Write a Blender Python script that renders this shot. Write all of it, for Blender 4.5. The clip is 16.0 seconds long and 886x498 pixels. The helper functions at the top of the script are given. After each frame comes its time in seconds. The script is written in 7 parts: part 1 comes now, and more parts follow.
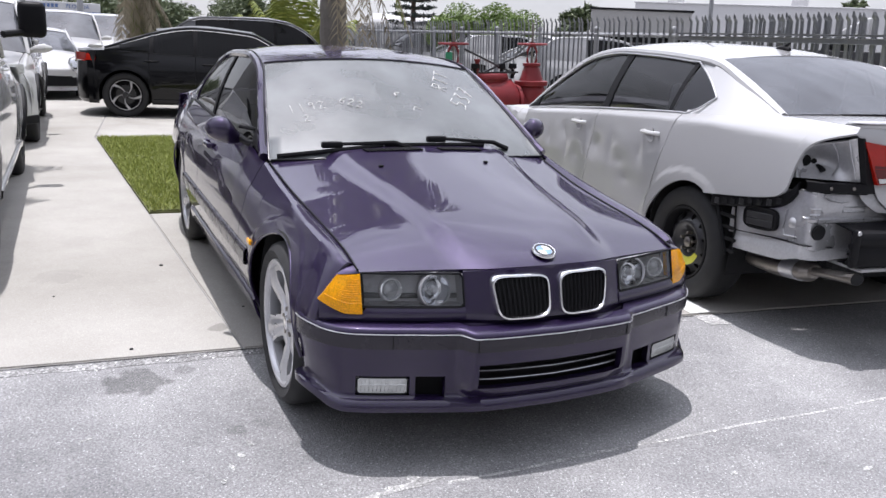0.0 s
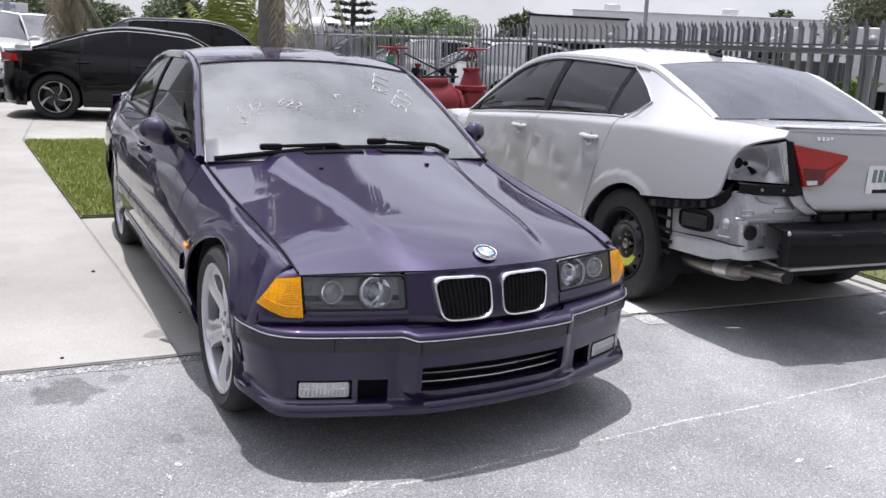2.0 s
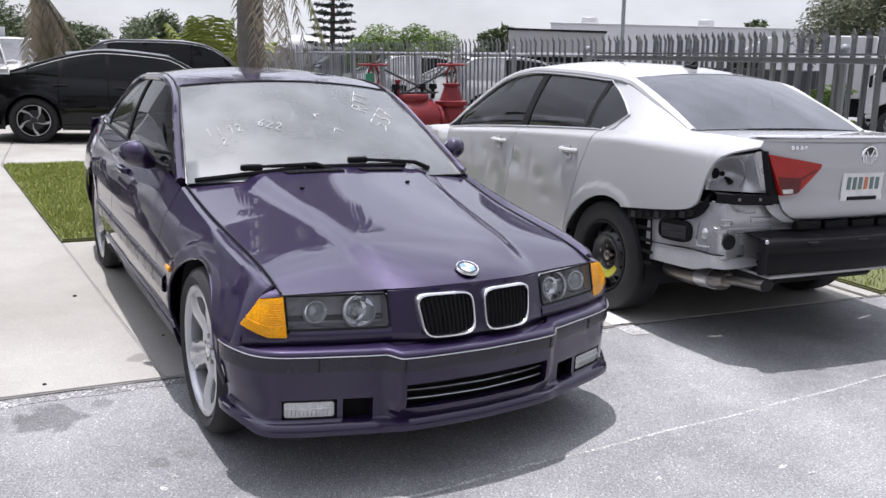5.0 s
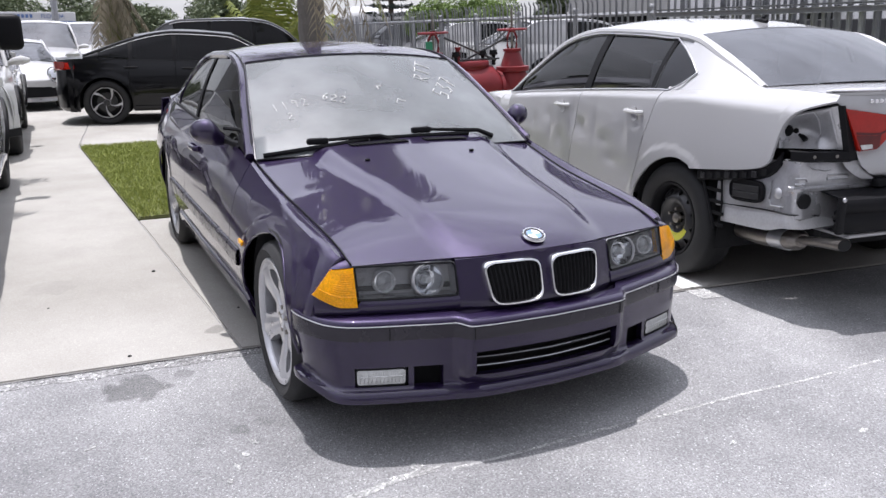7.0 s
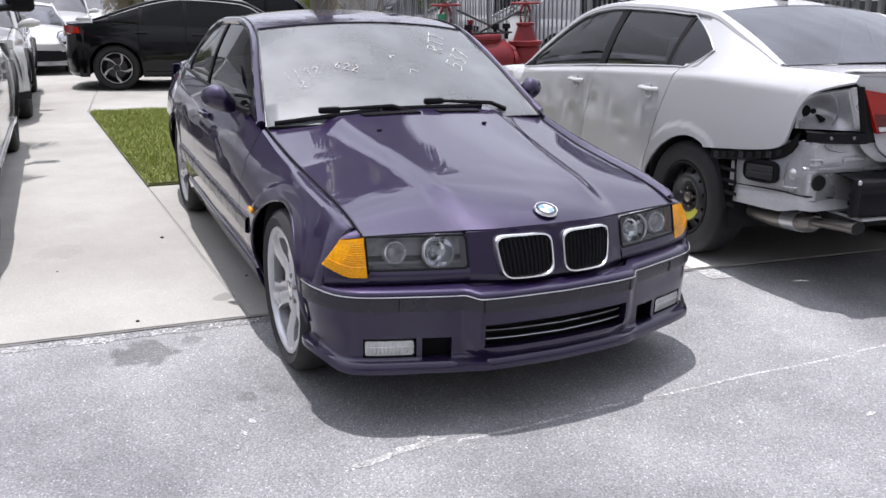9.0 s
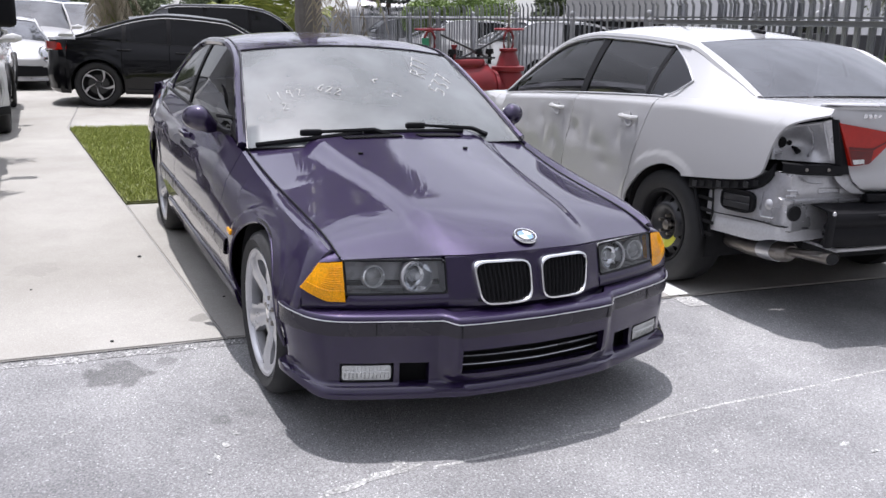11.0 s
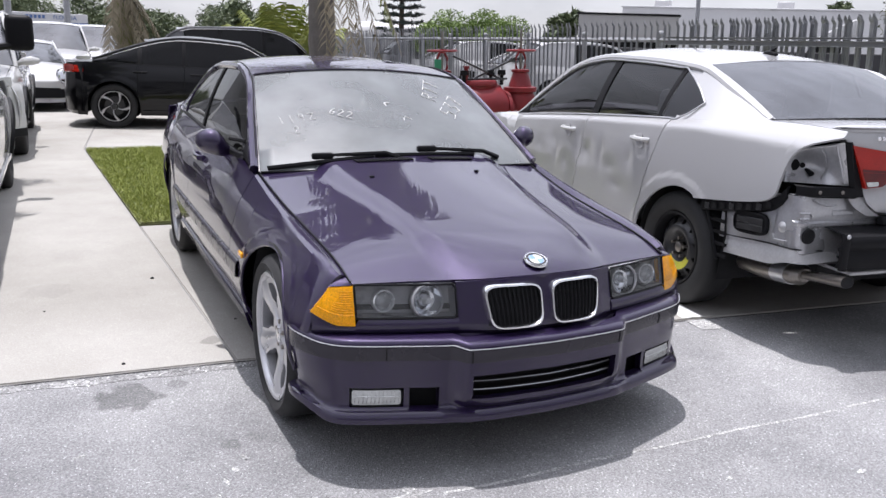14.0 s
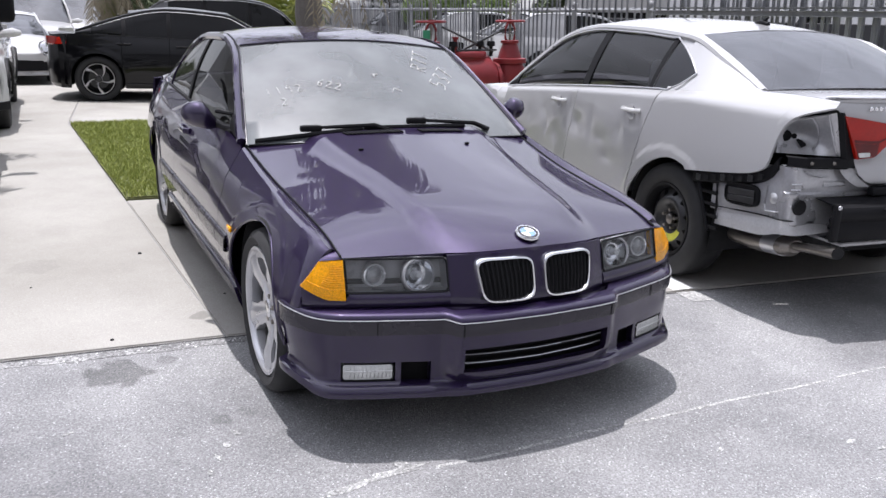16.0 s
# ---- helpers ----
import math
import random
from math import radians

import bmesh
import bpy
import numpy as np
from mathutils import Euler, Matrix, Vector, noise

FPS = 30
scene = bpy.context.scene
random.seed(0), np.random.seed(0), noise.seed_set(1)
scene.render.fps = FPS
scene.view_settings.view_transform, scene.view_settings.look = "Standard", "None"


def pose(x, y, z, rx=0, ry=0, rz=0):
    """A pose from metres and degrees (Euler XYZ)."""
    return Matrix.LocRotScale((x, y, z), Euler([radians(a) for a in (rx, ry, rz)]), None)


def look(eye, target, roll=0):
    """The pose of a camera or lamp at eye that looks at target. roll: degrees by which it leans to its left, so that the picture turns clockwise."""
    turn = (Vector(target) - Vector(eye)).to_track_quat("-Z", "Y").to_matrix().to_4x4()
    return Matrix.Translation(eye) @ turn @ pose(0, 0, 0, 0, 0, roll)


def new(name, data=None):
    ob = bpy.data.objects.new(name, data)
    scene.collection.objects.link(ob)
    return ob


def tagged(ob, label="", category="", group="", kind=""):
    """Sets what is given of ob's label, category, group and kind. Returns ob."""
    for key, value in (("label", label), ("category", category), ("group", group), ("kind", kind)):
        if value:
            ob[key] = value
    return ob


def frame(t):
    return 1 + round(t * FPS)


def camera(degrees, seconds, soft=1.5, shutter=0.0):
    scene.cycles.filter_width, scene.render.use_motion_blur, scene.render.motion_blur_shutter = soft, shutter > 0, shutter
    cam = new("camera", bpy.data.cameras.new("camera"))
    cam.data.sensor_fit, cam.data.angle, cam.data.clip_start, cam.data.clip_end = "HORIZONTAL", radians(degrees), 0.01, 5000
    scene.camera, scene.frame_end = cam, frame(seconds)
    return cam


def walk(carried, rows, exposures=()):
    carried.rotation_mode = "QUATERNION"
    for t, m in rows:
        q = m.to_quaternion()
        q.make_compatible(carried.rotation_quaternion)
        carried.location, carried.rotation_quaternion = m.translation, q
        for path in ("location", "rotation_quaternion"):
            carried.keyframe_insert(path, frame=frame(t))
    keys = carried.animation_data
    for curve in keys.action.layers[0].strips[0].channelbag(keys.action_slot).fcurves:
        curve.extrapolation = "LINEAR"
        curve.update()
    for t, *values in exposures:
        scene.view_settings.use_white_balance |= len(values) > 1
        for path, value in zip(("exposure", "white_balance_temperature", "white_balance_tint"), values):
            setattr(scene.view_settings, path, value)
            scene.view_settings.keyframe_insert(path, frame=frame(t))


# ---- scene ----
cam = camera(58.0, 16.0)
PATH = [
    (0, (-1.471, -2.905, 1.405), (-0.649, -1.153, 0.902), 2.9),
    (0.5, (-1.484, -2.918, 1.403), (-0.639, -1.175, 0.906), 3.3),
    (1, (-1.488, -2.913, 1.398), (-0.607, -1.186, 0.909), 3.6),
    (1.5, (-1.482, -2.906, 1.396), (-0.564, -1.196, 0.911), 3.6),
    (2, (-1.467, -2.899, 1.393), (-0.514, -1.208, 0.909), 3.5),
    (2.5, (-1.468, -2.901, 1.392), (-0.486, -1.225, 0.915), 3.4),
    (3, (-1.462, -2.898, 1.394), (-0.461, -1.231, 0.927), 3.1),
    (3.5, (-1.459, -2.886, 1.393), (-0.443, -1.224, 0.938), 2.9),
    (3.7, (-1.454, -2.891, 1.394), (-0.438, -1.229, 0.942), 2.8),
    (5.8, (-1.473, -2.928, 1.41), (-0.541, -1.22, 0.948), 1.4),
    (6, (-1.473, -2.932, 1.407), (-0.562, -1.214, 0.936), 1.0),
    (6.5, (-1.48, -2.945, 1.42), (-0.611, -1.214, 0.919), 0.3),
    (7, (-1.479, -2.925, 1.409), (-0.64, -1.188, 0.882), -0.2),
    (7.5, (-1.482, -2.908, 1.405), (-0.662, -1.17, 0.852), -0.1),
    (8, (-1.484, -2.908, 1.402), (-0.675, -1.172, 0.828), 0.2),
    (8.5, (-1.488, -2.906, 1.395), (-0.679, -1.175, 0.804), 0.7),
    (11, (-1.482, -2.907, 1.405), (-0.615, -1.185, 0.872), 2.4),
    (11.5, (-1.481, -2.91, 1.421), (-0.606, -1.183, 0.917), 2.5),
    (12, (-1.482, -2.905, 1.423), (-0.601, -1.174, 0.946), 2.4),
    (12.5, (-1.469, -2.895, 1.423), (-0.585, -1.161, 0.961), 2.2),
    (13, (-1.465, -2.903, 1.423), (-0.584, -1.168, 0.962), 2.0),
    (13.5, (-1.451, -2.906, 1.42), (-0.585, -1.166, 0.947), 2.0),
    (14, (-1.472, -2.902, 1.421), (-0.63, -1.155, 0.933), 2.2),
    (14.5, (-1.479, -2.897, 1.422), (-0.663, -1.14, 0.925), 2.5),
    (15, (-1.481, -2.893, 1.42), (-0.673, -1.136, 0.913), 2.5),
    (15.5, (-1.478, -2.885, 1.419), (-0.653, -1.14, 0.894), 2.4),
    (16, (-1.465, -2.877, 1.415), (-0.605, -1.158, 0.863), 2.1),
]
walk(cam, [(t, look(eye, target, roll)) for t, eye, target, roll in PATH], [(0.0, 0.05, 6250, 16), (16.0, 0.05, 6250, 16)])

# ---------- world, sun ----------
world = bpy.data.worlds.new("sky")
scene.world = world
world.use_nodes = True
wn, wl = world.node_tree.nodes, world.node_tree.links
sky = wn.new("ShaderNodeTexSky")
sky.sky_type, sky.sun_disc = "NISHITA", False
sky.sun_elevation, sky.sun_rotation = radians(80), radians(12)
sky.air_density, sky.dust_density, sky.ozone_density = 1.0, 0.6, 0.8
haze = wn.new("ShaderNodeHueSaturation")
haze.inputs["Saturation"].default_value = 0.22
wl.new(sky.outputs[0], haze.inputs["Color"])
coord = wn.new("ShaderNodeTexCoord")
cl = wn.new("ShaderNodeTexNoise")
cl.inputs["Scale"].default_value, cl.inputs["Detail"].default_value, cl.inputs["Roughness"].default_value = 4.5, 6, 0.55
stretch = wn.new("ShaderNodeMapping")
stretch.inputs["Scale"].default_value = (1, 1, 2.2)
wl.new(coord.outputs["Generated"], stretch.inputs[0])
wl.new(stretch.outputs[0], cl.inputs["Vector"])
ramp = wn.new("ShaderNodeMapRange")
ramp.inputs["From Min"].default_value, ramp.inputs["From Max"].default_value = 0.38, 0.66
ramp.inputs["To Min"].default_value, ramp.inputs["To Max"].default_value = 0.76, 1.18
wl.new(cl.outputs["Fac"], ramp.inputs["Value"])
veil = wn.new("ShaderNodeVectorMath")
veil.operation = "SCALE"
wl.new(haze.outputs[0], veil.inputs[0])
height = wn.new("ShaderNodeSeparateXYZ")
wl.new(coord.outputs["Generated"], height.inputs[0])
glow = wn.new("ShaderNodeMapRange")
glow.inputs["From Min"].default_value, glow.inputs["From Max"].default_value = 0.12, 0.84
glow.inputs["To Min"].default_value, glow.inputs["To Max"].default_value = 1.0, 6.0
wl.new(height.outputs["Z"], glow.inputs["Value"])
sunward = wn.new("ShaderNodeMapRange")
sunward.inputs["From Min"].default_value, sunward.inputs["From Max"].default_value = -0.6, 0.6
sunward.inputs["To Min"].default_value, sunward.inputs["To Max"].default_value = 0.38, 1.0
wl.new(height.outputs["Y"], sunward.inputs["Value"])
fade = wn.new("ShaderNodeMath")
fade.operation = "MULTIPLY"
wl.new(glow.outputs[0], fade.inputs[0])
wl.new(sunward.outputs[0], fade.inputs[1])
both = wn.new("ShaderNodeMath")
both.operation = "MULTIPLY"
wl.new(ramp.outputs[0], both.inputs[0])
wl.new(fade.outputs[0], both.inputs[1])
wl.new(both.outputs[0], veil.inputs["Scale"])
pale = wn.new("ShaderNodeVectorMath")
pale.inputs[1].default_value = (3.7, 3.8, 4.0)
wl.new(veil.outputs[0], pale.inputs[0])
wl.new(pale.outputs[0], wn["Background"].inputs["Color"])
wn["Background"].inputs["Strength"].default_value = 0.078
sun = new("sun", bpy.data.lights.new("sun", "SUN"))
sun.data.energy, sun.data.angle, sun.data.color = 4.5, radians(0.6), (1.0, 0.975, 0.94)
sun.matrix_world = look((0, 0, 0), (0.035, -0.19, -1))


# ---------- materials ----------
def nodes_of(name):
    m = bpy.data.materials.new(name)
    m.use_nodes = True
    return m, m.node_tree.nodes, m.node_tree.links, m.node_tree.nodes["Principled BSDF"]


def plain(name, col, rough=0.5, metal=0.0, vary=0.12, scale=9.0, bump=0.0, coat=0.0, spec=0.5, emit=0.0):
    """A surface with fine and broad variation in tone and gloss."""
    m, n, l, b = nodes_of(name)
    tc = n.new("ShaderNodeTexCoord")
    a, c = n.new("ShaderNodeTexNoise"), n.new("ShaderNodeTexNoise")
    a.inputs["Scale"].default_value, a.inputs["Detail"].default_value = scale, 6
    c.inputs["Scale"].default_value, c.inputs["Detail"].default_value = scale * 14, 3
    for t in (a, c):
        l.new(tc.outputs["Object"], t.inputs["Vector"])
    add = n.new("ShaderNodeMath")
    l.new(a.outputs["Fac"], add.inputs[0])
    l.new(c.outputs["Fac"], add.inputs[1])
    mr = n.new("ShaderNodeMapRange")
    mr.inputs["From Min"].default_value, mr.inputs["From Max"].default_value = 0.6, 1.4
    mr.inputs["To Min"].default_value, mr.inputs["To Max"].default_value = 1 - vary, 1 + vary
    l.new(add.outputs[0], mr.inputs["Value"])
    sc = n.new("ShaderNodeVectorMath")
    sc.operation = "SCALE"
    sc.inputs[0].default_value = col
    l.new(mr.outputs[0], sc.inputs["Scale"])
    l.new(sc.outputs[0], b.inputs["Base Color"])
    rr = n.new("ShaderNodeMapRange")
    rr.inputs["From Min"].default_value, rr.inputs["From Max"].default_value = 0.3, 0.7
    rr.inputs["To Min"].default_value, rr.inputs["To Max"].default_value = max(rough - 0.08, 0.02), min(rough + 0.08, 1)
    l.new(a.outputs["Fac"], rr.inputs["Value"])
    l.new(rr.outputs[0], b.inputs["Roughness"])
    b.inputs["Metallic"].default_value = metal
    b.inputs["Coat Weight"].default_value = coat
    b.inputs["Coat Roughness"].default_value = 0.04
    b.inputs["Specular IOR Level"].default_value = spec
    if bump:
        bp = n.new("ShaderNodeBump")
        bp.inputs["Strength"].default_value, bp.inputs["Distance"].default_value = bump, 0.004
        l.new(c.outputs["Fac"], bp.inputs["Height"])
        l.new(bp.outputs[0], b.inputs["Normal"])
    return m


def car_paint(name, col, flop, metal=0.5, rough=0.35, dust=0.05, coat=1.0, gloss_ior=1.5):
    """Metallic base under clear lacquer, with road dust on upward faces kept thin and patchy."""
    m, n, l, b = nodes_of(name)
    tc = n.new("ShaderNodeTexCoord")
    big, fine = n.new("ShaderNodeTexNoise"), n.new("ShaderNodeTexVoronoi")
    big.inputs["Scale"].default_value, big.inputs["Detail"].default_value = 3.0, 7
    fine.inputs["Scale"].default_value = 2600
    l.new(tc.outputs["Object"], big.inputs["Vector"])
    l.new(tc.outputs["Object"], fine.inputs["Vector"])
    mix = n.new("ShaderNodeMix")
    mix.data_type = "RGBA"
    mix.inputs["A"].default_value, mix.inputs["B"].default_value = (*col, 1), (*flop, 1)
    fr = n.new("ShaderNodeMath")
    fr.operation = "POWER"
    fr.inputs[1].default_value = 3.0
    l.new(fine.outputs["Color"], fr.inputs[0])
    l.new(fr.outputs[0], mix.inputs["Factor"])
    dm = n.new("ShaderNodeMix")
    dm.data_type = "RGBA"
    dm.inputs["B"].default_value = (0.42, 0.40, 0.37, 1)
    l.new(mix.outputs["Result"], dm.inputs["A"])
    dr = n.new("ShaderNodeMapRange")
    dr.inputs["From Min"].default_value, dr.inputs["From Max"].default_value = 0.45, 0.75
    dr.inputs["To Min"].default_value, dr.inputs["To Max"].default_value = dust * 0.3, dust * 2
    l.new(big.outputs["Fac"], dr.inputs["Value"])
    l.new(dr.outputs[0], dm.inputs["Factor"])
    l.new(dm.outputs["Result"], b.inputs["Base Color"])
    b.inputs["Metallic"].default_value, b.inputs["Roughness"].default_value = metal, rough
    b.inputs["Coat Weight"].default_value, b.inputs["Coat IOR"].default_value = coat, gloss_ior
    b.inputs["Specular IOR Level"].default_value = 0.12
    cr = n.new("ShaderNodeMapRange")
    cr.inputs["To Min"].default_value, cr.inputs["To Max"].default_value = 0.005, 0.03
    l.new(big.outputs["Fac"], cr.inputs["Value"])
    l.new(cr.outputs[0], b.inputs["Coat Roughness"])
    return m


def glass(name, tint, film=0.0, film_col=(0.6, 0.6, 0.58), gloss=0.02, ior=1.5, sheen=0.0):
    """A pane: tinted see-through, mirror gloss by Fresnel, and a pale film of dust or painted sky reflection."""
    m, n, l, b = nodes_of(name)
    n.remove(b)
    out = n["Material Output"]
    tr, gl, fr, mx = n.new("ShaderNodeBsdfTransparent"), n.new("ShaderNodeBsdfGlossy"), n.new("ShaderNodeFresnel"), n.new("ShaderNodeMixShader")
    tr.inputs[0].default_value = (*tint, 1)
    gl.inputs["Roughness"].default_value = gloss
    fr.inputs["IOR"].default_value = ior
    l.new(fr.outputs[0], mx.inputs[0])
    under = tr.outputs[0]
    if film:
        df, fm, nz, mr, tc = n.new("ShaderNodeBsdfDiffuse"), n.new("ShaderNodeMixShader"), n.new("ShaderNodeTexNoise"), n.new("ShaderNodeMapRange"), n.new("ShaderNodeTexCoord")
        df.inputs[0].default_value = (*film_col, 1)
        nz.inputs["Scale"].default_value, nz.inputs["Detail"].default_value = 3.0, 8
        l.new(tc.outputs["Object"], nz.inputs["Vector"])
        mr.inputs["From Min"].default_value, mr.inputs["From Max"].default_value = 0.3, 0.75
        mr.inputs["To Min"].default_value, mr.inputs["To Max"].default_value = film * 0.7, film * 1.35
        l.new(nz.outputs["Fac"], mr.inputs["Value"])
        l.new(mr.outputs[0], fm.inputs[0])
        l.new(tr.outputs[0], fm.inputs[1])
        l.new(df.outputs[0], fm.inputs[2])
        under = fm.outputs[0]
        if sheen:
            sg, sm = n.new("ShaderNodeBsdfGlossy"), n.new("ShaderNodeMixShader")
            sg.inputs["Roughness"].default_value, sm.inputs[0].default_value = 0.42, sheen
            l.new(df.outputs[0], sm.inputs[1])
            l.new(sg.outputs[0], sm.inputs[2])
            l.new(sm.outputs[0], fm.inputs[2])
    l.new(under, mx.inputs[1])
    l.new(gl.outputs[0], mx.inputs[2])
    l.new(mx.outputs[0], out.inputs[0])
    return m


def ground_mat(name, dark, light, specks, patch_scale, speck_scale, bump=0.5, stains=()):
    """Pavement: broad worn patches, stone specks and grit. stains: x, y, radius, strength of oil spots."""
    m, n, l, b = nodes_of(name)
    tc = n.new("ShaderNodeTexCoord")
    pa, sp, gr = n.new("ShaderNodeTexNoise"), n.new("ShaderNodeTexVoronoi"), n.new("ShaderNodeTexNoise")
    pa.inputs["Scale"].default_value, pa.inputs["Detail"].default_value, pa.inputs["Roughness"].default_value = patch_scale, 8, 0.62
    sp.inputs["Scale"].default_value = speck_scale
    gr.inputs["Scale"].default_value, gr.inputs["Detail"].default_value = speck_scale * 0.6, 4
    for t in (pa, sp, gr):
        l.new(tc.outputs["Object"], t.inputs["Vector"])
    mx = n.new("ShaderNodeMix")
    mx.data_type = "RGBA"
    mx.inputs["A"].default_value, mx.inputs["B"].default_value = (*dark, 1), (*light, 1)
    mr = n.new("ShaderNodeMapRange")
    mr.inputs["From Min"].default_value, mr.inputs["From Max"].default_value = 0.33, 0.68
    l.new(pa.outputs["Fac"], mr.inputs["Value"])
    l.new(mr.outputs[0], mx.inputs["Factor"])
    sv = n.new("ShaderNodeMapRange")
    sv.inputs["To Min"].default_value, sv.inputs["To Max"].default_value = 1 - specks, 1 + specks
    l.new(sp.outputs["Color"], sv.inputs["Value"])
    gv = n.new("ShaderNodeMapRange")
    gv.inputs["From Min"].default_value, gv.inputs["From Max"].default_value = 0.3, 0.7
    gv.inputs["To Min"].default_value, gv.inputs["To Max"].default_value = 1 - specks * 0.7, 1 + specks * 0.7
    l.new(gr.outputs["Fac"], gv.inputs["Value"])
    mu = n.new("ShaderNodeMath")
    mu.operation = "MULTIPLY"
    fl, fx = n.new("ShaderNodeMapRange"), n.new("ShaderNodeMath")
    fl.inputs["From Min"].default_value, fl.inputs["From Max"].default_value = 0.84, 0.93
    fl.inputs["To Min"].default_value, fl.inputs["To Max"].default_value = 1.0, 1.0 + specks * 1.6
    l.new(sp.outputs["Color"], fl.inputs["Value"])
    fx.operation = "MULTIPLY"
    l.new(sv.outputs[0], fx.inputs[0])
    l.new(fl.outputs[0], fx.inputs[1])
    l.new(fx.outputs[0], mu.inputs[0])
    l.new(gv.outputs[0], mu.inputs[1])
    last = mu.outputs[0]
    for x, y, r, k in stains:
        mp, gt, ms = n.new("ShaderNodeVectorMath"), n.new("ShaderNodeMapRange"), n.new("ShaderNodeMath")
        wob = n.new("ShaderNodeMix")
        wob.data_type = "VECTOR"
        wob.inputs["Factor"].default_value = 1.6 * r
        l.new(tc.outputs["Object"], wob.inputs["A"])
        nz = n.new("ShaderNodeTexNoise")
        nz.inputs["Scale"].default_value, nz.inputs["Detail"].default_value = 9, 5
        l.new(tc.outputs["Object"], nz.inputs["Vector"])
        l.new(nz.outputs["Color"], wob.inputs["B"])
        mp.operation = "DISTANCE"
        mp.inputs[1].default_value = (x * (1 - 1.6 * r) + 0.8 * r, y * (1 - 1.6 * r) + 0.8 * r, 0.8 * r)
        l.new(wob.outputs["Result"], mp.inputs[0])
        gt.inputs["From Min"].default_value, gt.inputs["From Max"].default_value = r * 0.62, r * 0.80
        gt.inputs["To Min"].default_value, gt.inputs["To Max"].default_value = k, 1.0
        l.new(mp.outputs["Value"], gt.inputs["Value"])
        ms.operation = "MULTIPLY"
        l.new(last, ms.inputs[0])
        l.new(gt.outputs[0], ms.inputs[1])
        last = ms.outputs[0]
    sc = n.new("ShaderNodeVectorMath")
    sc.operation = "SCALE"
    l.new(mx.outputs["Result"], sc.inputs[0])
    l.new(last, sc.inputs["Scale"])
    l.new(sc.outputs[0], b.inputs["Base Color"])
    b.inputs["Roughness"].default_value = 0.9
    b.inputs["Specular IOR Level"].default_value = 0.25
    bp = n.new("ShaderNodeBump")
    bp.inputs["Strength"].default_value, bp.inputs["Distance"].default_value = bump, 0.003
    l.new(sp.outputs["Distance"], bp.inputs["Height"])
    l.new(bp.outputs[0], b.inputs["Normal"])
    return m


def leaf_mat(name, a, c, rough=0.6):
    m, n, l, b = nodes_of(name)
    gi, mx = n.new("ShaderNodeNewGeometry"), n.new("ShaderNodeMix")
    mx.data_type = "RGBA"
    mx.inputs["A"].default_value, mx.inputs["B"].default_value = (*a, 1), (*c, 1)
    l.new(gi.outputs["Random Per Island"], mx.inputs["Factor"])
    l.new(mx.outputs["Result"], b.inputs["Base Color"])
    b.inputs["Roughness"].default_value = rough
    b.inputs["Subsurface Weight"].default_value = 0.0
    return m


PURPLE = car_paint("violet_lacquer", (0.0080, 0.0047, 0.021), (0.060, 0.032, 0.122), 0.45, 0.42, 0.002, 1.0, 1.56)
SILVER = car_paint("silver_lacquer", (0.44, 0.44, 0.445), (0.55, 0.55, 0.565), 0.10, 0.42, 0.03)
BLACK_PAINT = car_paint("black_lacquer", (0.0014, 0.0014, 0.0024), (0.003, 0.003, 0.005), 0.0, 0.3, 0.0, 0.50)
WHITE_PAINT = car_paint("white_lacquer", (0.50, 0.50, 0.50), (0.60, 0.60, 0.60), 0.0, 0.4, 0.04)
GREY_PAINT = car_paint("dark_grey_lacquer", (0.085, 0.086, 0.092), (0.19, 0.19, 0.20), 0.4, 0.35, 0.02)
BARE = plain("bare_silver_sheet", (0.52, 0.52, 0.535), 0.30, 0.55, 0.14, 5, 0.05)
DUSTY = plain("dull_silver_primer", (0.50, 0.50, 0.51), 0.5, 0.1, 0.14, 6)
BLACK = plain("black_plastic", (0.008, 0.008, 0.0095), 0.55, 0, 0.2, 12, 0.0, 0.0, 0.16)
TRIM = plain("violet_black_trim", (0.020, 0.017, 0.026), 0.24, 0, 0.15, 10)
STEEL_BLACK = plain("black_enamelled_steel", (0.035, 0.035, 0.037), 0.35, 0.2, 0.2, 12)
RUBBER = plain("tyre_rubber", (0.017, 0.017, 0.018), 0.75, 0, 0.25, 14, 0.3)
# Near-black for cracks and joints, and for shade painted into openings.
DARK = plain("dark_gap_shade", (0.004, 0.004, 0.005), 0.9, 0, 0.1)
CHROME = plain("chrome", (0.82, 0.82, 0.83), 0.10, 1.0, 0.03)
ALLOY = plain("silver_alloy", (0.55, 0.55, 0.57), 0.34, 0.7, 0.08, 12)
STEEL = plain("worn_steel", (0.26, 0.24, 0.22), 0.42, 0.9, 0.25, 9)
GLASS_CLEAR = glass("clear_lens", (0.92, 0.93, 0.94), 0.025, (0.55, 0.56, 0.58))
GLASS_WIND = glass("dusty_windscreen", (0.40, 0.45, 0.43), 0.29, (0.46, 0.49, 0.50), 0.03, 1.52, 0.08)
GLASS_TINT = glass("tinted_pane", (0.28, 0.28, 0.30), 0.004, (0.5, 0.5, 0.5), 0.015, 1.42)
GLASS_SIDE = glass("side_pane", (0.30, 0.30, 0.32), 0.004, (0.5, 0.5, 0.5), 0.012, 1.65)
GLASS_DARK = glass("dark_tinted_pane", (0.015, 0.016, 0.022), 0.008, (0.30, 0.30, 0.36), 0.015, 1.42)
# The bluish film paints in the pale sky that this pane reflects.
GLASS_REAR = glass("sky_filmed_rear_pane", (0.08, 0.08, 0.10), 0.15, (0.46, 0.49, 0.56), 0.02, 1.8)
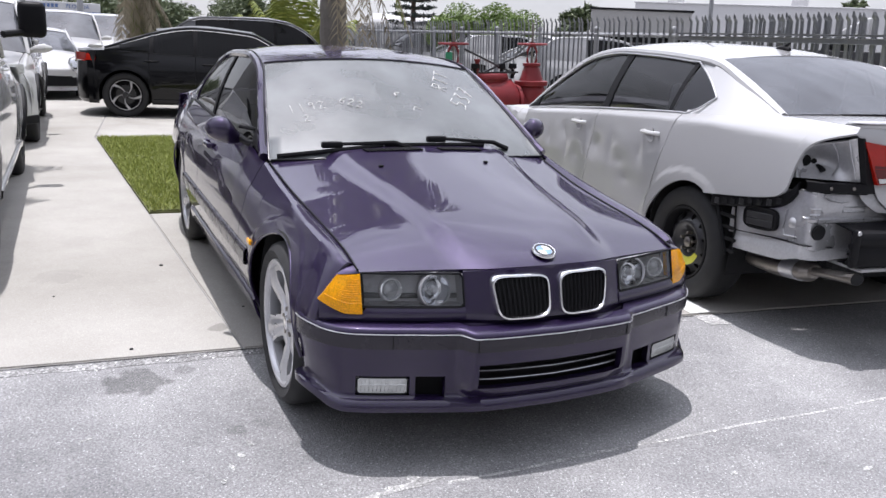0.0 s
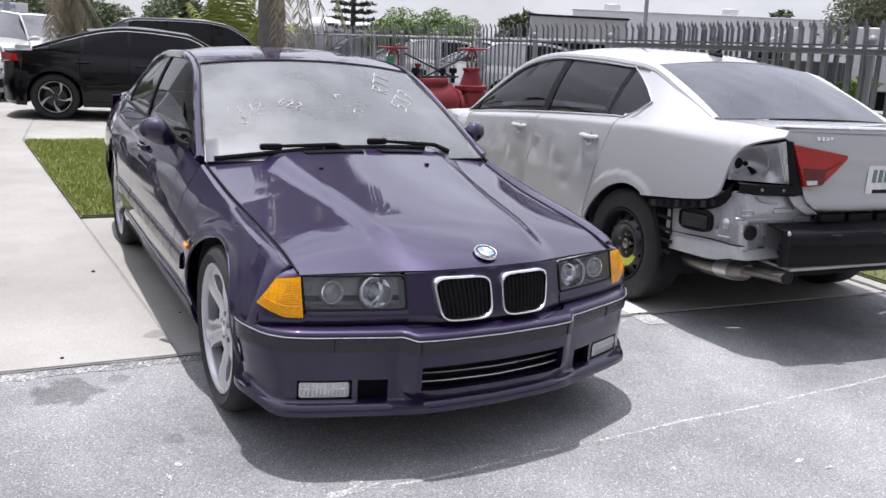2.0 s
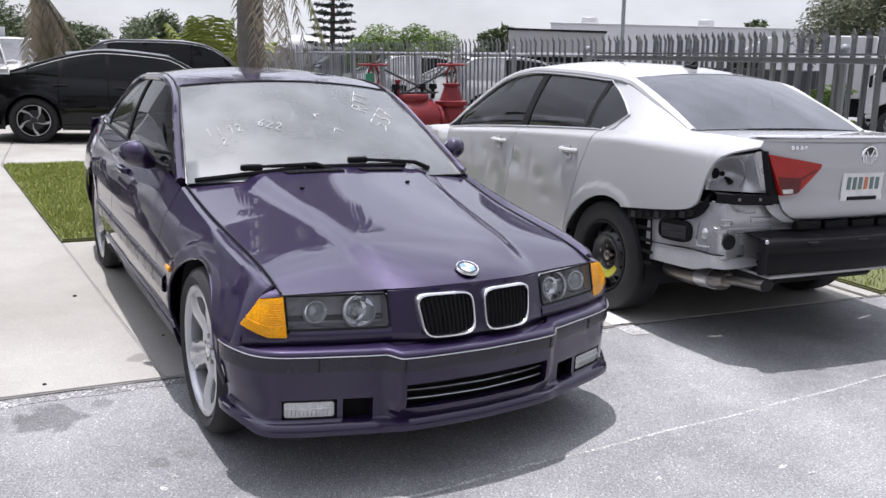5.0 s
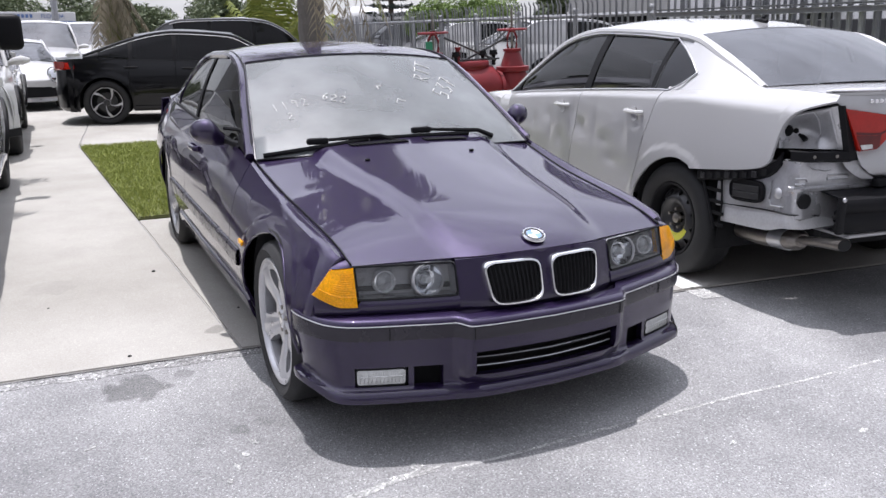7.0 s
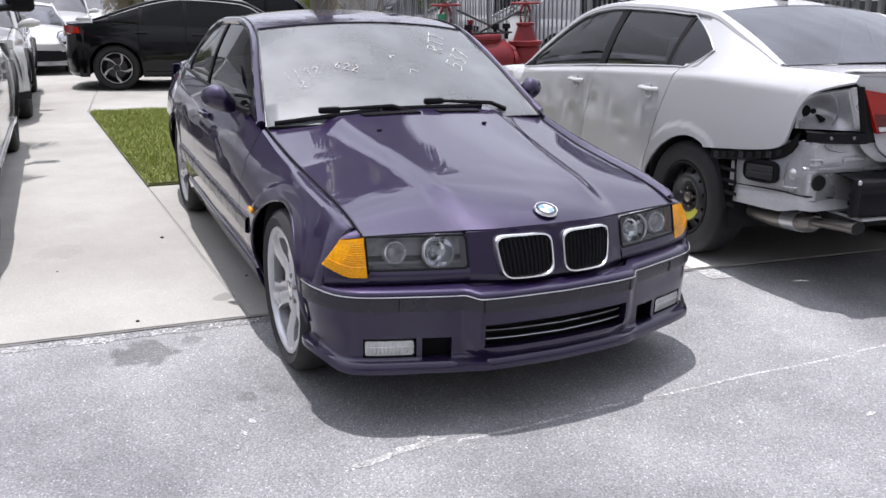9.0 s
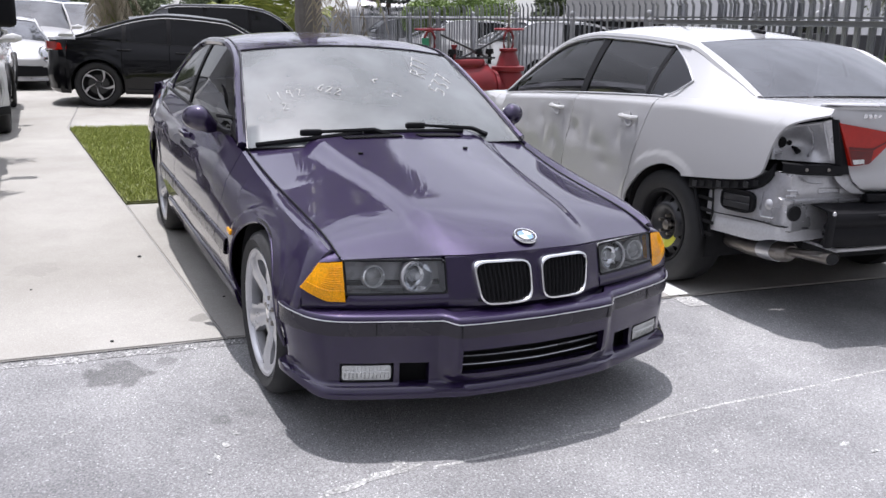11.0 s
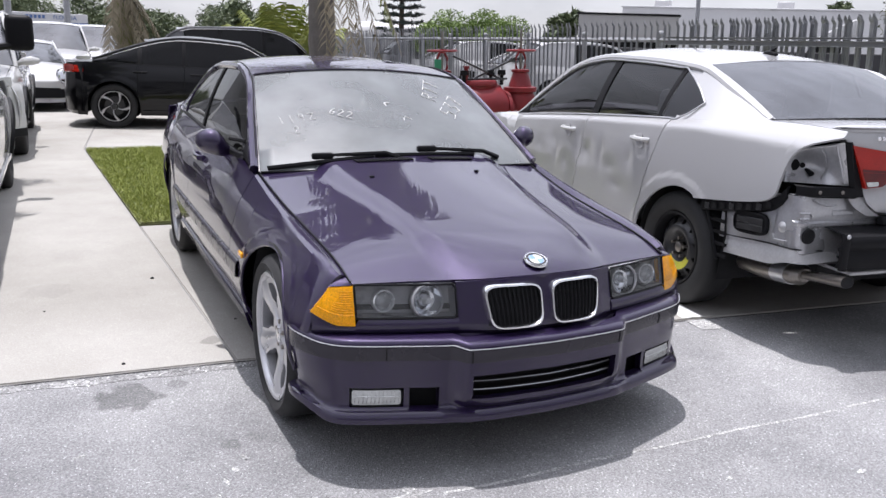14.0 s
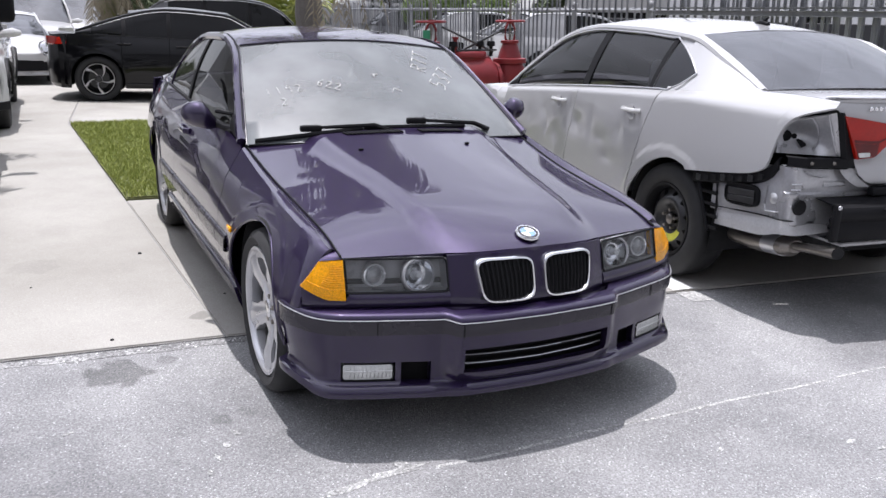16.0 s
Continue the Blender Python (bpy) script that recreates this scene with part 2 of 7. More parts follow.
AMBER = plain("amber_lens", (0.78, 0.335, 0.0008), 0.12, 0, 0.42, 12, 0.15, 0.35, 0.25)
RED_LENS = plain("red_lens", (0.34, 0.012, 0.006), 0.12, 0, 0.3, 14, 0.0, 0.4, 0.3)
DARK_RED = plain("deep_red_lens", (0.10, 0.004, 0.004), 0.12, 0, 0.3, 14, 0.0, 0.4, 0.3)
RED_IRON = plain("red_painted_iron", (0.19, 0.010, 0.015), 0.5, 0, 0.22, 5, 0.2)
GALV = plain("galvanised_steel", (0.30, 0.306, 0.32), 0.5, 0.25, 0.2, 7)
PLATE_INK = plain("faded_green_ink", (0.14, 0.21, 0.19), 0.6, 0, 0.15)
PLATE_ORANGE = plain("faded_orange_ink", (0.55, 0.20, 0.10), 0.6, 0, 0.15)
YELLOW = plain("yellow_green_paint", (0.62, 0.60, 0.05), 0.5, 0, 0.15)
WHITE_MARK = plain("white_marking", (0.75, 0.75, 0.73), 0.7, 0, 0.2, 20)
SEAT = plain("dark_cloth", (0.03, 0.03, 0.032), 0.9, 0, 0.2, 8)
SEAT_GREY = plain("pale_grey_leather", (0.45, 0.45, 0.46), 0.6, 0, 0.15, 8)
REFLECT = plain("lamp_reflector", (0.75, 0.76, 0.78), 0.12, 1.0, 0.15, 40)
LAMP_GREY = plain("smoky_lamp_housing", (0.48, 0.48, 0.495), 0.3, 0.1, 0.2, 20)
LAMP_WHITE = plain("silvered_reflector", (0.86, 0.87, 0.88), 0.22, 0.25, 0.25, 60)
HAZE_LAMP = plain("grey_lamp_housing", (0.58, 0.585, 0.59), 0.28, 0.2, 0.2, 20)
FOG_LENS = plain("ribbed_fog_lens", (0.62, 0.63, 0.62), 0.12, 0.2, 0.25, 45, 0.3, 0.8)
BARK = plain("grey_palm_bark", (0.17, 0.155, 0.14), 0.9, 0, 0.3, 6, 0.8)
WOOD_BARK = plain("brown_bark", (0.09, 0.07, 0.055), 0.9, 0, 0.3, 6, 0.8)
LEAF_PALM = leaf_mat("palm_leaf", (0.10, 0.13, 0.02), (0.22, 0.24, 0.05))
LEAF_LIME = leaf_mat("lime_palm_leaf", (0.11, 0.15, 0.02), (0.30, 0.32, 0.07))
LEAF_DRY = leaf_mat("dry_palm_leaf", (0.22, 0.18, 0.11), (0.36, 0.31, 0.22))
LEAF_BUSH = leaf_mat("bright_leaf", (0.09, 0.15, 0.03), (0.20, 0.28, 0.07))
LEAF_DARK = leaf_mat("dark_leaf", (0.055, 0.08, 0.038), (0.14, 0.17, 0.08))
LEAF_OLIVE = leaf_mat("olive_leaf", (0.085, 0.100, 0.050), (0.160, 0.170, 0.098))
LEAF_PINE = leaf_mat("pine_needles", (0.012, 0.022, 0.018), (0.03, 0.045, 0.035))
GRASS = leaf_mat("lawn_grass", (0.15, 0.20, 0.025), (0.40, 0.43, 0.11))
SOIL = plain("lawn_soil", (0.12, 0.13, 0.05), 0.95, 0, 0.35, 7, 0.6)
WALL_GREY = plain("grey_stucco", (0.37, 0.365, 0.36), 0.9, 0, 0.06, 0.6)
WALL_PALE = plain("pale_stucco", (0.58, 0.58, 0.59), 0.9, 0, 0.05, 0.5)
BLUE = plain("blue_sign_paint", (0.10, 0.17, 0.36), 0.6, 0, 0.1)
PALE_BLUE = plain("pale_blue_enamel", (0.20, 0.33, 0.58), 0.3, 0, 0.1)
GREEN = plain("green_tag", (0.03, 0.22, 0.12), 0.6, 0, 0.1)
ASPHALT = ground_mat("worn_asphalt", (0.165, 0.165, 0.170), (0.335, 0.335, 0.335), 0.33, 0.9, 200, 0.9,
                     ((-1.30, 0.345, 0.13, 0.60), (-1.10, 0.40, 0.05, 0.75), (-0.995, -0.205, 0.045, 0.76), (-0.90, -0.185, 0.05, 0.84), (-1.02, -0.98, 0.05, 0.8)))
CONCRETE = ground_mat("pale_concrete", (0.300, 0.288, 0.262), (0.402, 0.390, 0.362), 0.10, 0.8, 220, 0.25,
                      ((-0.885, 0.845, 0.065, 0.70), (-1.62, 1.90, 0.14, 0.92), (-1.45, 2.75, 0.16, 0.95), (-1.95, 2.3, 0.10, 0.94)))
GRIT = ground_mat("rubbed_grit", (0.20, 0.20, 0.20), (0.34, 0.34, 0.335), 0.55, 7.0, 110, 1.0)
LINE_PAINT = ground_mat("worn_white_line", (0.28, 0.28, 0.275), (0.45, 0.45, 0.44), 0.45, 6.0, 140, 0.6)


# ---------- building tools ----------
PANES = (GLASS_REAR, GLASS_CLEAR, GLASS_WIND, GLASS_TINT, GLASS_SIDE, GLASS_DARK)


def link(name, bm, material, parent=None, label="", smooth=40):
    me = bpy.data.meshes.new(name)
    if material in PANES:
        # panes face away from the middle of the cabin
        bm.normal_update()
        flip = [f for f in bm.faces if f.normal.dot(f.calc_center_median() - Vector((0, 1.7, 0.5))) < 0]
        bmesh.ops.reverse_faces(bm, faces=flip)
    bm.to_mesh(me)
    bm.free()
    for m in material if isinstance(material, (list, tuple)) else (material,):
        me.materials.append(m)
    if smooth:
        me.polygons.foreach_set("use_smooth", [True] * len(me.polygons))
        me.set_sharp_from_angle(angle=radians(smooth))
    ob = new(name, me)
    if parent is not None:
        ob.parent = parent
    return tagged(ob, label)


def part(name, bm, material, parent, label="", smooth=40):
    return link(name, bm, material, parent, label, smooth)


def thing(name, m, label, category, group=""):
    ob = new(name)
    ob.empty_display_size = 0.2
    ob.matrix_world = m
    return tagged(ob, label, category, group)


def ip(pts, t):
    """Smooth curve through (t, value) pairs, flat beyond its ends."""
    if t <= pts[0][0]:
        return pts[0][1]
    if t >= pts[-1][0]:
        return pts[-1][1]
    i = next(k for k in range(len(pts) - 1) if t <= pts[k + 1][0])
    (x0, y0), (x1, y1) = pts[i], pts[i + 1]
    h = x1 - x0
    d = (y1 - y0) / h
    da = d if i == 0 else (pts[i][1] - pts[i - 1][1]) / (pts[i][0] - pts[i - 1][0])
    db = d if i + 2 >= len(pts) else (pts[i + 2][1] - y1) / (pts[i + 2][0] - x1)
    m0, m1 = (d if i == 0 else (0 if da * d <= 0 else 2 * da * d / (da + d))), (d if i + 2 >= len(pts) else (0 if db * d <= 0 else 2 * db * d / (db + d)))
    s = (t - x0) / h
    return (2 * s**3 - 3 * s**2 + 1) * y0 + (s**3 - 2 * s**2 + s) * h * m0 + (-2 * s**3 + 3 * s**2) * y1 + (s**3 - s**2) * h * m1


def span(a, b, n):
    return [a + (b - a) * k / n for k in range(n + 1)]


def step(a, b, x):
    s = min(max((x - a) / (b - a), 0), 1)
    return s * s * (3 - 2 * s)


def sheet(P, mask=None, fold=0.012, inward=None, bm=None):
    """Quads over a grid of points; its rim is folded inwards, so that a panel shows its thickness."""
    bm = bm or bmesh.new()
    vs = [[bm.verts.new(p) for p in row] for row in P]
    faces = []
    for i in range(len(P) - 1):
        for j in range(len(P[0]) - 1):
            if mask and not mask(i, j):
                continue
            q = [vs[i][j], vs[i + 1][j], vs[i + 1][j + 1], vs[i][j + 1]]
            faces.append(bm.faces.new(q))
    loose = [v for row in vs for v in row if not v.link_faces]
    for v in loose:
        bm.verts.remove(v)
    if fold:
        rim = [e for e in bm.edges if e.is_boundary]
        made = bmesh.ops.extrude_edge_only(bm, edges=rim)["geom"]
        for v in made:
            if isinstance(v, bmesh.types.BMVert):
                c = inward(v.co) if inward else Vector((0, v.co.y, 0.5))
                v.co += (c - v.co).normalized() * fold
    return bm


def tube(points, r, n=8, bm=None, flat=1.0, caps=True):
    """A round bar along points; r may be a list. flat squeezes it in height."""
    bm = bm or bmesh.new()
    pts = [Vector(p) for p in points]
    rs = r if isinstance(r, (list, tuple)) else [r] * len(pts)
    rings = []
    for i, p in enumerate(pts):
        d = (pts[min(i + 1, len(pts) - 1)] - pts[max(i - 1, 0)]).normalized()
        side = d.cross(Vector((0, 0, 1)))
        side = Vector((1, 0, 0)) if side.length < 1e-3 else side.normalized()
        up = side.cross(d)
        rings.append([bm.verts.new(p + rs[i] * (math.cos(2 * math.pi * k / n) * side + flat * math.sin(2 * math.pi * k / n) * up)) for k in range(n)])
    for a, b in zip(rings, rings[1:]):
        for k in range(n):
            bm.faces.new((a[k], a[(k + 1) % n], b[(k + 1) % n], b[k]))
    if caps:
        bm.faces.new(rings[0][::-1])
        bm.faces.new(rings[-1])
    return bm


def block(x0, x1, y0, y1, z0, z1, bevel=0.004, bm=None, seg=1):
    """A box with eased edges."""
    own = bmesh.new()
    bmesh.ops.create_cube(own, size=1, matrix=Matrix.Translation(((x0 + x1) / 2, (y0 + y1) / 2, (z0 + z1) / 2)) @ Matrix.Diagonal((abs(x1 - x0), abs(y1 - y0), abs(z1 - z0), 1)))
    if bevel:
        bmesh.ops.bevel(own, geom=own.edges[:], offset=bevel, segments=seg, affect="EDGES", profile=0.5)
    if bm is None:
        return own
    me = bpy.data.meshes.new("tmp")
    own.to_mesh(me)
    own.free()
    bm.from_mesh(me)
    bpy.data.meshes.remove(me)
    return bm


def lathe(profile, n=48, axis="x", at=(0, 0, 0), bm=None):
    """Turns (radius, along) pairs round an axis."""
    bm = bm or bmesh.new()
    rings = []
    for r, h in profile:
        ring = []
        for k in range(n):
            a = 2 * math.pi * k / n
            u, v = r * math.cos(a), r * math.sin(a)
            p = {"x": (h, u, v), "y": (u, h, v), "z": (u, v, h)}[axis]
            ring.append(bm.verts.new(Vector(p) + Vector(at)))
        rings.append(ring)
    for a, b in zip(rings, rings[1:]):
        for k in range(n):
            bm.faces.new((a[k], a[(k + 1) % n], b[(k + 1) % n], b[k]))
    return bm


def rim_face(radii, n, height, keep, depth):
    """The face of a wheel in the plane x = 0: a ring of small quads, cut open where keep() is false, with folded rims."""
    bm = bmesh.new()
    vs = [[bm.verts.new((height(r, 2 * math.pi * k / n), r * math.cos(2 * math.pi * k / n), r * math.sin(2 * math.pi * k / n))) for k in range(n)] for r in radii]
    for i in range(len(radii) - 1):
        for k in range(n):
            if keep((radii[i] + radii[i + 1]) / 2, 2 * math.pi * (k + 0.5) / n):
                bm.faces.new((vs[i][k], vs[i][(k + 1) % n], vs[i + 1][(k + 1) % n], vs[i + 1][k]))
    for v in [v for row in vs for v in row if not v.link_faces]:
        bm.verts.remove(v)
    made = bmesh.ops.extrude_edge_only(bm, edges=[e for e in bm.edges if e.is_boundary])["geom"]
    for v in made:
        if isinstance(v, bmesh.types.BMVert):
            v.co.x += depth
    return bm


def wheel(parent, x, y, R, rim_r, width, style, side):
    """A wheel whose outer face looks along side (-1 or 1) of x. Its tyre and rim are parts of it."""
    hub = new("wheel")
    hub.parent = parent
    hub.matrix_local = Matrix.Translation((x, y, R)) @ Matrix.Diagonal((-side, 1, 1, 1))
    # local: outer face at x = 0, inwards +x
    w = width
    b = rim_r + 0.006
    tyre = lathe([(b, 0.012), (b + 0.012, 0.002), ((b + R) / 2, -0.006), (R - 0.028, 0.0), (R - 0.010, 0.012), (R - 0.001, 0.032), (R, 0.06),
                  (R, w - 0.06), (R - 0.001, w - 0.032), (R - 0.012, w - 0.01), (b, w - 0.005)], 64)
    for g in (0.30, 0.5, 0.70):
        lathe([(R + 0.0005, w * g - 0.004), (R - 0.006, w * g - 0.002), (R - 0.006, w * g + 0.002), (R + 0.0005, w * g + 0.004)], 64, bm=tyre)
    part("tyre", tyre, RUBBER, hub)
    if style == "contour":
        lip = lathe([(b + 0.002, 0.014), (rim_r + 0.004, 0.004), (rim_r - 0.008, 0.004), (rim_r - 0.016, 0.012), (rim_r - 0.018, 0.03)], 64)
        part("rim_lip", lip, ALLOY, hub)
        part("barrel", lathe([(rim_r - 0.018, 0.03), (rim_r - 0.020, 0.05), (rim_r - 0.03, 0.13), (rim_r - 0.035, 0.20)], 64), ALLOY, hub)

        def keep(r, a):
            q = (a / (2 * math.pi) * 5 + 0.35) % 1.0
            d = min(q, 1 - q)
            return d < 0.215 + 0.10 * step(0.16, 0.105, r) or r < 0.105 or r > rim_r - 0.034

        def height(r, a):
            q = (a / (2 * math.pi) * 5 + 0.35) % 1.0
            d = min(q, 1 - q)
            return 0.010 + 0.010 * step(0.05, 0.16, d) + 0.026 * step(0.20, 0.07, r)

        part("spokes", rim_face(span(0.030, rim_r - 0.014, 16), 120, height, keep, 0.035), ALLOY, hub)
        part("hub_cap", lathe([(0.0001, 0.028), (0.024, 0.029), (0.030, 0.033), (0.032, 0.05)], 24), CHROME, hub)
        for k in range(5):
            a = 2 * math.pi * (k + 0.15) / 5
            part("wheel_bolt", lathe([(0.0001, 0.036), (0.009, 0.036), (0.010, 0.046)], 10, at=(0, 0.052 * math.cos(a), 0.052 * math.sin(a))), STEEL, hub)
        part("brake_disc", lathe([(0.06, 0.10), (0.15, 0.10), (0.15, 0.12), (0.06, 0.12)], 40), STEEL, hub)
    elif style == "steel":
        part("barrel", lathe([(b + 0.002, 0.014), (rim_r + 0.002, 0.004), (rim_r - 0.010, 0.006), (rim_r - 0.016, 0.03), (rim_r - 0.022, 0.10), (rim_r - 0.03, 0.18)], 64), BLACK, hub)

        def keep(r, a):
            q = (a / (2 * math.pi) * 11) % 1.0 - 0.5
            return not ((q * 0.101) ** 2 / 0.021**2 + (r - 0.163) ** 2 / 0.019**2 < 1) or r < 0.03

        def height(r, a):
            return 0.055 + 0.02 * step(0.12, 0.06, r) - 0.030 * step(0.05, 0.11, r) * step(0.17, 0.12, r) + 0.02 * step(0.17, 0.195, r)

        part("spokes", rim_face(span(0.030, rim_r - 0.012, 26), 132, height, keep, 0.02), STEEL_BLACK, hub, "black steel wheel disc with round vents")
        part("hub_cap", lathe([(0.0001, 0.030), (0.022, 0.032), (0.029, 0.038), (0.030, 0.06)], 24), STEEL, hub)
        arc = bmesh.new()
        ring = [[arc.verts.new((height(r, a) - 0.003, r * math.cos(a), r * math.sin(a))) for r in (0.088, 0.105, 0.120, 0.134)] for a in span(radians(222), radians(338), 24)]
        for p, q in zip(ring, ring[1:]):
            for k in range(3):
                arc.faces.new((p[k], p[k + 1], q[k + 1], q[k]))
        part("paint_mark", arc, YELLOW, hub)
        for k in range(5):
            a = 2 * math.pi * (k + 0.2) / 5
            part("wheel_bolt", lathe([(0.0001, 0.030), (0.009, 0.030), (0.011, 0.06)], 8, at=(0, 0.056 * math.cos(a), 0.056 * math.sin(a))), STEEL, hub)
    else:
        part("barrel", lathe([(b + 0.002, 0.014), (rim_r + 0.002, 0.004), (rim_r - 0.010, 0.006), (rim_r - 0.014, 0.03), (rim_r - 0.03, 0.15)], 48), BLACK, hub)
        twist = 2.6 if style == "blade" else 0.0
        wide = 0.062 if style == "blade" else 0.2

        def keep(r, a):
            q = (a / (2 * math.pi) * 5 + twist * (r - 0.05)) % 1.0
            return min(q, 1 - q) < wide * (0.55 + 0.6 * step(0.05, 0.2, r)) or r < 0.05 or r > rim_r - 0.014

        part("spokes", rim_face(span(0.02, rim_r - 0.006, 14), 90, lambda r, a: 0.02 + 0.014 * step(0.14, 0.05, r), keep, 0.03), ALLOY, hub)
        part("brake_disc", lathe([(0.05, 0.08), (0.15, 0.08), (0.15, 0.10)], 32), STEEL_BLACK, hub)
        part("hub_cap", lathe([(0.0001, 0.010), (0.040, 0.012), (0.048, 0.022), (0.050, 0.04)], 24), STEEL_BLACK if style == "blade" else ALLOY, hub)
    # Near-black disc that paints the shade behind the spokes.
    part("wheel_back_shade", lathe([(0.02, w * 0.62), (rim_r - 0.03, w * 0.62)], 32), DARK, hub)
    return hub


# ---------- a car's shell ----------
class Shell:
    """Surfaces of a car that looks along -y, its front axle over the origin. All lengths in metres."""

    def __init__(self, yf, yr, cf, cr, pf, pr, nose_w, wb, R, arch, arch_h, sill, flare, hw, zsh, inset, lines, hood_c, hood_g, hood_x, crease, crease_h, deck_c, deck_g, deck_x, rail_x, rail_z, roof_c, cowl_y, seat_mat, cuts=None, deck_y=None, rail_start=None, rail_end=None, ws_lo=None, ws_hi=None, rg_lo=None, rg_hi=None, rear_w=0.80, dents=(), tuck=0.04, lid_p=2.6):
        self.yf, self.yr, self.cf, self.cr, self.pf, self.pr = yf, yr, cf, cr, pf, pr
        self.nose_w, self.wb, self.R, self.arch, self.arch_h, self.sill = nose_w, wb, R, arch, arch_h, sill
        self.flare, self.hw, self.zsh, self.inset, self.lines, self.hood_c = flare, hw, zsh, inset, lines, hood_c
        self.hood_g, self.hood_x, self.crease, self.crease_h, self.deck_c, self.deck_g = hood_g, hood_x, crease, crease_h, deck_c, deck_g
        self.deck_x, self.rail_x, self.rail_z, self.roof_c, self.cowl_y, self.seat_mat = deck_x, rail_x, rail_z, roof_c, cowl_y, seat_mat
        self.rear_w, self.dents, self.tuck, self.lid_p = rear_w, dents, tuck, lid_p
        self.cuts, self.deck_y, self.rail_start, self.rail_end, self.ws_lo, self.ws_hi, self.rg_lo, self.rg_hi = cuts, deck_y, rail_start, rail_end, ws_lo, ws_hi, rg_lo, rg_hi

    def plan(self, x, rear=False):
        a = min(abs(x) / (self.rear_w if rear else self.nose_w), 1.0)
        return self.yr - self.cr * a**self.pr if rear else self.yf + self.cf * a**self.pf

    def z_low(self, y):
        for yw in (0.0, self.wb):
            d = abs(y - yw)
            if d <= self.arch:
                return max(self.R + math.sqrt(max(self.arch**2 - d * d, 0)) * self.arch_h, self.sill)
        return self.sill

    def side(self, y, z):
        h = ip(self.zsh, y)
        s = (z - self.sill) / (h - self.sill)
        x = ip(self.hw, y) - self.tuck * max(0, (0.40 - s) / 0.40) ** 1.6 - ip(self.inset, y) * max(0, (s - 0.48) / 0.52) ** 2
        for zc, depth, wide in self.lines:
            d = z - zc
            x += depth * math.exp(-((d / wide) ** 2))
        for yd, zd, ry, rz, depth in self.dents:
            x -= depth * math.exp(0.5 - 1.5 * math.sqrt(((y - yd) / ry) ** 2 + ((z - zd) / rz) ** 2 + 0.05))
        for yw in (0.0, self.wb):
            r = math.hypot(y - yw, z - self.R)
            x += self.flare * step(self.arch + 0.072, self.arch + 0.052, r)
        return x

    def top(self, y, x, rear=False):
        zc, zg, xg = (self.deck_c, self.deck_g, self.deck_x) if rear else (self.hood_c, self.hood_g, self.hood_x)
        q = min(abs(x) / ip(xg, y), 1.0)
        z = ip(zc, y) - (ip(zc, y) - ip(zg, y)) * q**self.lid_p
        if not rear and self.crease:
            c = ip(self.crease, y)
            z += self.crease_h * (1 - min(max((abs(x) - c + 0.030) / 0.060, 0), 1))
        return z

    def rail(self, y):
        return ip(self.rail_x, y), ip(self.rail_z, y)

    def columns(self, y0, y1, d=0.06):
        ys = set(span(y0, y1, max(2, round((y1 - y0) / d))))
        for yw in (0.0, self.wb):
            ys |= {yw + self.arch * math.cos(radians(a)) for a in range(0, 181, 9)} | {yw - self.arch - 0.002, yw + self.arch + 0.002}
        ys = sorted(y for y in ys if y0 - 1e-6 <= y <= y1 + 1e-6)
        keep = [ys[0]]
        for y in ys[1:]:
            if y - keep[-1] > 0.0015:
                keep.append(y)
        return keep

    def side_panel(self, y0, y1, sx, low=None, over=None, rows=16, top0=0.0, top1=0.0, d=0.06):
        """over: 'hood' or 'deck', where the panel turns over the shoulder up to that lid."""
        P = []
        for y in self.columns(y0, y1, d):
            z0, h = (low(y) if low else self.z_low(y)), ip(self.zsh, y)
            row = []
            for s in span(0, 1, rows):
                z = z0 + (h - z0) * s
                f = (y - y0) / (y1 - y0)
                q = max((z - 0.45) / (h - 0.45), 0) ** 1.3
                yy = y + q * (top0 * (1 - f) + top1 * f)
                row.append(Vector((sx * self.side(yy, z), yy, z + (ip(self.zsh, yy) - h) * q * s)))
            if over:
                xs = self.side(y, h)
                xg = ip(self.hood_x if over == "hood" else self.deck_x, y) + 0.005
                zg = self.top(y, xg, over == "deck")
                for t in (0.2, 0.45, 0.7, 0.9, 1.0):
                    row.append(Vector((sx * (xs + (xg - xs) * t), y, h + (zg - h) * t + 0.010 * math.sin(math.pi * t) ** 2)))
            P.append(row)
        return sheet(P)

    def hood(self, set_back, cowl, n=28, front=None):
        """front(x): place and height of the lid's front edge, where it differs from the plan."""
        P = []
        for u in [k / 30 * (0.55 + 0.45 * k / 30) for k in range(31)]:
            row = []
            for v in span(-1, 1, n * 2):
                y = 0.0
                for _ in range(4):
                    x = v * (ip(self.hood_x, y) - 0.005)
                    ya, yb = front(x)[0] if front else self.plan(x) + set_back, cowl(v)
                    y = ya + (yb - ya) * u
                dip = 0.020 * step(0.06, 0.0, u)
                if front:
                    dip = (self.top(ya, x) - front(x)[1]) * max(0.0, 1 - (y - ya) / 0.30) ** 1.6
                row.append(Vector((x, y, self.top(y, x) - dip)))
            P.append(row)
        return sheet(P, fold=0.02)

    def deck(self, base, set_in, n=16):
        P = []
        for u in span(0, 1, 12):
            row = []
            for v in span(-1, 1, n * 2):
                y = self.wb
                for _ in range(4):
                    x = v * (ip(self.deck_x, y) - 0.003)
                    ya, yb = base(v), self.plan(x, True) - set_in
                    y = ya + (yb - ya) * u
                row.append(Vector((x, y, self.top(y, x, True))))
            P.append(row)
        return sheet(P, fold=0.02)

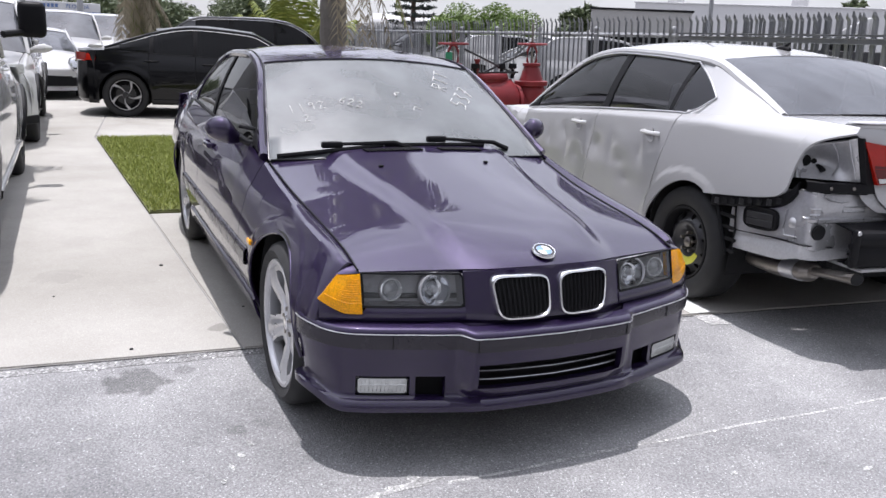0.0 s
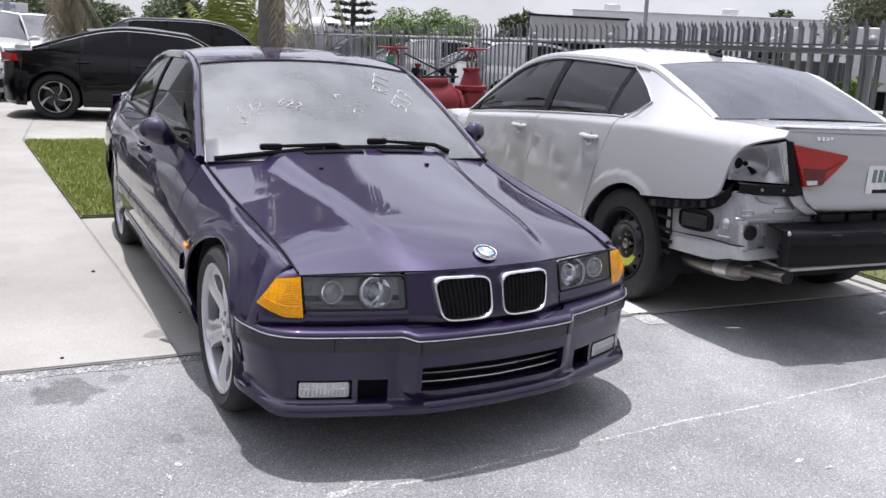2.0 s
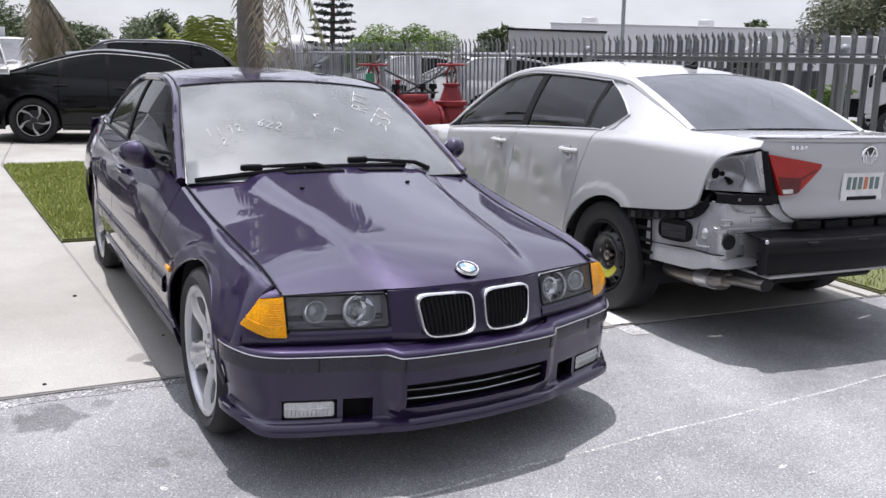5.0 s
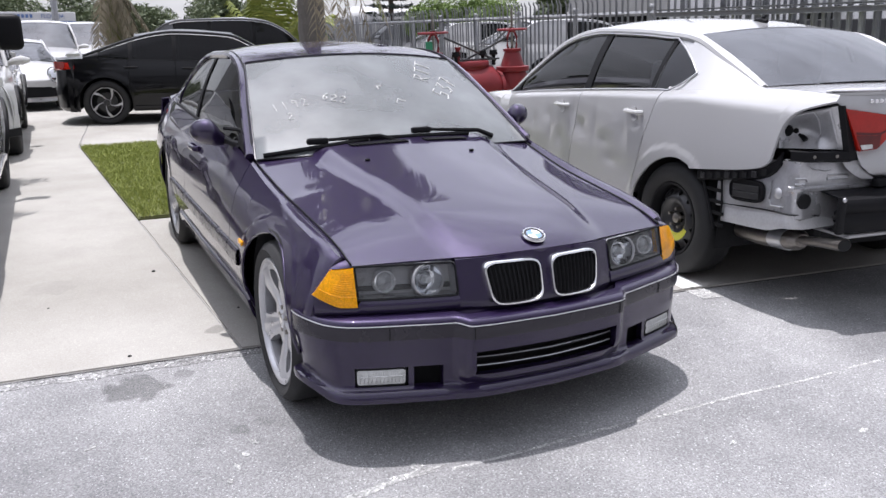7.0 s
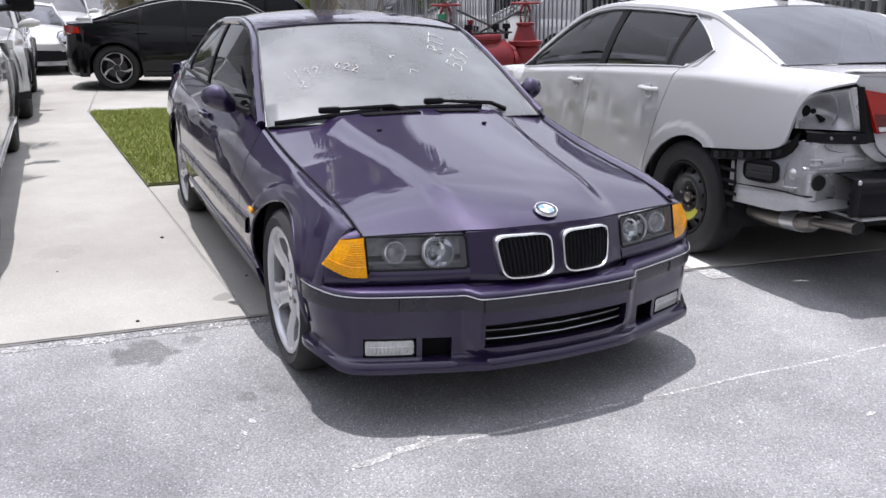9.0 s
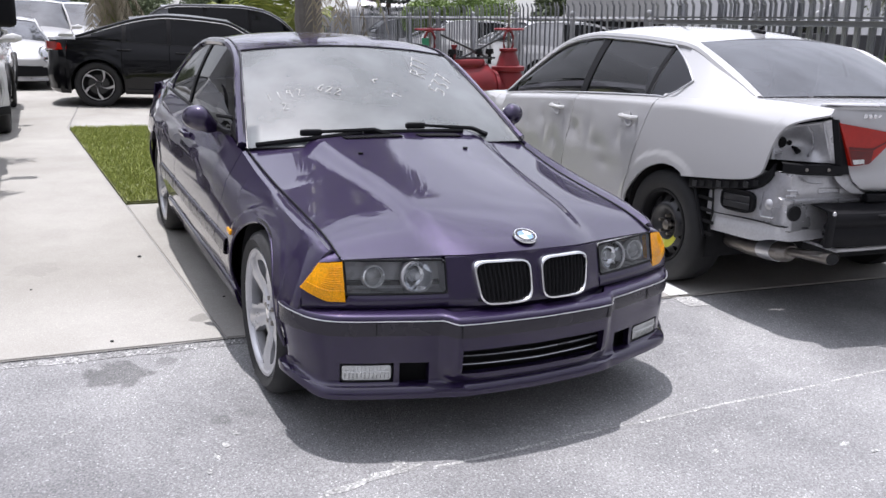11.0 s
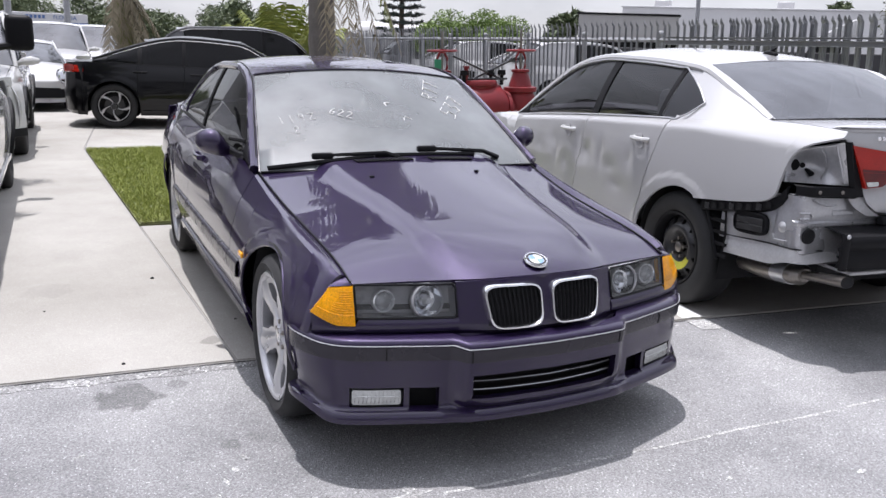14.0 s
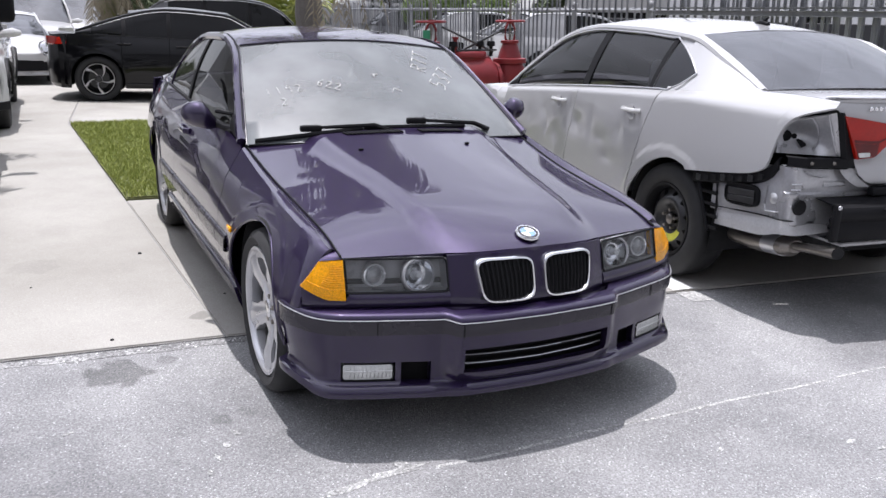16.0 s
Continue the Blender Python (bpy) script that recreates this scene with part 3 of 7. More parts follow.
    def screen(self, lo, hi, bow_lo, bow_hi, zlo, zhi, in_lo=0.0, in_hi=0.0, sag=0.03, u0=0.0, u1=1.0, fold=0.004, n=20):
        """A wind- or rear screen between its corners lo and hi (x, y, z); bow: how far its middle lies outwards; zlo, zhi: rise of its middle."""
        P = []
        for u in span(u0, u1, 14):
            row = []
            for v in span(-1, 1, n):
                w = 1 - v * v
                x = v * ((lo[0] - in_lo) + ((hi[0] - in_hi) - (lo[0] - in_lo)) * u)
                y = lo[1] + (hi[1] - lo[1]) * u + (bow_lo + (bow_hi - bow_lo) * u) * w
                z = lo[2] + (hi[2] - lo[2]) * u + (zlo + (zhi - zlo) * u) * w + sag * 4 * u * (1 - u) * 0.5
                row.append(Vector((x, y, z)))
            P.append(row)
        return sheet(P, fold=fold)

    def roof(self, y0, y1, bow0, bow1, n=14):
        P = []
        for u in span(0, 1, 18):
            y = y0 + (y1 - y0) * u
            rx, rz = self.rail(y)
            row = []
            for v in span(-1, 1, n * 2):
                yy = y + (bow0 * step(0.35, 0, u) + bow1 * step(0.65, 1, u)) * (1 - v * v)
                zc = ip(self.roof_c, yy)
                row.append(Vector((v * rx, yy, zc - (zc - rz) * abs(v) ** 2.3)))
            P.append(row)
        return sheet(P)

    def pane(self, y0, y1, sx, up=0.022, inn=0.012, n=14, lift=0.004, z_top=None, z_low=None):
        P = []
        for y in span(y0, y1, n):
            xb, zb = self.side(y, ip(self.zsh, y)) - inn, ip(self.zsh, y) + lift
            rx, rz = self.rail(y)
            zt = max(z_top(y) if z_top else rz - up, zb + 0.002)
            f = (zt - zb) / max(rz - zb, 0.01)
            f0 = max(z_low(y) - zb, 0) / max(rz - zb, 0.01) if z_low else 0.0
            row = []
            for s in span(0, 1, 8):
                q = f0 + s * (f - f0)
                row.append(Vector((sx * (xb + (rx - 0.004 - xb) * q + 0.018 * math.sin(math.pi * q)), y, zb + (rz - zb) * q)))
            P.append(row)
        return sheet(P, fold=0.004)

    def pillar(self, y0, y1, sx, out=0.006, n=6):
        P = []
        for y in span(y0, y1, n):
            xb, zb = self.side(y, ip(self.zsh, y)) - 0.008 + out, ip(self.zsh, y)
            rx, rz = self.rail(y)
            P.append([Vector((sx * (xb + (rx + out - xb) * s + 0.018 * math.sin(math.pi * s)), y, zb + (rz - zb) * s)) for s in span(0, 1, 8)])
        return sheet(P, fold=0.015)

    def rail_bar(self, y0, y1, sx, r, n=30, dx=0.0, dz=0.0, flat=1.0):
        return tube([(sx * (self.rail(y)[0] + dx), y, self.rail(y)[1] + dz) for y in span(y0, y1, n)], r, 8, flat=flat)

    def belt_bar(self, y0, y1, sx, r, n=24, dx=0.0, dz=0.0):
        return tube([(sx * (self.side(y, ip(self.zsh, y)) + dx), y, ip(self.zsh, y) + dz) for y in span(y0, y1, n)], r, 6)

    def liner(self, yw, sx, depth=0.36):
        P = []
        for a in span(-14, 194, 26):
            c, s = math.cos(radians(a)), math.sin(radians(a))
            y, z = yw + (self.arch + 0.012) * c, self.R + (self.arch + 0.012) * s
            x = ip(self.hw, y) - 0.05
            P.append([Vector((sx * x, y, z)), Vector((sx * (x - depth), y, z))])
        bm = sheet(P, fold=0)
        inner = [bm.verts.new((sx * (ip(self.hw, yw) - 0.05 - depth), yw + (self.arch + 0.012) * math.cos(radians(a)), self.R + (self.arch + 0.012) * math.sin(radians(a)))) for a in span(-14, 194, 26)]
        bm.faces.new(inner)
        return bm

    def face_end(self, rear, rows, n=24, mask=None, xs=None, warp=None):
        """A bumper or end panel swept along the plan curve. rows: (z, offset outwards)."""
        P = []
        for z, off in rows:
            row = []
            wide = self.rear_w if rear else self.nose_w
            for x in xs or span(-wide, wide, n):
                y = self.plan(x, rear)
                e = 0.01
                d = (self.plan(min(x + e, wide), rear) - self.plan(max(x - e, -wide), rear)) / (2 * e)
                nrm = Vector((d, -1, 0)).normalized() * (1 if not rear else 1)
                if rear:
                    nrm = Vector((-d, 1, 0)).normalized()
                zz = z + (warp(x, z) if warp else 0)
                row.append(Vector((x, y, zz)) + nrm * off)
            P.append(row)
        return P


def seat(parent, x, y, z, material, lean=18):
    bm = block(-0.25, 0.25, -0.24, 0.24, 0, 0.16, 0.05, seg=3)
    part("seat_cushion", bm, material, parent).matrix_local = Matrix.Translation((x, y, z))
    bm = block(-0.24, 0.24, -0.06, 0.06, 0, 0.58, 0.045, seg=3)
    part("seat_backrest", bm, material, parent).matrix_local = Matrix.Translation((x, y + 0.24, z + 0.10)) @ pose(0, 0, 0, -lean)
    bm = block(-0.13, 0.13, -0.05, 0.05, 0, 0.19, 0.04, seg=3)
    part("headrest", bm, material, parent).matrix_local = Matrix.Translation((x, y + 0.43, z + 0.70)) @ pose(0, 0, 0, -lean * 0.6)


def insides(S, car, seats, floor=0.30, dash=True):
    # Near-black fillers; the shade inside the body is put into their colour.
    part("engine_bay_shade", block(-0.50, 0.50, S.yf + 0.34, 0.36, floor, ip(S.hood_g, -0.2) - 0.08, 0.02), DARK, car)
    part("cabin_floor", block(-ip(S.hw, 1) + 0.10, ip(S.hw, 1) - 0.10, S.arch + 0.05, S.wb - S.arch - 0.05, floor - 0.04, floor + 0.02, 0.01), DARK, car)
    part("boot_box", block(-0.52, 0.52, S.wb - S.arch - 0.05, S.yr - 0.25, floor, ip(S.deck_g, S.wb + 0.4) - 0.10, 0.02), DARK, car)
    if dash:
        y = S.cowl_y
        part("dashboard", block(-ip(S.hw, y) + 0.17, ip(S.hw, y) - 0.17, y + 0.06, y + 0.52, ip(S.zsh, y) - 0.34, ip(S.zsh, y) - 0.03, 0.05, seg=3), SEAT, car)
    for x, y in seats:
        seat(car, x, y, floor + 0.02, S.seat_mat)
    # The arch liners carry the wheel well's shade as their colour too.
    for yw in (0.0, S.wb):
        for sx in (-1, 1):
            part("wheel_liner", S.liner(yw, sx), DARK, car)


def plain_car(name, m, label, S, paint, panes, wheel_style, rim, group="", front=None, rear=None, trim=CHROME, bar=True, mirrors=True):
    """A car seen from afar: panels, panes, screens, lamps and wheels."""
    car = thing(name, m, label, "car", group)
    cuts = S.cuts
    for sx in (-1, 1):
        for nm, a, b, over in (("fender", S.yf + S.cf * 0.7, cuts[0], "hood"), ("front_door", cuts[0], cuts[1], None), ("rear_door", cuts[1], cuts[2], None), ("rear_quarter", cuts[2], S.yr - S.cr * 0.7, "deck")):
            over2 = over if nm != "rear_quarter" else None
            part(nm, S.side_panel(a + 0.003, b - 0.003, sx, over=over2, rows=10), paint, car)
        yq = S.deck_y
        P = []
        for y in span(yq, S.yr - S.cr * 0.7, 8):
            h = ip(S.zsh, y)
            xs, xg = S.side(y, h), ip(S.deck_x, y)
            P.append([Vector((sx * (xs + (xg - xs) * t), y, h + (S.top(y, xg, True) - h) * t)) for t in span(0, 1, 4)])
        part("deck_side", sheet(P), paint, car)
        for a, b in panes:
            part("side_window", S.pane(a, b, sx), GLASS_DARK, car)
        for (a, b), (c, d) in zip(panes, panes[1:]):
            part("pillar", S.pillar(b, c, sx, 0.002, 3), BLACK, car)
        part("rear_pillar", S.pillar(panes[-1][1], S.rail_end, sx, 0.004), paint, car)
        part("roof_rail", S.rail_bar(S.rail_start, S.rail_end, sx, 0.024), paint, car)
        if bar:
            part("window_trim", S.rail_bar(panes[0][0], panes[-1][1] + 0.06, sx, 0.008, dx=0.016, dz=-0.026), trim, car)
        part("belt_trim", S.belt_bar(panes[0][0], panes[-1][1], sx, 0.006), BLACK, car)
        for yh in (cuts[1] - 0.10, cuts[2] + 0.06):
            zh = ip(S.zsh, yh) - 0.115
            part("door_handle", tube([(sx * (S.side(y, zh) + o), y, zh) for y, o in ((yh - 0.20, 0.0), (yh - 0.18, 0.022), (yh - 0.10, 0.028), (yh - 0.02, 0.022), (yh, 0.0))], 0.014, 8, flat=0.8), paint, car)
        part("sill_strip", sheet([[Vector((sx * (S.side(y, z) + o), y, z)) for z, o in ((S.sill + 0.02, 0.002), (S.sill + 0.03, 0.016), (S.sill + 0.075, 0.014), (S.sill + 0.085, 0.002))] for y in span(S.arch + 0.03, S.wb - S.arch - 0.03, 10)], fold=0.004), paint, car)
        for sy in (0.0, S.wb):
            wheel(car, sx * (ip(S.hw, sy) - 0.03), sy, S.R, rim, 0.22, wheel_style, sx)
        if mirrors:
            part("mirror", tube([(sx * (ip(S.hw, S.cowl_y) - 0.14), S.cowl_y + 0.30, ip(S.zsh, S.cowl_y) + 0.02), (sx * (ip(S.hw, S.cowl_y) - 0.02), S.cowl_y + 0.26, ip(S.zsh, S.cowl_y) + 0.07), (sx * (ip(S.hw, S.cowl_y) + 0.06), S.cowl_y + 0.26, ip(S.zsh, S.cowl_y) + 0.08), (sx * (ip(S.hw, S.cowl_y) + 0.14), S.cowl_y + 0.30, ip(S.zsh, S.cowl_y) + 0.08)], [0.02, 0.06, 0.075, 0.04], 10, flat=0.8), paint, car)
    part("hood", S.hood(0.04, lambda v: S.cowl_y - 0.10 * (1 - v * v)), paint, car)
    part("windscreen", S.screen(S.ws_lo, S.ws_hi, -0.14, -0.07, 0.02, 0.04), GLASS_REAR, car)
    part("roof", S.roof(S.ws_hi[1], S.rg_hi[1], -0.07, 0.06), paint, car)
    part("rear_window", S.screen(S.rg_lo, S.rg_hi, 0.10, 0.06, 0.02, 0.04), GLASS_DARK, car)
    part("boot_lid", S.deck(lambda v: S.deck_y + 0.08 * (1 - v * v), 0.03), paint, car)
    zf, zr = ip(S.hood_c, S.yf + 0.05), ip(S.deck_c, S.yr)
    part("front_bumper", sheet(S.face_end(False, [(S.sill - 0.02, -0.04), (S.sill, 0.0), (0.40, 0.01), (0.5, 0.012), (0.55, 0.0), (zf - 0.10, -0.02), (zf - 0.03, -0.035), (zf - 0.005, -0.06)])), paint, car)
    part("rear_bumper", sheet(S.face_end(True, [(S.sill, -0.06), (S.sill + 0.06, 0.0), (0.45, 0.012), (0.58, 0.012), (0.62, 0.0), (zr - 0.12, -0.02), (zr - 0.01, -0.045)])), paint, car)
    if front:
        front(S, car)
    if rear:
        rear(S, car)
    insides(S, car, ())
    return car


def lamp_patch(S, car, name, rear, xr, zr, sx, material, out=0.012, n=8, warp=None):
    """A lamp lens that lies on the car's end."""
    xs = [sx * x for x in span(xr[0], xr[1], n)]
    P = S.face_end(rear, [(z, out - 0.22 * (z - 0.5) * (0 if rear else 1) * 0.3) for z in span(zr[0], zr[1], 5)], xs=xs, warp=warp)
    return part(name, sheet(P, fold=0.04), material, car)


# ---------- the violet coupe ----------
class CoupeShell(Shell):
    """A shell whose front bumper follows a rounder plan."""
    FRONT = [(0, -0.71), (0.2, -0.70), (0.31, -0.685), (0.36, -0.675), (0.5, -0.632), (0.64, -0.585), (0.70, -0.555), (0.75, -0.505), (0.785, -0.45), (0.804, -0.40), (0.812, -0.345), (0.818, -0.27), (0.90, 0.4)]

    def plan(self, x, rear=False):
        return super().plan(x, True) if rear else ip(self.FRONT, abs(x))


def hood_front(x):
    """Where the bonnet's front edge runs: y and z."""
    return ip([(0, -0.655), (0.2, -0.630), (0.333, -0.580), (0.645, -0.503)], abs(x)), ip([(0, 0.677), (0.2, 0.671), (0.333, 0.664), (0.645, 0.656)], abs(x))


B = CoupeShell(yf=-0.735, yr=3.66, cf=0.36, cr=0.30, pf=5.0, pr=4.0, nose_w=0.86, wb=2.70, R=0.318, arch=0.352, arch_h=1.0, sill=0.20, flare=0.004,
          hw=[(-0.53, 0.670), (-0.50, 0.740), (-0.47, 0.785), (-0.45, 0.800), (-0.42, 0.808), (-0.37, 0.815), (-0.28, 0.826), (0.0, 0.838), (0.5, 0.842), (1.6, 0.848), (2.7, 0.846), (3.2, 0.825), (3.5, 0.78), (3.66, 0.72)],
          zsh=[(-0.51, 0.655), (-0.465, 0.672), (-0.40, 0.692), (-0.2, 0.727), (0.0, 0.754), (0.3, 0.802), (0.62, 0.864), (0.8, 0.892), (1.4, 0.912), (2.2, 0.930), (2.9, 0.950), (3.3, 0.955), (3.62, 0.930)],
          inset=[(-0.52, 0.10), (0.0, 0.115), (0.6, 0.115), (1.5, 0.112), (2.6, 0.118), (3.5, 0.13)],
          lines=((0.735, 0.006, 0.018),),
          hood_c=[(-0.72, 0.640), (-0.66, 0.672), (-0.60, 0.697), (-0.4, 0.742), (0.0, 0.812), (0.4, 0.885), (0.62, 0.932)],
          hood_g=[(-0.60, 0.642), (-0.505, 0.660), (-0.40, 0.689), (-0.3, 0.708), (0.0, 0.746), (0.2, 0.772), (0.5, 0.830), (0.74, 0.886)],
          hood_x=[(-0.62, 0.645), (0.0, 0.665), (0.75, 0.704)],
          crease=[(-0.70, 0.285), (-0.55, 0.296), (-0.3, 0.315), (-0.05, 0.340), (0.22, 0.385), (0.6, 0.445)], crease_h=0.022,
          deck_c=[(3.0, 0.985), (3.3, 0.990), (3.66, 0.965)], deck_g=[(3.0, 0.960), (3.3, 0.966), (3.66, 0.945)], deck_x=[(2.9, 0.66), (3.66, 0.62)],
          rail_x=[(0.62, 0.712), (0.93, 0.652), (1.27, 0.588), (1.6, 0.574), (2.05, 0.570), (2.4, 0.580), (2.75, 0.612), (3.05, 0.665)],
          rail_z=[(0.62, 0.885), (0.93, 1.068), (1.20, 1.222), (1.36, 1.272), (1.6, 1.298), (2.05, 1.288), (2.4, 1.235), (2.75, 1.110), (3.05, 0.965)],
          roof_c=[(1.15, 1.285), (1.4, 1.325), (1.75, 1.350), (2.2, 1.340), (2.55, 1.300)], cowl_y=0.62, seat_mat=SEAT, rear_w=0.775, tuck=0.080, lid_p=1.9)
coupe = thing("coupe_car", pose(0, 0, 0), "dark violet metallic two-door coupe with dusty windscreen on the asphalt edge", "car")


def b_low_front(y):
    if y > -0.350:
        return B.z_low(y)
    return 0.490


def mirror_shell(sx):
    """A rounded mirror head: blunt outer end, drawn out towards the door and flat at its back."""
    P = []
    for u in span(0, 1, 20):
        x = 0.735 + 0.180 * u
        r = 0.070 * (0.16 + 0.84 * step(-0.05, 0.50, u)) * math.sqrt(max(1 - max((u - 0.52) / 0.485, 0) ** 2.2, 0.0))
        row = []
        for k in range(25):
            a = 2 * math.pi * k / 24
            row.append(Vector((sx * x, 0.955 - 0.95 * r * max(math.cos(a), -0.10) - 0.014 * math.sin(math.pi * u), 0.905 + 0.045 * step(0, 0.6, u) + 0.012 * u + 0.88 * r * math.sin(a))))
        P.append(row)
    bm = sheet(P, fold=0)
    bmesh.ops.remove_doubles(bm, verts=bm.verts[:], dist=0.0004)
    bmesh.ops.holes_fill(bm, edges=[e for e in bm.edges if e.is_boundary], sides=40)
    bmesh.ops.recalc_face_normals(bm, faces=bm.faces[:])
    return bm


for sx in (-1, 1):
    part("fender", B.side_panel(-0.466, 0.560, sx, low=b_low_front, over="hood", d=0.012), PURPLE, coupe)
    door = part("door", B.side_panel(0.566, 1.78, sx), PURPLE, coupe)
    part("door_handle", tube([(sx * (B.side(y, 0.80) + dx), y, 0.80) for y, dx in ((1.50, 0.0), (1.52, 0.022), (1.62, 0.026), (1.68, 0.022), (1.70, 0.0))], 0.013, 8, flat=1.3), PURPLE, door)
    part("rear_quarter", B.side_panel(1.786, 3.42, sx, rows=18), PURPLE, coupe)
    P = []
    for y in span(3.0, 3.42, 6):
        h = ip(B.zsh, y)
        xs, xg = B.side(y, h), ip(B.deck_x, y)
        P.append([Vector((sx * (xs + (xg - xs) * t), y, h + (B.top(y, xg, True) - h) * t)) for t in span(0, 1, 4)])
    part("deck_side", sheet(P), PURPLE, coupe)
    # rubbing strip along the flank and the skirt below it
    for a, b in ((0.375, 0.560), (0.568, 1.776), (1.79, 2.33)):
        part("side_moulding", sheet([[Vector((sx * (B.side(y, z) + o), y, z)) for z, o in ((0.452, 0.001), (0.458, 0.013), (0.505, 0.015), (0.520, 0.010), (0.526, 0.001))] for y in span(a, b, 10)], fold=0.004), TRIM, coupe, "dark rubbing strip")
    part("side_skirt", sheet([[Vector((sx * (B.side(y, max(z, 0.2)) + o), y, z)) for z, o in ((0.300, 0.002), (0.292, 0.014), (0.235, 0.022), (0.196, 0.020), (0.176, -0.004), (0.176, -0.08))] for y in span(0.365, 2.335, 24)], fold=0.01), PURPLE, coupe)
    part("arch_lip", tube([(sx * (B.side(B.arch * math.cos(radians(a)), max(B.z_low(B.arch * math.cos(radians(a))), 0.25)) - 0.004), B.arch * math.cos(radians(a)), B.R + B.arch * math.sin(radians(a))) for a in range(4, 181, 8)], 0.007, 6), PURPLE, coupe)
    rep = part("side_repeater", block(-0.006, 0.006, -0.030, 0.030, -0.011, 0.011, 0.004), AMBER, coupe)
    rep.matrix_local = Matrix.Translation((sx * (B.side(0.33, 0.565) + 0.003), 0.33, 0.565))
    # glass of the cabin
    part("door_window", B.pane(0.80, 1.895, sx, up=0.030), GLASS_SIDE, coupe, "tinted door window")
    part("rear_side_window", B.pane(1.94, 2.66, sx, up=0.034), GLASS_SIDE, coupe, "tinted rear side window")
    part("centre_pillar", B.pillar(1.890, 1.945, sx, 0.003, 2), BLACK, coupe)
    part("rear_pillar", B.pillar(2.64, 3.05, sx, 0.004), PURPLE, coupe)
    part("mirror_sail", B.pillar(0.66, 0.81, sx, 0.001, 3), BLACK, coupe)
    part("window_seal", B.rail_bar(0.70, 2.72, sx, 0.011, dx=0.004, dz=-0.030), BLACK, coupe)
    part("roof_rail", B.rail_bar(0.615, 3.06, sx, 0.022, dx=0.004, dz=-0.014), PURPLE, coupe)
    part("roof_gutter", B.rail_bar(0.66, 2.9, sx, 0.005, dx=-0.006, dz=0.004), BLACK, coupe)
    part("belt_seal", B.belt_bar(0.78, 2.70, sx, 0.010, dx=-0.006), BLACK, coupe)
    # door mirror
    mir = part("wing_mirror", mirror_shell(sx), PURPLE, coupe)
    part("mirror_arm", tube([(sx * 0.700, 0.80, 0.898), (sx * 0.730, 0.880, 0.900), (sx * 0.765, 0.945, 0.915)], [0.020, 0.016, 0.016], 8), BLACK, mir)
    part("mirror_stay", tube([(sx * 0.70, 0.86, 0.965), (sx * 0.76, 0.93, 0.970)], 0.009, 6), BLACK, mir)
    part("mirror_glass", block(sx * 0.800, sx * 0.880, 0.957, 0.963, 0.915, 0.990, 0.002), CHROME, mir)
    wheel(coupe, sx * 0.802, 0.0, B.R, 0.243, 0.225, "contour", sx)
    wheel(coupe, sx * 0.808, B.wb, B.R, 0.243, 0.225, "contour", sx)


def cowl(v):
    return 0.672 - 0.150 * (1 - v * v)


hood = part("hood", B.hood(0.052, cowl, front=hood_front), PURPLE, coupe, "violet bonnet reflecting clouds and palms")
for sx in (-1, 1):
    # Black strip laid along the shut line to paint the gap's shade.
    part("hood_gap_shade", tube([(sx * ip(B.hood_x, y), y, B.top(y, ip(B.hood_x, y)) + 0.0012) for y in span(-0.500, 0.665, 60)], 0.0042, 6), BLACK, coupe, "black strip standing in for shade in the bonnet gap")
# louvres at the bonnet's rear edge
for sx in (-1, 1):
    for k in range(16):
        x = (-0.160 if sx < 0 else 0.172) + 0.0166 * (k - 7.5) * (1 if sx < 0 else 0.84)
        y = cowl(x / 0.68) - 0.062
        v = part("bonnet_louvre", block(-0.0045, 0.0045, -0.020, 0.020, -0.002, 0.0060, 0.0015), BLACK, hood)
        v.matrix_local = Matrix.Translation((x, y, B.top(y, x) + 0.002)) @ pose(0, 0, 0, 9, 0, 25)
for x, y in ((0.225, 0.30), (-0.285, 0.29)):
    part("washer_jet", block(x - 0.010, x + 0.010, y - 0.008, y + 0.008, B.top(y, x), B.top(y, x) + 0.009, 0.003), BLACK, hood)
# round badge as a plain two-tone disc
badge = part("bonnet_badge", lathe([(0.0001, 0.006), (0.034, 0.006), (0.040, 0.008), (0.043, 0.004), (0.044, 0.0)], 32, "z"), CHROME, hood, "round chrome-rimmed badge")
badge.matrix_local = Matrix.Translation((0, -0.600, B.top(-0.60, 0) - 0.009)) @ pose(0, 0, 0, 20)
for k, mm in enumerate((WHITE_MARK, PALE_BLUE, WHITE_MARK, PALE_BLUE)):
    q = bmesh.new()
    c = q.verts.new((0, 0, 0.0068))
    arc = [q.verts.new((0.027 * math.cos(radians(a + 90 * k)), 0.027 * math.sin(radians(a + 90 * k)), 0.0068)) for a in span(0, 90, 8)]
    for a, b in zip(arc, arc[1:]):
        q.faces.new((c, a, b))
    part("badge_field", q, mm, badge)
part("badge_ring", lathe([(0.0285, 0.0066), (0.0285, 0.0074), (0.0375, 0.0074), (0.0375, 0.0066)], 32, "z"), STEEL_BLACK, badge)

# cowl panel, wipers, windscreen
WS_LO, WS_HI = (0.703, 0.592, 0.859), (0.575, 1.262, 1.250)
P = []
for v in span(-1, 1, 30):
    ya, yb = cowl(v) + 0.006, WS_LO[1] - 0.140 * (1 - v * v) + 0.02
    x = v * 0.688
    za = B.top(ya, x) - 0.022
    zb = WS_LO[2] + 0.022 * (1 - v * v) - 0.016
    P.append([Vector((x, ya + (yb - ya) * s, za + (zb - za) * s)) for s in span(0, 1, 4)])
part("cowl_panel", sheet(P), BLACK, coupe)
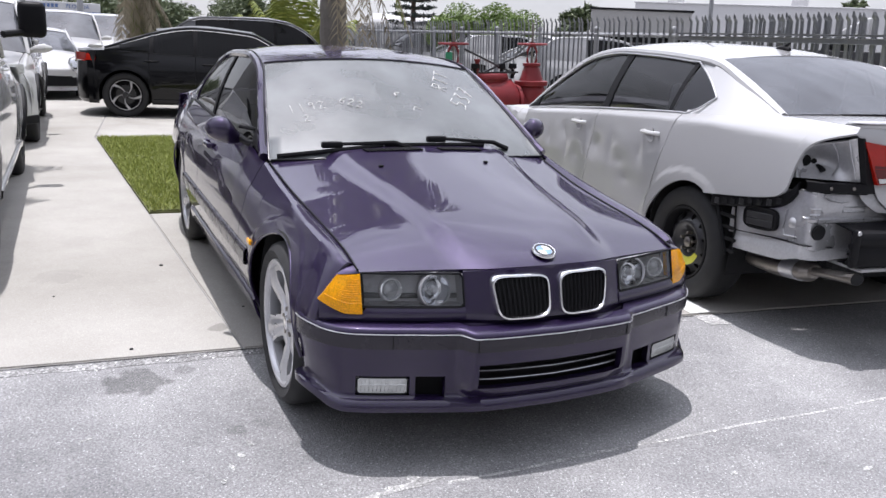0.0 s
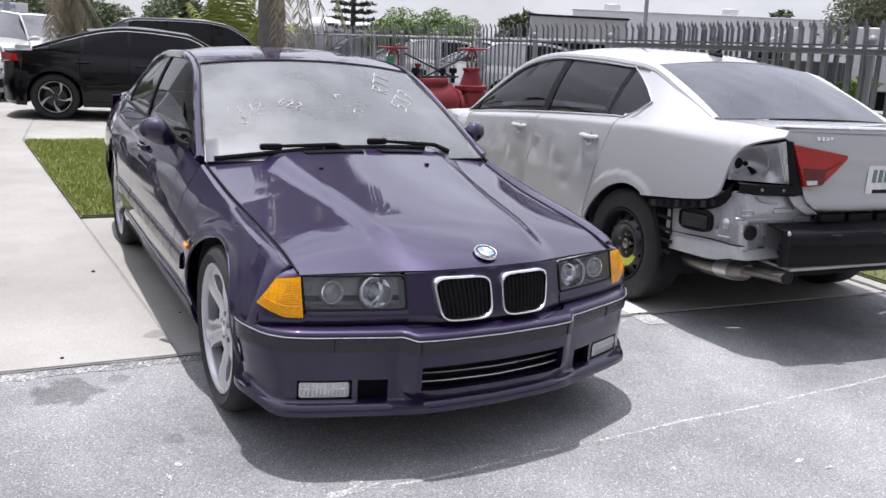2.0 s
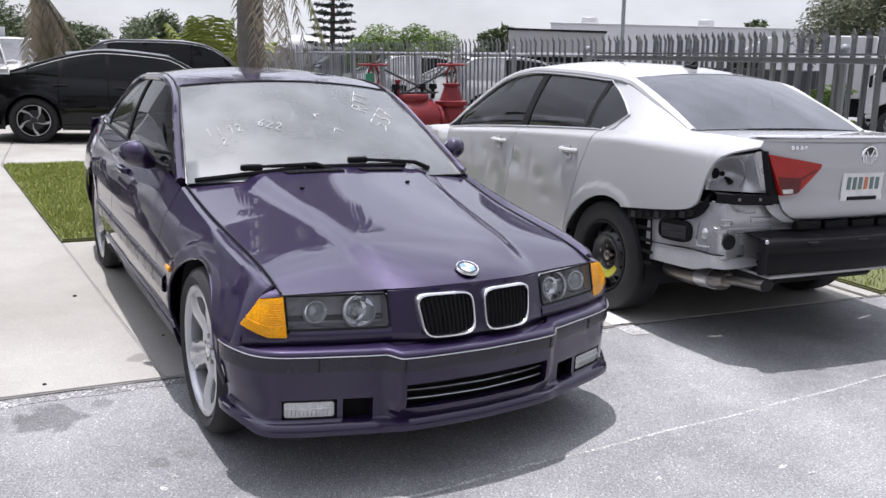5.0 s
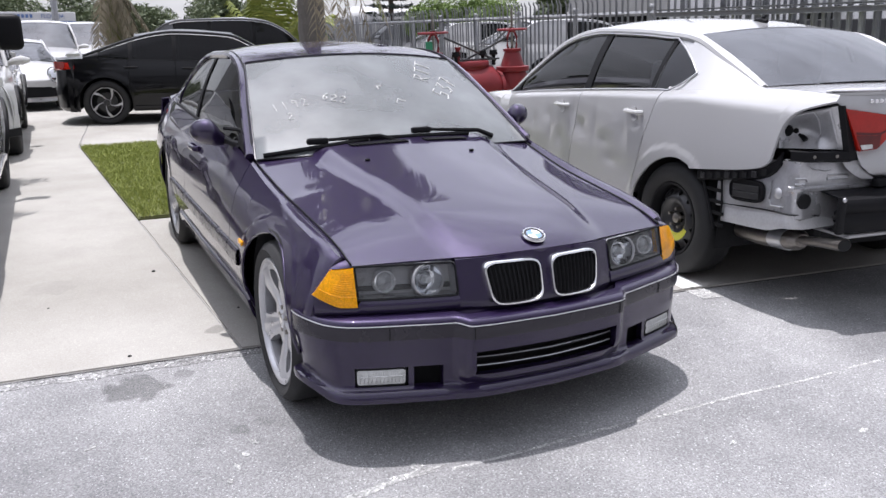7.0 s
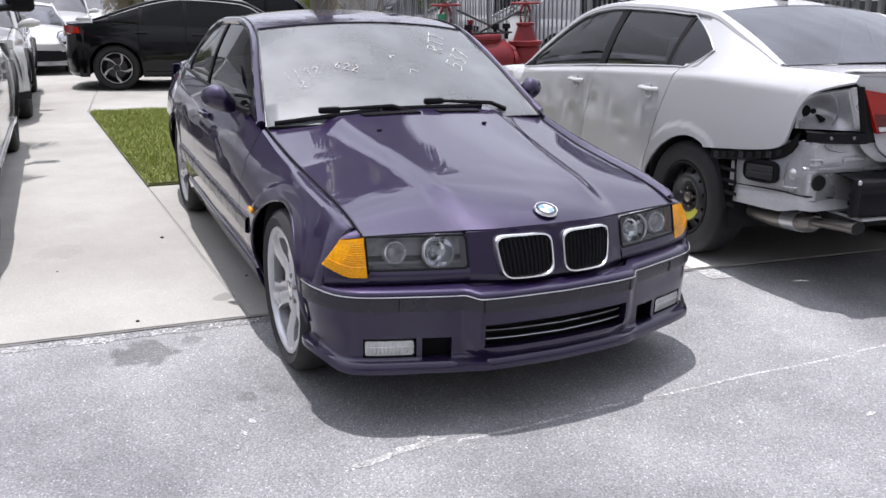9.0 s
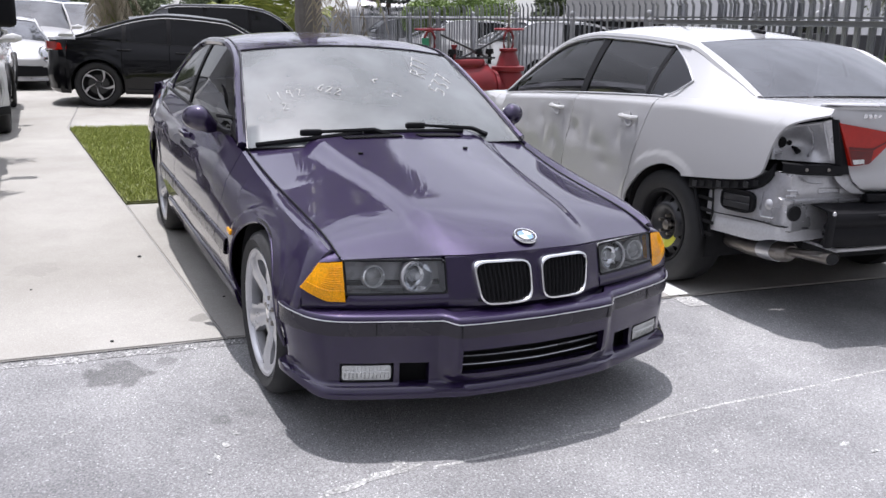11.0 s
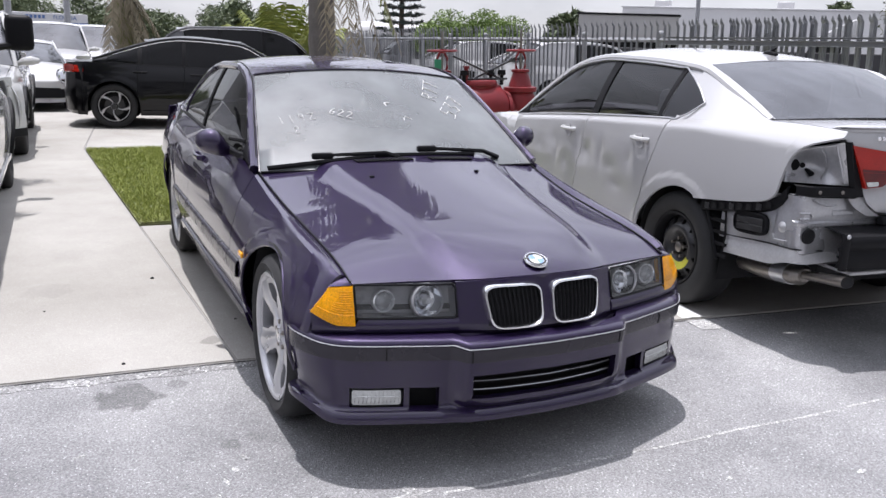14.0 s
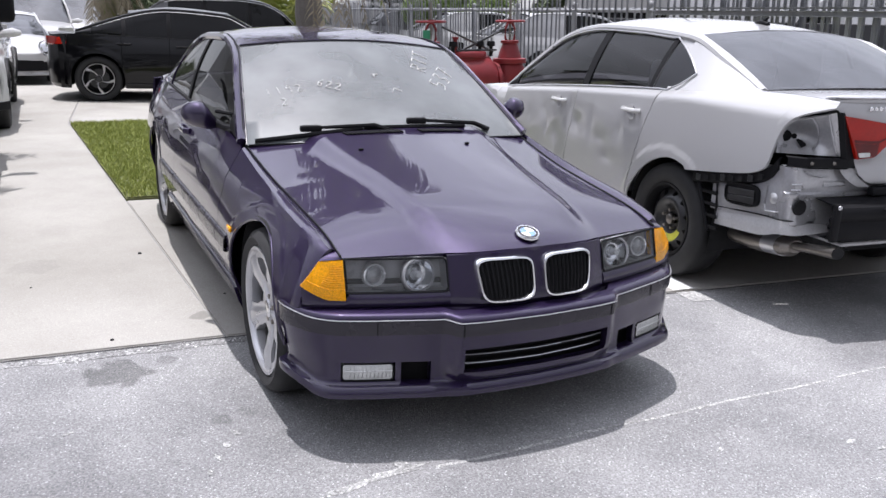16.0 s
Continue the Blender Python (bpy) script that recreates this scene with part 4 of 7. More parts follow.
screen_ob = part("windscreen", B.screen(WS_LO, WS_HI, -0.140, -0.075, 0.022, 0.040, 0.006, 0.003), GLASS_WIND, coupe, "dusty pale windscreen with grease-pencil marks")


def on_screen(u, v, out=0.004):
    w = 1 - v * v
    x = v * ((WS_LO[0] - 0.006) + (WS_HI[0] - 0.003 - WS_LO[0] + 0.006) * u)
    y = WS_LO[1] + (WS_HI[1] - WS_LO[1]) * u + (-0.140 + 0.065 * u) * w
    z = WS_LO[2] + (WS_HI[2] - WS_LO[2]) * u + (0.022 + 0.018 * u) * w + 0.06 * u * (1 - u)
    return Vector((x, y, z)) + Vector((0, -0.5, 0.86)) * out


for name, path, r in (("screen_trim", [on_screen(u, -1.002, 0.003) for u in span(0, 1, 12)] + [on_screen(1.003, v, 0.004) for v in span(-0.98, 0.98, 16)] + [on_screen(u, 1.002, 0.003) for u in span(1, 0, 12)], 0.0045),
                      ("screen_seal", [on_screen(0.0, v, 0.002) for v in span(-0.99, 0.99, 24)], 0.004)):
    part(name, tube(path, r, 6), TRIM if name == "screen_trim" else BLACK, coupe, "thin dark windscreen trim" if name == "screen_trim" else "")
for ends in (((0.088, -0.28), (0.016, -0.955)), ((0.090, 0.49), (0.092, -0.27))):
    (ua, va), (ub, vb) = ends
    blade = [on_screen(ua + (ub - ua) * t, va + (vb - va) * t, 0.012) for t in span(0, 1, 10)]
    wiper = part("wiper", tube(blade, 0.008, 6, flat=1.4), BLACK, coupe, "black wiper")
    arm = [on_screen(0.060, va + 0.20, 0.008), on_screen(0.092, va + 0.08, 0.026), on_screen((ua + ub) / 2 + 0.03, (va + vb) / 2 + 0.02, 0.028)]
    part("wiper_arm", tube(arm, [0.011, 0.009, 0.006], 6, flat=1.2), BLACK, wiper)
    part("wiper_cap", block(-0.050, 0.050, -0.014, 0.014, -0.012, 0.018, 0.010, seg=2), BLACK, wiper).matrix_local = Matrix.Translation(on_screen((ua + ub) / 2 + 0.026, (va + vb) / 2, 0.024))

# grease-pencil writing on the glass
GLYPH = {"R": ((0, 0, 0, 1), (0, 1, .6, .95), (.6, .95, .6, .6), (.6, .6, 0, .5), (.2, .5, .7, 0)), "T": ((0, 1, .8, 1), (.4, 1, .4, 0)), "5": ((.7, 1, .1, 1), (.1, 1, .05, .55), (.05, .55, .6, .55), (.6, .55, .55, .1), (.55, .1, 0, 0)),
         "3": ((0, 1, .6, 1), (.6, 1, .25, .55), (.25, .55, .65, .3), (.65, .3, .4, 0), (.4, 0, 0, .05)), "7": ((0, 1, .7, 1), (.7, 1, .2, 0), (.2, .5, .65, .5)), "2": ((0, .8, .35, 1), (.35, 1, .65, .75), (.65, .75, 0, 0), (0, 0, .7, 0)),
         "6": ((.6, 1, .1, .5), (.1, .5, .1, .1), (.1, .1, .5, 0), (.5, 0, .6, .4), (.6, .4, .1, .45)), "1": ((.3, 0, .3, 1),), "9": ((.6, .6, .1, .7), (.1, .7, .3, 1), (.3, 1, .6, .9), (.6, .9, .5, 0)), "A": ((0, 0, .3, 1), (.3, 1, .6, 0), (.1, .4, .5, .4)), "~": ((0, .5, .3, .7), (.3, .7, .6, .4))}
for text, u, v, size, turn, r in (("RTT", 0.60, 0.50, 0.085, 58, 0.0018), ("537", 0.39, 0.56, 0.090, 46, 0.0020), ("622", 0.45, -0.48, 0.050, -22, 0.0018), ("1192", 0.35, -0.84, 0.055, 12, 0.0010), ("2", 0.26, -0.75, 0.045, 5, 0.0010), ("~", 0.50, 0.05, 0.075, 60, 0.0028), ("~", 0.29, 0.11, 0.110, 20, 0.0014)):
    ca, sa = math.cos(radians(turn)), math.sin(radians(turn))
    for k, ch in enumerate(text):
        bm = bmesh.new()
        for x0, y0, x1, y1 in GLYPH[ch]:
            ends = []
            for x, y in ((x0, y0), (x1, y1)):
                X, Y = (x * 0.75 + k * 0.85) * size, y * size
                ends.append(on_screen(0.09 + 0.91 * (u + (sa * X + ca * Y) / 0.71), v + (ca * X - sa * Y) / 0.65, 0.0025))
            a, b = ends
            tube([a, (a + b) / 2, b], r, 5, bm)
        part("grease_pencil_mark", bm, WHITE_MARK, screen_ob, "white hand-drawn grease-pencil mark")

part("roof", B.roof(1.275, 2.56, -0.075, 0.06), PURPLE, coupe)
part("rear_window", B.screen((0.640, 3.06, 0.965), (0.560, 2.56, 1.215), 0.10, 0.06, 0.025, 0.070), GLASS_TINT, coupe)
part("boot_lid", B.deck(lambda v: 3.06 + 0.09 * (1 - v * v), 0.03), PURPLE, coupe)
part("rear_bumper", sheet(B.face_end(True, [(0.22, -0.06), (0.28, 0.0), (0.45, 0.012), (0.56, 0.012), (0.60, 0.0), (0.80, -0.02), (0.94, -0.045)])), PURPLE, coupe)

# nose panel with lamp openings
HX = (0.313, 0.640)
NOSE = [(0, -0.672), (0.12, -0.668), (0.22, -0.652), (0.31, -0.622), (0.45, -0.585), (0.634, -0.527), (0.70, -0.498), (0.75, -0.472), (0.775, -0.450), (0.79, -0.41), (0.80, -0.36)]


def nose_y(x, z):
    return ip(NOSE, abs(x)) + 0.27 * (z - 0.60)


def nose_grid(xs, zs, out, sx):
    """Points on the nose; out: how far they stand proud of it."""
    return [[Vector((sx * x, nose_y(x, z) - out, z)) for x in xs] for z in zs]


def back_of(c):
    return Vector((c.x * 0.7, c.y + 0.6, c.z))


part("nose_panel", sheet([[Vector((x, nose_y(x, z) + 0.030 * step(0.510, 0.482, z), z)) for z in [0.470 + (hood_front(x)[1] - 0.003 - 0.470) * t for t in span(0, 1, 12)]] for x in span(-HX[0], HX[0], 26)], fold=0.008, inward=back_of), PURPLE, coupe)
for sx in (-1, 1):
    band = []
    for x in span(HX[0], 0.772, 26):
        top = 0.545 - 0.024 * step(0.632, 0.652, x) + 0.040 * step(0.70, 0.775, x)
        band.append([Vector((sx * x, nose_y(x, z) + 0.030 * step(0.510, 0.482, z) - 0.006 * math.exp(-(((z - 0.528) / 0.012) ** 2)) * step(0.70, 0.60, x), z)) for z in [0.470 + (top - 0.470) * t for t in span(0, 1, 9)]])
    part("nose_band", sheet(band, fold=0.008, inward=back_of), PURPLE, coupe)
    lamp_top = 0.653
    lamp = part("headlight", sheet(nose_grid(span(HX[0] + 0.003, HX[1] - 0.002, 12), span(0.548, lamp_top, 5), -0.060, sx), inward=lambda c: Vector((c.x, c.y - 1, c.z)), fold=0.058), LAMP_GREY, coupe, "smoky grey headlamp unit")
    part("lens", sheet(nose_grid(span(HX[0] + 0.002, HX[1] - 0.001, 12), span(0.547, lamp_top + 0.001, 6), 0.001, sx), inward=back_of, fold=0.01), GLASS_CLEAR, lamp, "clear lamp cover")
    for z in (0.570,):
        part("lamp_band", sheet(nose_grid(span(HX[0] + 0.008, HX[1] - 0.008, 12), (z - 0.008, z + 0.008), -0.046, sx), fold=0.006, inward=back_of), STEEL_BLACK, lamp, "dark band in the housing")
    rim = [(x, 0.547) for x in span(HX[0] + 0.012, HX[1], 8)] + [(HX[1], z) for z in span(0.56, lamp_top, 4)] + [(x, lamp_top + 0.002) for x in span(HX[1] - 0.01, HX[0] + 0.012, 8)] + [(HX[0] + 0.003, z) for z in span(lamp_top - 0.01, 0.558, 4)] + [(HX[0] + 0.012, 0.547)]
    part("lens_frame", tube([(sx * x, nose_y(x, z) - 0.001, z) for x, z in rim], 0.0042, 6, caps=False), BLACK, lamp)
    for xc, yc, r, bright in ((0.405, -0.572, 0.053, True), (0.545, -0.527, 0.034, False)):
        turn = Matrix.Translation((sx * xc, yc - 0.010, 0.598)) @ pose(0, 0, 0, 90 - 10)
        ring = part("lamp_ring", lathe([(r - 0.005, -0.012), (r - 0.003, 0.004), (r, 0.010), (r + 0.004, 0.010), (r + 0.007, 0.003), (r + 0.007, -0.014)], 36, "z"), ALLOY if bright else LAMP_WHITE, lamp)
        ring.matrix_local = turn
        bowl = part("reflector", lathe([(0.0001, -0.030), (r * 0.3, -0.028), (r * 0.45, -0.020), (r * 0.65, -0.019), (r * 0.8, -0.008), (r - 0.003, 0.004)] if bright else [(0.0001, 0.012), (r * 0.5, 0.008), (r * 0.8, -0.001), (r - 0.003, -0.008)], 36, "z"), REFLECT if bright else HAZE_LAMP, lamp)
        bowl.matrix_local = turn
        if bright:
            shield = part("lamp_shield", tube([(0, 0, -0.018), (0, 0, 0.010)], [0.014, 0.010], 12), LAMP_WHITE, lamp)
            shield.matrix_local = turn

    def amber_pt(f, q, out):
        x = 0.6445 + f * (0.130 - 0.058 * q)
        lo = 0.523 + 0.040 * max(0, (f - 0.40) / 0.60) ** 1.3
        z = lo + (0.649 - 0.006 * f - lo) * q
        return Vector((sx * x, nose_y(x, z) - out - 0.006 * math.sin(math.pi * f) * math.sin(math.pi * q), z))

    amb = part("indicator", sheet([[amber_pt(f, q, 0.003) for q in span(0, 1, 8)] for f in span(0, 1, 10)], inward=back_of, fold=0.04), AMBER, coupe, "amber turn indicator lens")
    tip = []
    for f in span(0, 1, 10):
        y = -0.503 + 0.040 * f
        a = amber_pt(f, 1.0, 0.0) + Vector((0, 0.002, 0.003))
        xg = ip(B.hood_x, y) + 0.003
        b = Vector((sx * xg, y, B.top(y, xg)))
        tip.append([a + (b - a) * t + Vector((0, 0, 0.004 * math.sin(math.pi * t) * f)) for t in span(0, 1, 4)])
    part("fender_tip", sheet(tip, fold=0.006, inward=back_of), PURPLE, coupe)
    for k in range(11):
        q = 0.30 + 0.058 * k
        part("lens_rib", tube([amber_pt(f, q, 0.0036) for f in span(0.04, 0.66 if k < 6 else 0.5, 6)], 0.0011, 4), AMBER, amb)
    part("lens_seam", tube([amber_pt(f, 0.28, 0.0036) for f in span(0.02, 0.97, 8)], 0.0016, 4), AMBER, amb)
    # kidney grille: chrome surround with upright bars
    x0, x1, z0, z1 = 0.018, 0.238, 0.508, 0.657
    path = []
    for k in range(64):
        a = 2 * math.pi * k / 64
        c, s = math.cos(a), math.sin(a)
        px = abs(c) ** 0.40 * (1 if c > 0 else -1)
        pz = abs(s) ** 0.40 * (1 if s > 0 else -1)
        x = (x0 + x1) / 2 + px * (x1 - x0) / 2 - 0.024 * (1 - pz) / 2 * (1 if px > 0 else 0) * abs(px)
        z = (z0 + z1) / 2 + pz * (z1 - z0) / 2
        path.append((x, z))

    def kid(x, z, out):
        return Vector((sx * x, nose_y(x, z) - out, z))

    bm = bmesh.new()
    cx, cz = (x0 + x1) / 2 - 0.006, (z0 + z1) / 2
    loops = []
    for shrink, out in ((1.0, -0.004), (1.0, 0.012), (0.97, 0.021), (0.90, 0.023), (0.855, 0.017), (0.845, -0.03)):
        loops.append([bm.verts.new(kid(cx + (x - cx) * (1 - (1 - shrink) * 0.72), cz + (z - cz) * shrink, out)) for x, z in path])
    for a, b in zip(loops, loops[1:]):
        for k in range(64):
            bm.faces.new((a[k], a[(k + 1) % 64], b[(k + 1) % 64], b[k]))
    grille = part("kidney_grille", bm, CHROME, coupe, "chrome kidney-shaped grille surround")
    # Near-black sheet paints the shade between the grille bars.
    part("grille_shade", sheet([[kid(x, z, 0.0035) for x in span(x0 + 0.012, x1 - 0.022, 6)] for z in span(z0 + 0.010, z1 - 0.010, 3)], fold=0), DARK, grille)
    for k in range(11):
        f = (k + 0.6) / 11.2
        xb = x0 + 0.012 + (x1 - x0 - 0.038) * f
        part("grille_bar", tube([kid(xb + 0.016 * f * (t - 0.5), z0 + 0.014 + (z1 - z0 - 0.028) * t, 0.008 + 0.006 * math.sin(math.pi * t)) for t in span(0, 1, 6)], 0.0042, 6, flat=0.8), BLACK, grille)

# front bumper with intake, ducts and fog lamps; its middle stands forward under the grille
BX = sorted({s * x for s in (-1, 1) for x in (0.0, 0.08, 0.16, 0.23, 0.262, 0.280, 0.290, 0.300, 0.312, 0.324, 0.336, 0.350, 0.365, 0.388, 0.43, 0.484, 0.494, 0.502, 0.53, 0.56, 0.60, 0.64, 0.672, 0.685, 0.70, 0.715, 0.73, 0.745, 0.76, 0.775, 0.787, 0.797, 0.804, 0.809, 0.812)})
BR = [(0.480, -0.060), (0.4965, -0.046), (0.4945, -0.034), (0.490, -0.014), (0.4855, 0.000), (0.480, 0.006), (0.472, 0.008), (0.466, 0.004), (0.440, 0.004), (0.420, 0.002), (0.400, 0.000), (0.366, 0.000), (0.345, 0.000), (0.318, -0.001), (0.300, -0.002), (0.280, -0.002), (0.262, -0.002), (0.250, 0.000), (0.244, 0.004), (0.240, 0.014), (0.232, 0.028), (0.216, 0.034), (0.203, 0.033), (0.196, 0.022), (0.196, -0.06)]


def lift(x, z):
    ax = abs(x)
    return -0.006 * step(0.355, 0.31, ax) * step(0.38, 0.46, z) + 0.034 * step(0.735, 0.81, ax) * step(0.30, 0.20, z) + 0.010 * step(0.74, 0.81, ax) * step(0.40, 0.47, z)


def bumper_mask(i, j):
    x, z = abs((BX[j] + BX[j + 1]) / 2), (BR[i][0] + BR[i + 1][0]) / 2
    intake = x < 0.290 and 0.280 < z < 0.366
    duct = 0.388 < x < 0.484 and 0.244 < z < 0.318
    fog = 0.502 < x < 0.672 and 0.250 < z < 0.318
    return not (i > 6 and (intake or duct or fog))


def bumper_rows(rows, extra=0.0):
    """Sweeps (height, offset) rows round the bumper's plan, with its forward middle and tucked corners."""
    P = B.face_end(False, rows, xs=BX, warp=lift)
    for row, (z, off) in zip(P, rows):
        for p in row:
            ax = abs(p.x)
            p.y -= 0.036 * step(0.352, 0.308, ax) * step(0.236, 0.262, z) + 0.008 * step(0.352, 0.308, ax) * step(0.262, 0.236, z) + extra
            p.y += 0.050 * math.exp(-(((ax - 0.30) / 0.05) ** 2)) * step(0.30, 0.26, z) * step(0.235, 0.25, z) * 0.3
            p.x *= 1 - 0.030 * step(0.44, 0.26, p.z) * step(0.70, 0.80, ax)
            p.x = max(min(p.x, 0.817), -0.817)
    return P


bump = part("front_bumper", sheet(bumper_rows(BR), bumper_mask, fold=0.03, inward=lambda c: Vector((c.x * 0.9, c.y + 0.5, c.z))), PURPLE, coupe, "deep violet front bumper with lip")
part("rub_strip", sheet(bumper_rows([(0.4655, 0.001), (0.4645, 0.0085), (0.450, 0.0100), (0.424, 0.0090), (0.418, 0.0075), (0.417, 0.000)], 0.001), fold=0.003), TRIM, bump, "dark bumper rubbing strip")
part("chrome_line", tube([p + Vector((0, -0.003, 0)) for p in bumper_rows([(0.4695, 0.008)])[0]], 0.0022, 5), ALLOY, bump)
for sx in (-1, 1):
    for x in (0.295, 0.56):
        col = [bumper_rows([(z, 0.0115)], 0.001)[0][min(range(len(BX)), key=lambda k: abs(BX[k] - sx * x))] for z in (0.464, 0.44, 0.419)]
        part("strip_joint", tube(col, 0.0016, 4), DARK, bump)
# Added near-black sheet: painted shade behind the intake and ducts.
part("bumper_shade", sheet([[Vector((x * 0.93, B.plan(x) + 0.055, z)) for x in BX] for z in (0.215, 0.30, 0.46)], fold=0.03, inward=back_of), DARK, bump)
for z in (0.302, 0.333):
    part("intake_bar", tube([(x, B.plan(x) - 0.012 + 0.16 * x * x, z) for x in span(-0.295, 0.295, 14)], 0.0085, 6, flat=0.8), BLACK, bump)
    part("bar_edge", tube([(x, B.plan(x) - 0.021 + 0.16 * x * x, z + 0.004) for x in span(-0.280, 0.280, 14)], 0.0018, 4), ALLOY, bump)
for sx in (-1, 1):
    P = [[Vector((sx * x, B.plan(x) + 0.004 - 0.006 * math.sin(math.pi * (x - 0.51) / 0.154) * math.sin(math.pi * (z - 0.256) / 0.056), z)) for x in span(0.510, 0.664, 12)] for z in span(0.256, 0.312, 5)]
    fog = part("fog_lamp", sheet(P, fold=0.05, inward=lambda c: Vector((c.x, c.y + 1, c.z))), FOG_LENS, bump, "clear ribbed fog lamp")
    rim = [(x, 0.2545) for x in span(0.516, 0.660, 6)] + [(0.667, z) for z in span(0.262, 0.306, 3)] + [(x, 0.3135) for x in span(0.660, 0.516, 6)] + [(0.507, z) for z in span(0.306, 0.262, 3)] + [(0.516, 0.2545)]
    part("fog_surround", tube([(sx * x, B.plan(x) + 0.003, z) for x, z in rim], 0.0032, 6, caps=False), BLACK, fog)
    for k in range(12):
        x = 0.519 + 0.0125 * k
        part("lens_rib", tube([(sx * x, B.plan(x) - 0.001, 0.262), (sx * x, B.plan(x) - 0.004, 0.284), (sx * x, B.plan(x) - 0.001, 0.306)], 0.0016, 4), FOG_LENS, fog)
    part("lens_seam", tube([(sx * x, B.plan(x) - 0.0035, 0.290) for x in span(0.512, 0.662, 8)], 0.002, 4), FOG_LENS, fog)
    # Shade round the fog lamp, painted as a near-black sheet.
    part("fog_shade", sheet([[Vector((sx * x, B.plan(x) + 0.040, z)) for x in span(0.49, 0.69, 6)] for z in (0.235, 0.335)], fold=0), DARK, fog)
insides(B, coupe, ((-0.36, 1.35), (0.36, 1.35)))
part("steering_wheel", tube([(0.36 + 0.185 * math.cos(a), 1.10 - 0.06 * math.sin(a), 0.86 + 0.175 * math.sin(a)) for a in span(0, 2 * math.pi, 28)], 0.014, 6, caps=False), BLACK, coupe)
part("rear_view_mirror", block(-0.10, 0.10, 1.20, 1.225, 1.175, 1.235, 0.012, seg=2), BLACK, coupe)


# ---------- the silver saloon with its rear bumper off ----------
class SaloonShell(Shell):
    """A shell with a crisp shoulder crease along its flanks."""
    CREASE = [(0.4, 0.885), (1.4, 0.950), (2.0, 0.985), (2.7, 1.018), (3.0, 1.028), (3.3, 1.026), (3.7, 1.015)]

    def side(self, y, z):
        h, zc = ip(self.zsh, y), ip(self.CREASE, y)
        edge = ip(self.hw, y) - 0.026
        if z > zc:
            x = edge - (ip(self.inset, y) - 0.026) * ((z - zc) / max(h - zc, 0.01)) ** 1.25
        else:
            up, low = max(0, (z - 0.66) / (zc - 0.66)), max(0, (0.66 - z) / (0.66 - self.sill))
            x = ip(self.hw, y) - 0.026 * up**1.7 - 0.004 * math.sin(math.pi * min(low * 1.6, 1)) - self.tuck * max(0, (low - 0.45) / 0.55) ** 1.5
        for yd, zd, ry, rz, depth in self.dents:
            x -= 0.6 * depth * math.exp(0.5 - 1.5 * math.sqrt(((y - yd) / ry) ** 2 + ((z - zd) / rz) ** 2 + 0.03))
        for yw in (0.0, self.wb):
            r = math.hypot(y - yw, z - self.R)
            x += self.flare * step(self.arch + 0.062, self.arch + 0.050, r)
        return x


V = SaloonShell(yf=-0.93, yr=3.80, cf=0.40, cr=0.16, pf=4.0, pr=3.0, nose_w=0.88, rear_w=0.80, wb=2.803, R=0.333, arch=0.372, arch_h=1.0, sill=0.22, flare=0.007,
          hw=[(-0.55, 0.86), (0.0, 0.905), (0.6, 0.912), (2.0, 0.917), (2.8, 0.915), (3.3, 0.900), (3.6, 0.868), (3.8, 0.80)],
          zsh=[(-0.6, 0.78), (0.0, 0.87), (0.46, 0.905), (1.0, 0.955), (1.76, 1.015), (2.3, 1.050), (2.63, 1.068), (3.0, 1.090), (3.4, 1.102), (3.8, 1.100)],
          inset=[(-0.6, 0.08), (0.5, 0.075), (1.8, 0.075), (2.8, 0.085), (3.4, 0.095), (3.8, 0.09)], lines=((0.975, 0.010, 0.030),),
          dents=((1.72, 0.76, 0.16, 0.13, 0.030), (1.45, 0.66, 0.12, 0.10, 0.020), (2.05, 0.70, 0.20, 0.10, 0.018), (1.25, 0.80, 0.10, 0.10, 0.015), (1.62, 0.86, 0.05, 0.10, 0.014), (1.93, 0.80, 0.05, 0.16, 0.012), (1.30, 0.68, 0.05, 0.12, 0.014), (2.15, 0.60, 0.10, 0.05, 0.014), (1.02, 0.74, 0.07, 0.10, 0.014), (2.28, 0.78, 0.06, 0.09, 0.010)),
          hood_c=[(-0.9, 0.76), (-0.5, 0.87), (0.2, 0.95), (0.45, 0.97)], hood_g=[(-0.8, 0.74), (0.0, 0.88), (0.5, 0.93)], hood_x=[(-0.8, 0.70), (0.5, 0.74)], crease=None, crease_h=0,
          deck_c=[(3.1, 1.120), (3.5, 1.135), (3.80, 1.130)], deck_g=[(3.1, 1.110), (3.5, 1.122), (3.80, 1.112)], deck_x=[(3.1, 0.70), (3.8, 0.705)],
          rail_x=[(0.42, 0.80), (0.75, 0.735), (1.12, 0.655), (1.6, 0.632), (2.1, 0.632), (2.5, 0.636), (2.9, 0.650), (3.22, 0.664)],
          rail_z=[(0.42, 0.905), (0.75, 1.130), (1.12, 1.340), (1.35, 1.395), (1.6, 1.418), (2.0, 1.412), (2.4, 1.392), (2.6, 1.372), (2.9, 1.258), (3.22, 1.122)],
          roof_c=[(1.0, 1.415), (1.4, 1.470), (1.7, 1.487), (2.2, 1.475), (2.62, 1.425)], cowl_y=0.46, seat_mat=SEAT_GREY)
YAW = 174.5
sedan = thing("sedan_car", pose(2.616, 0.555, 0, 0, 0, YAW) @ Matrix.Translation((0, -V.wb, 0)), "silver four-door saloon, dented doors, rear bumper and lamp missing", "car")


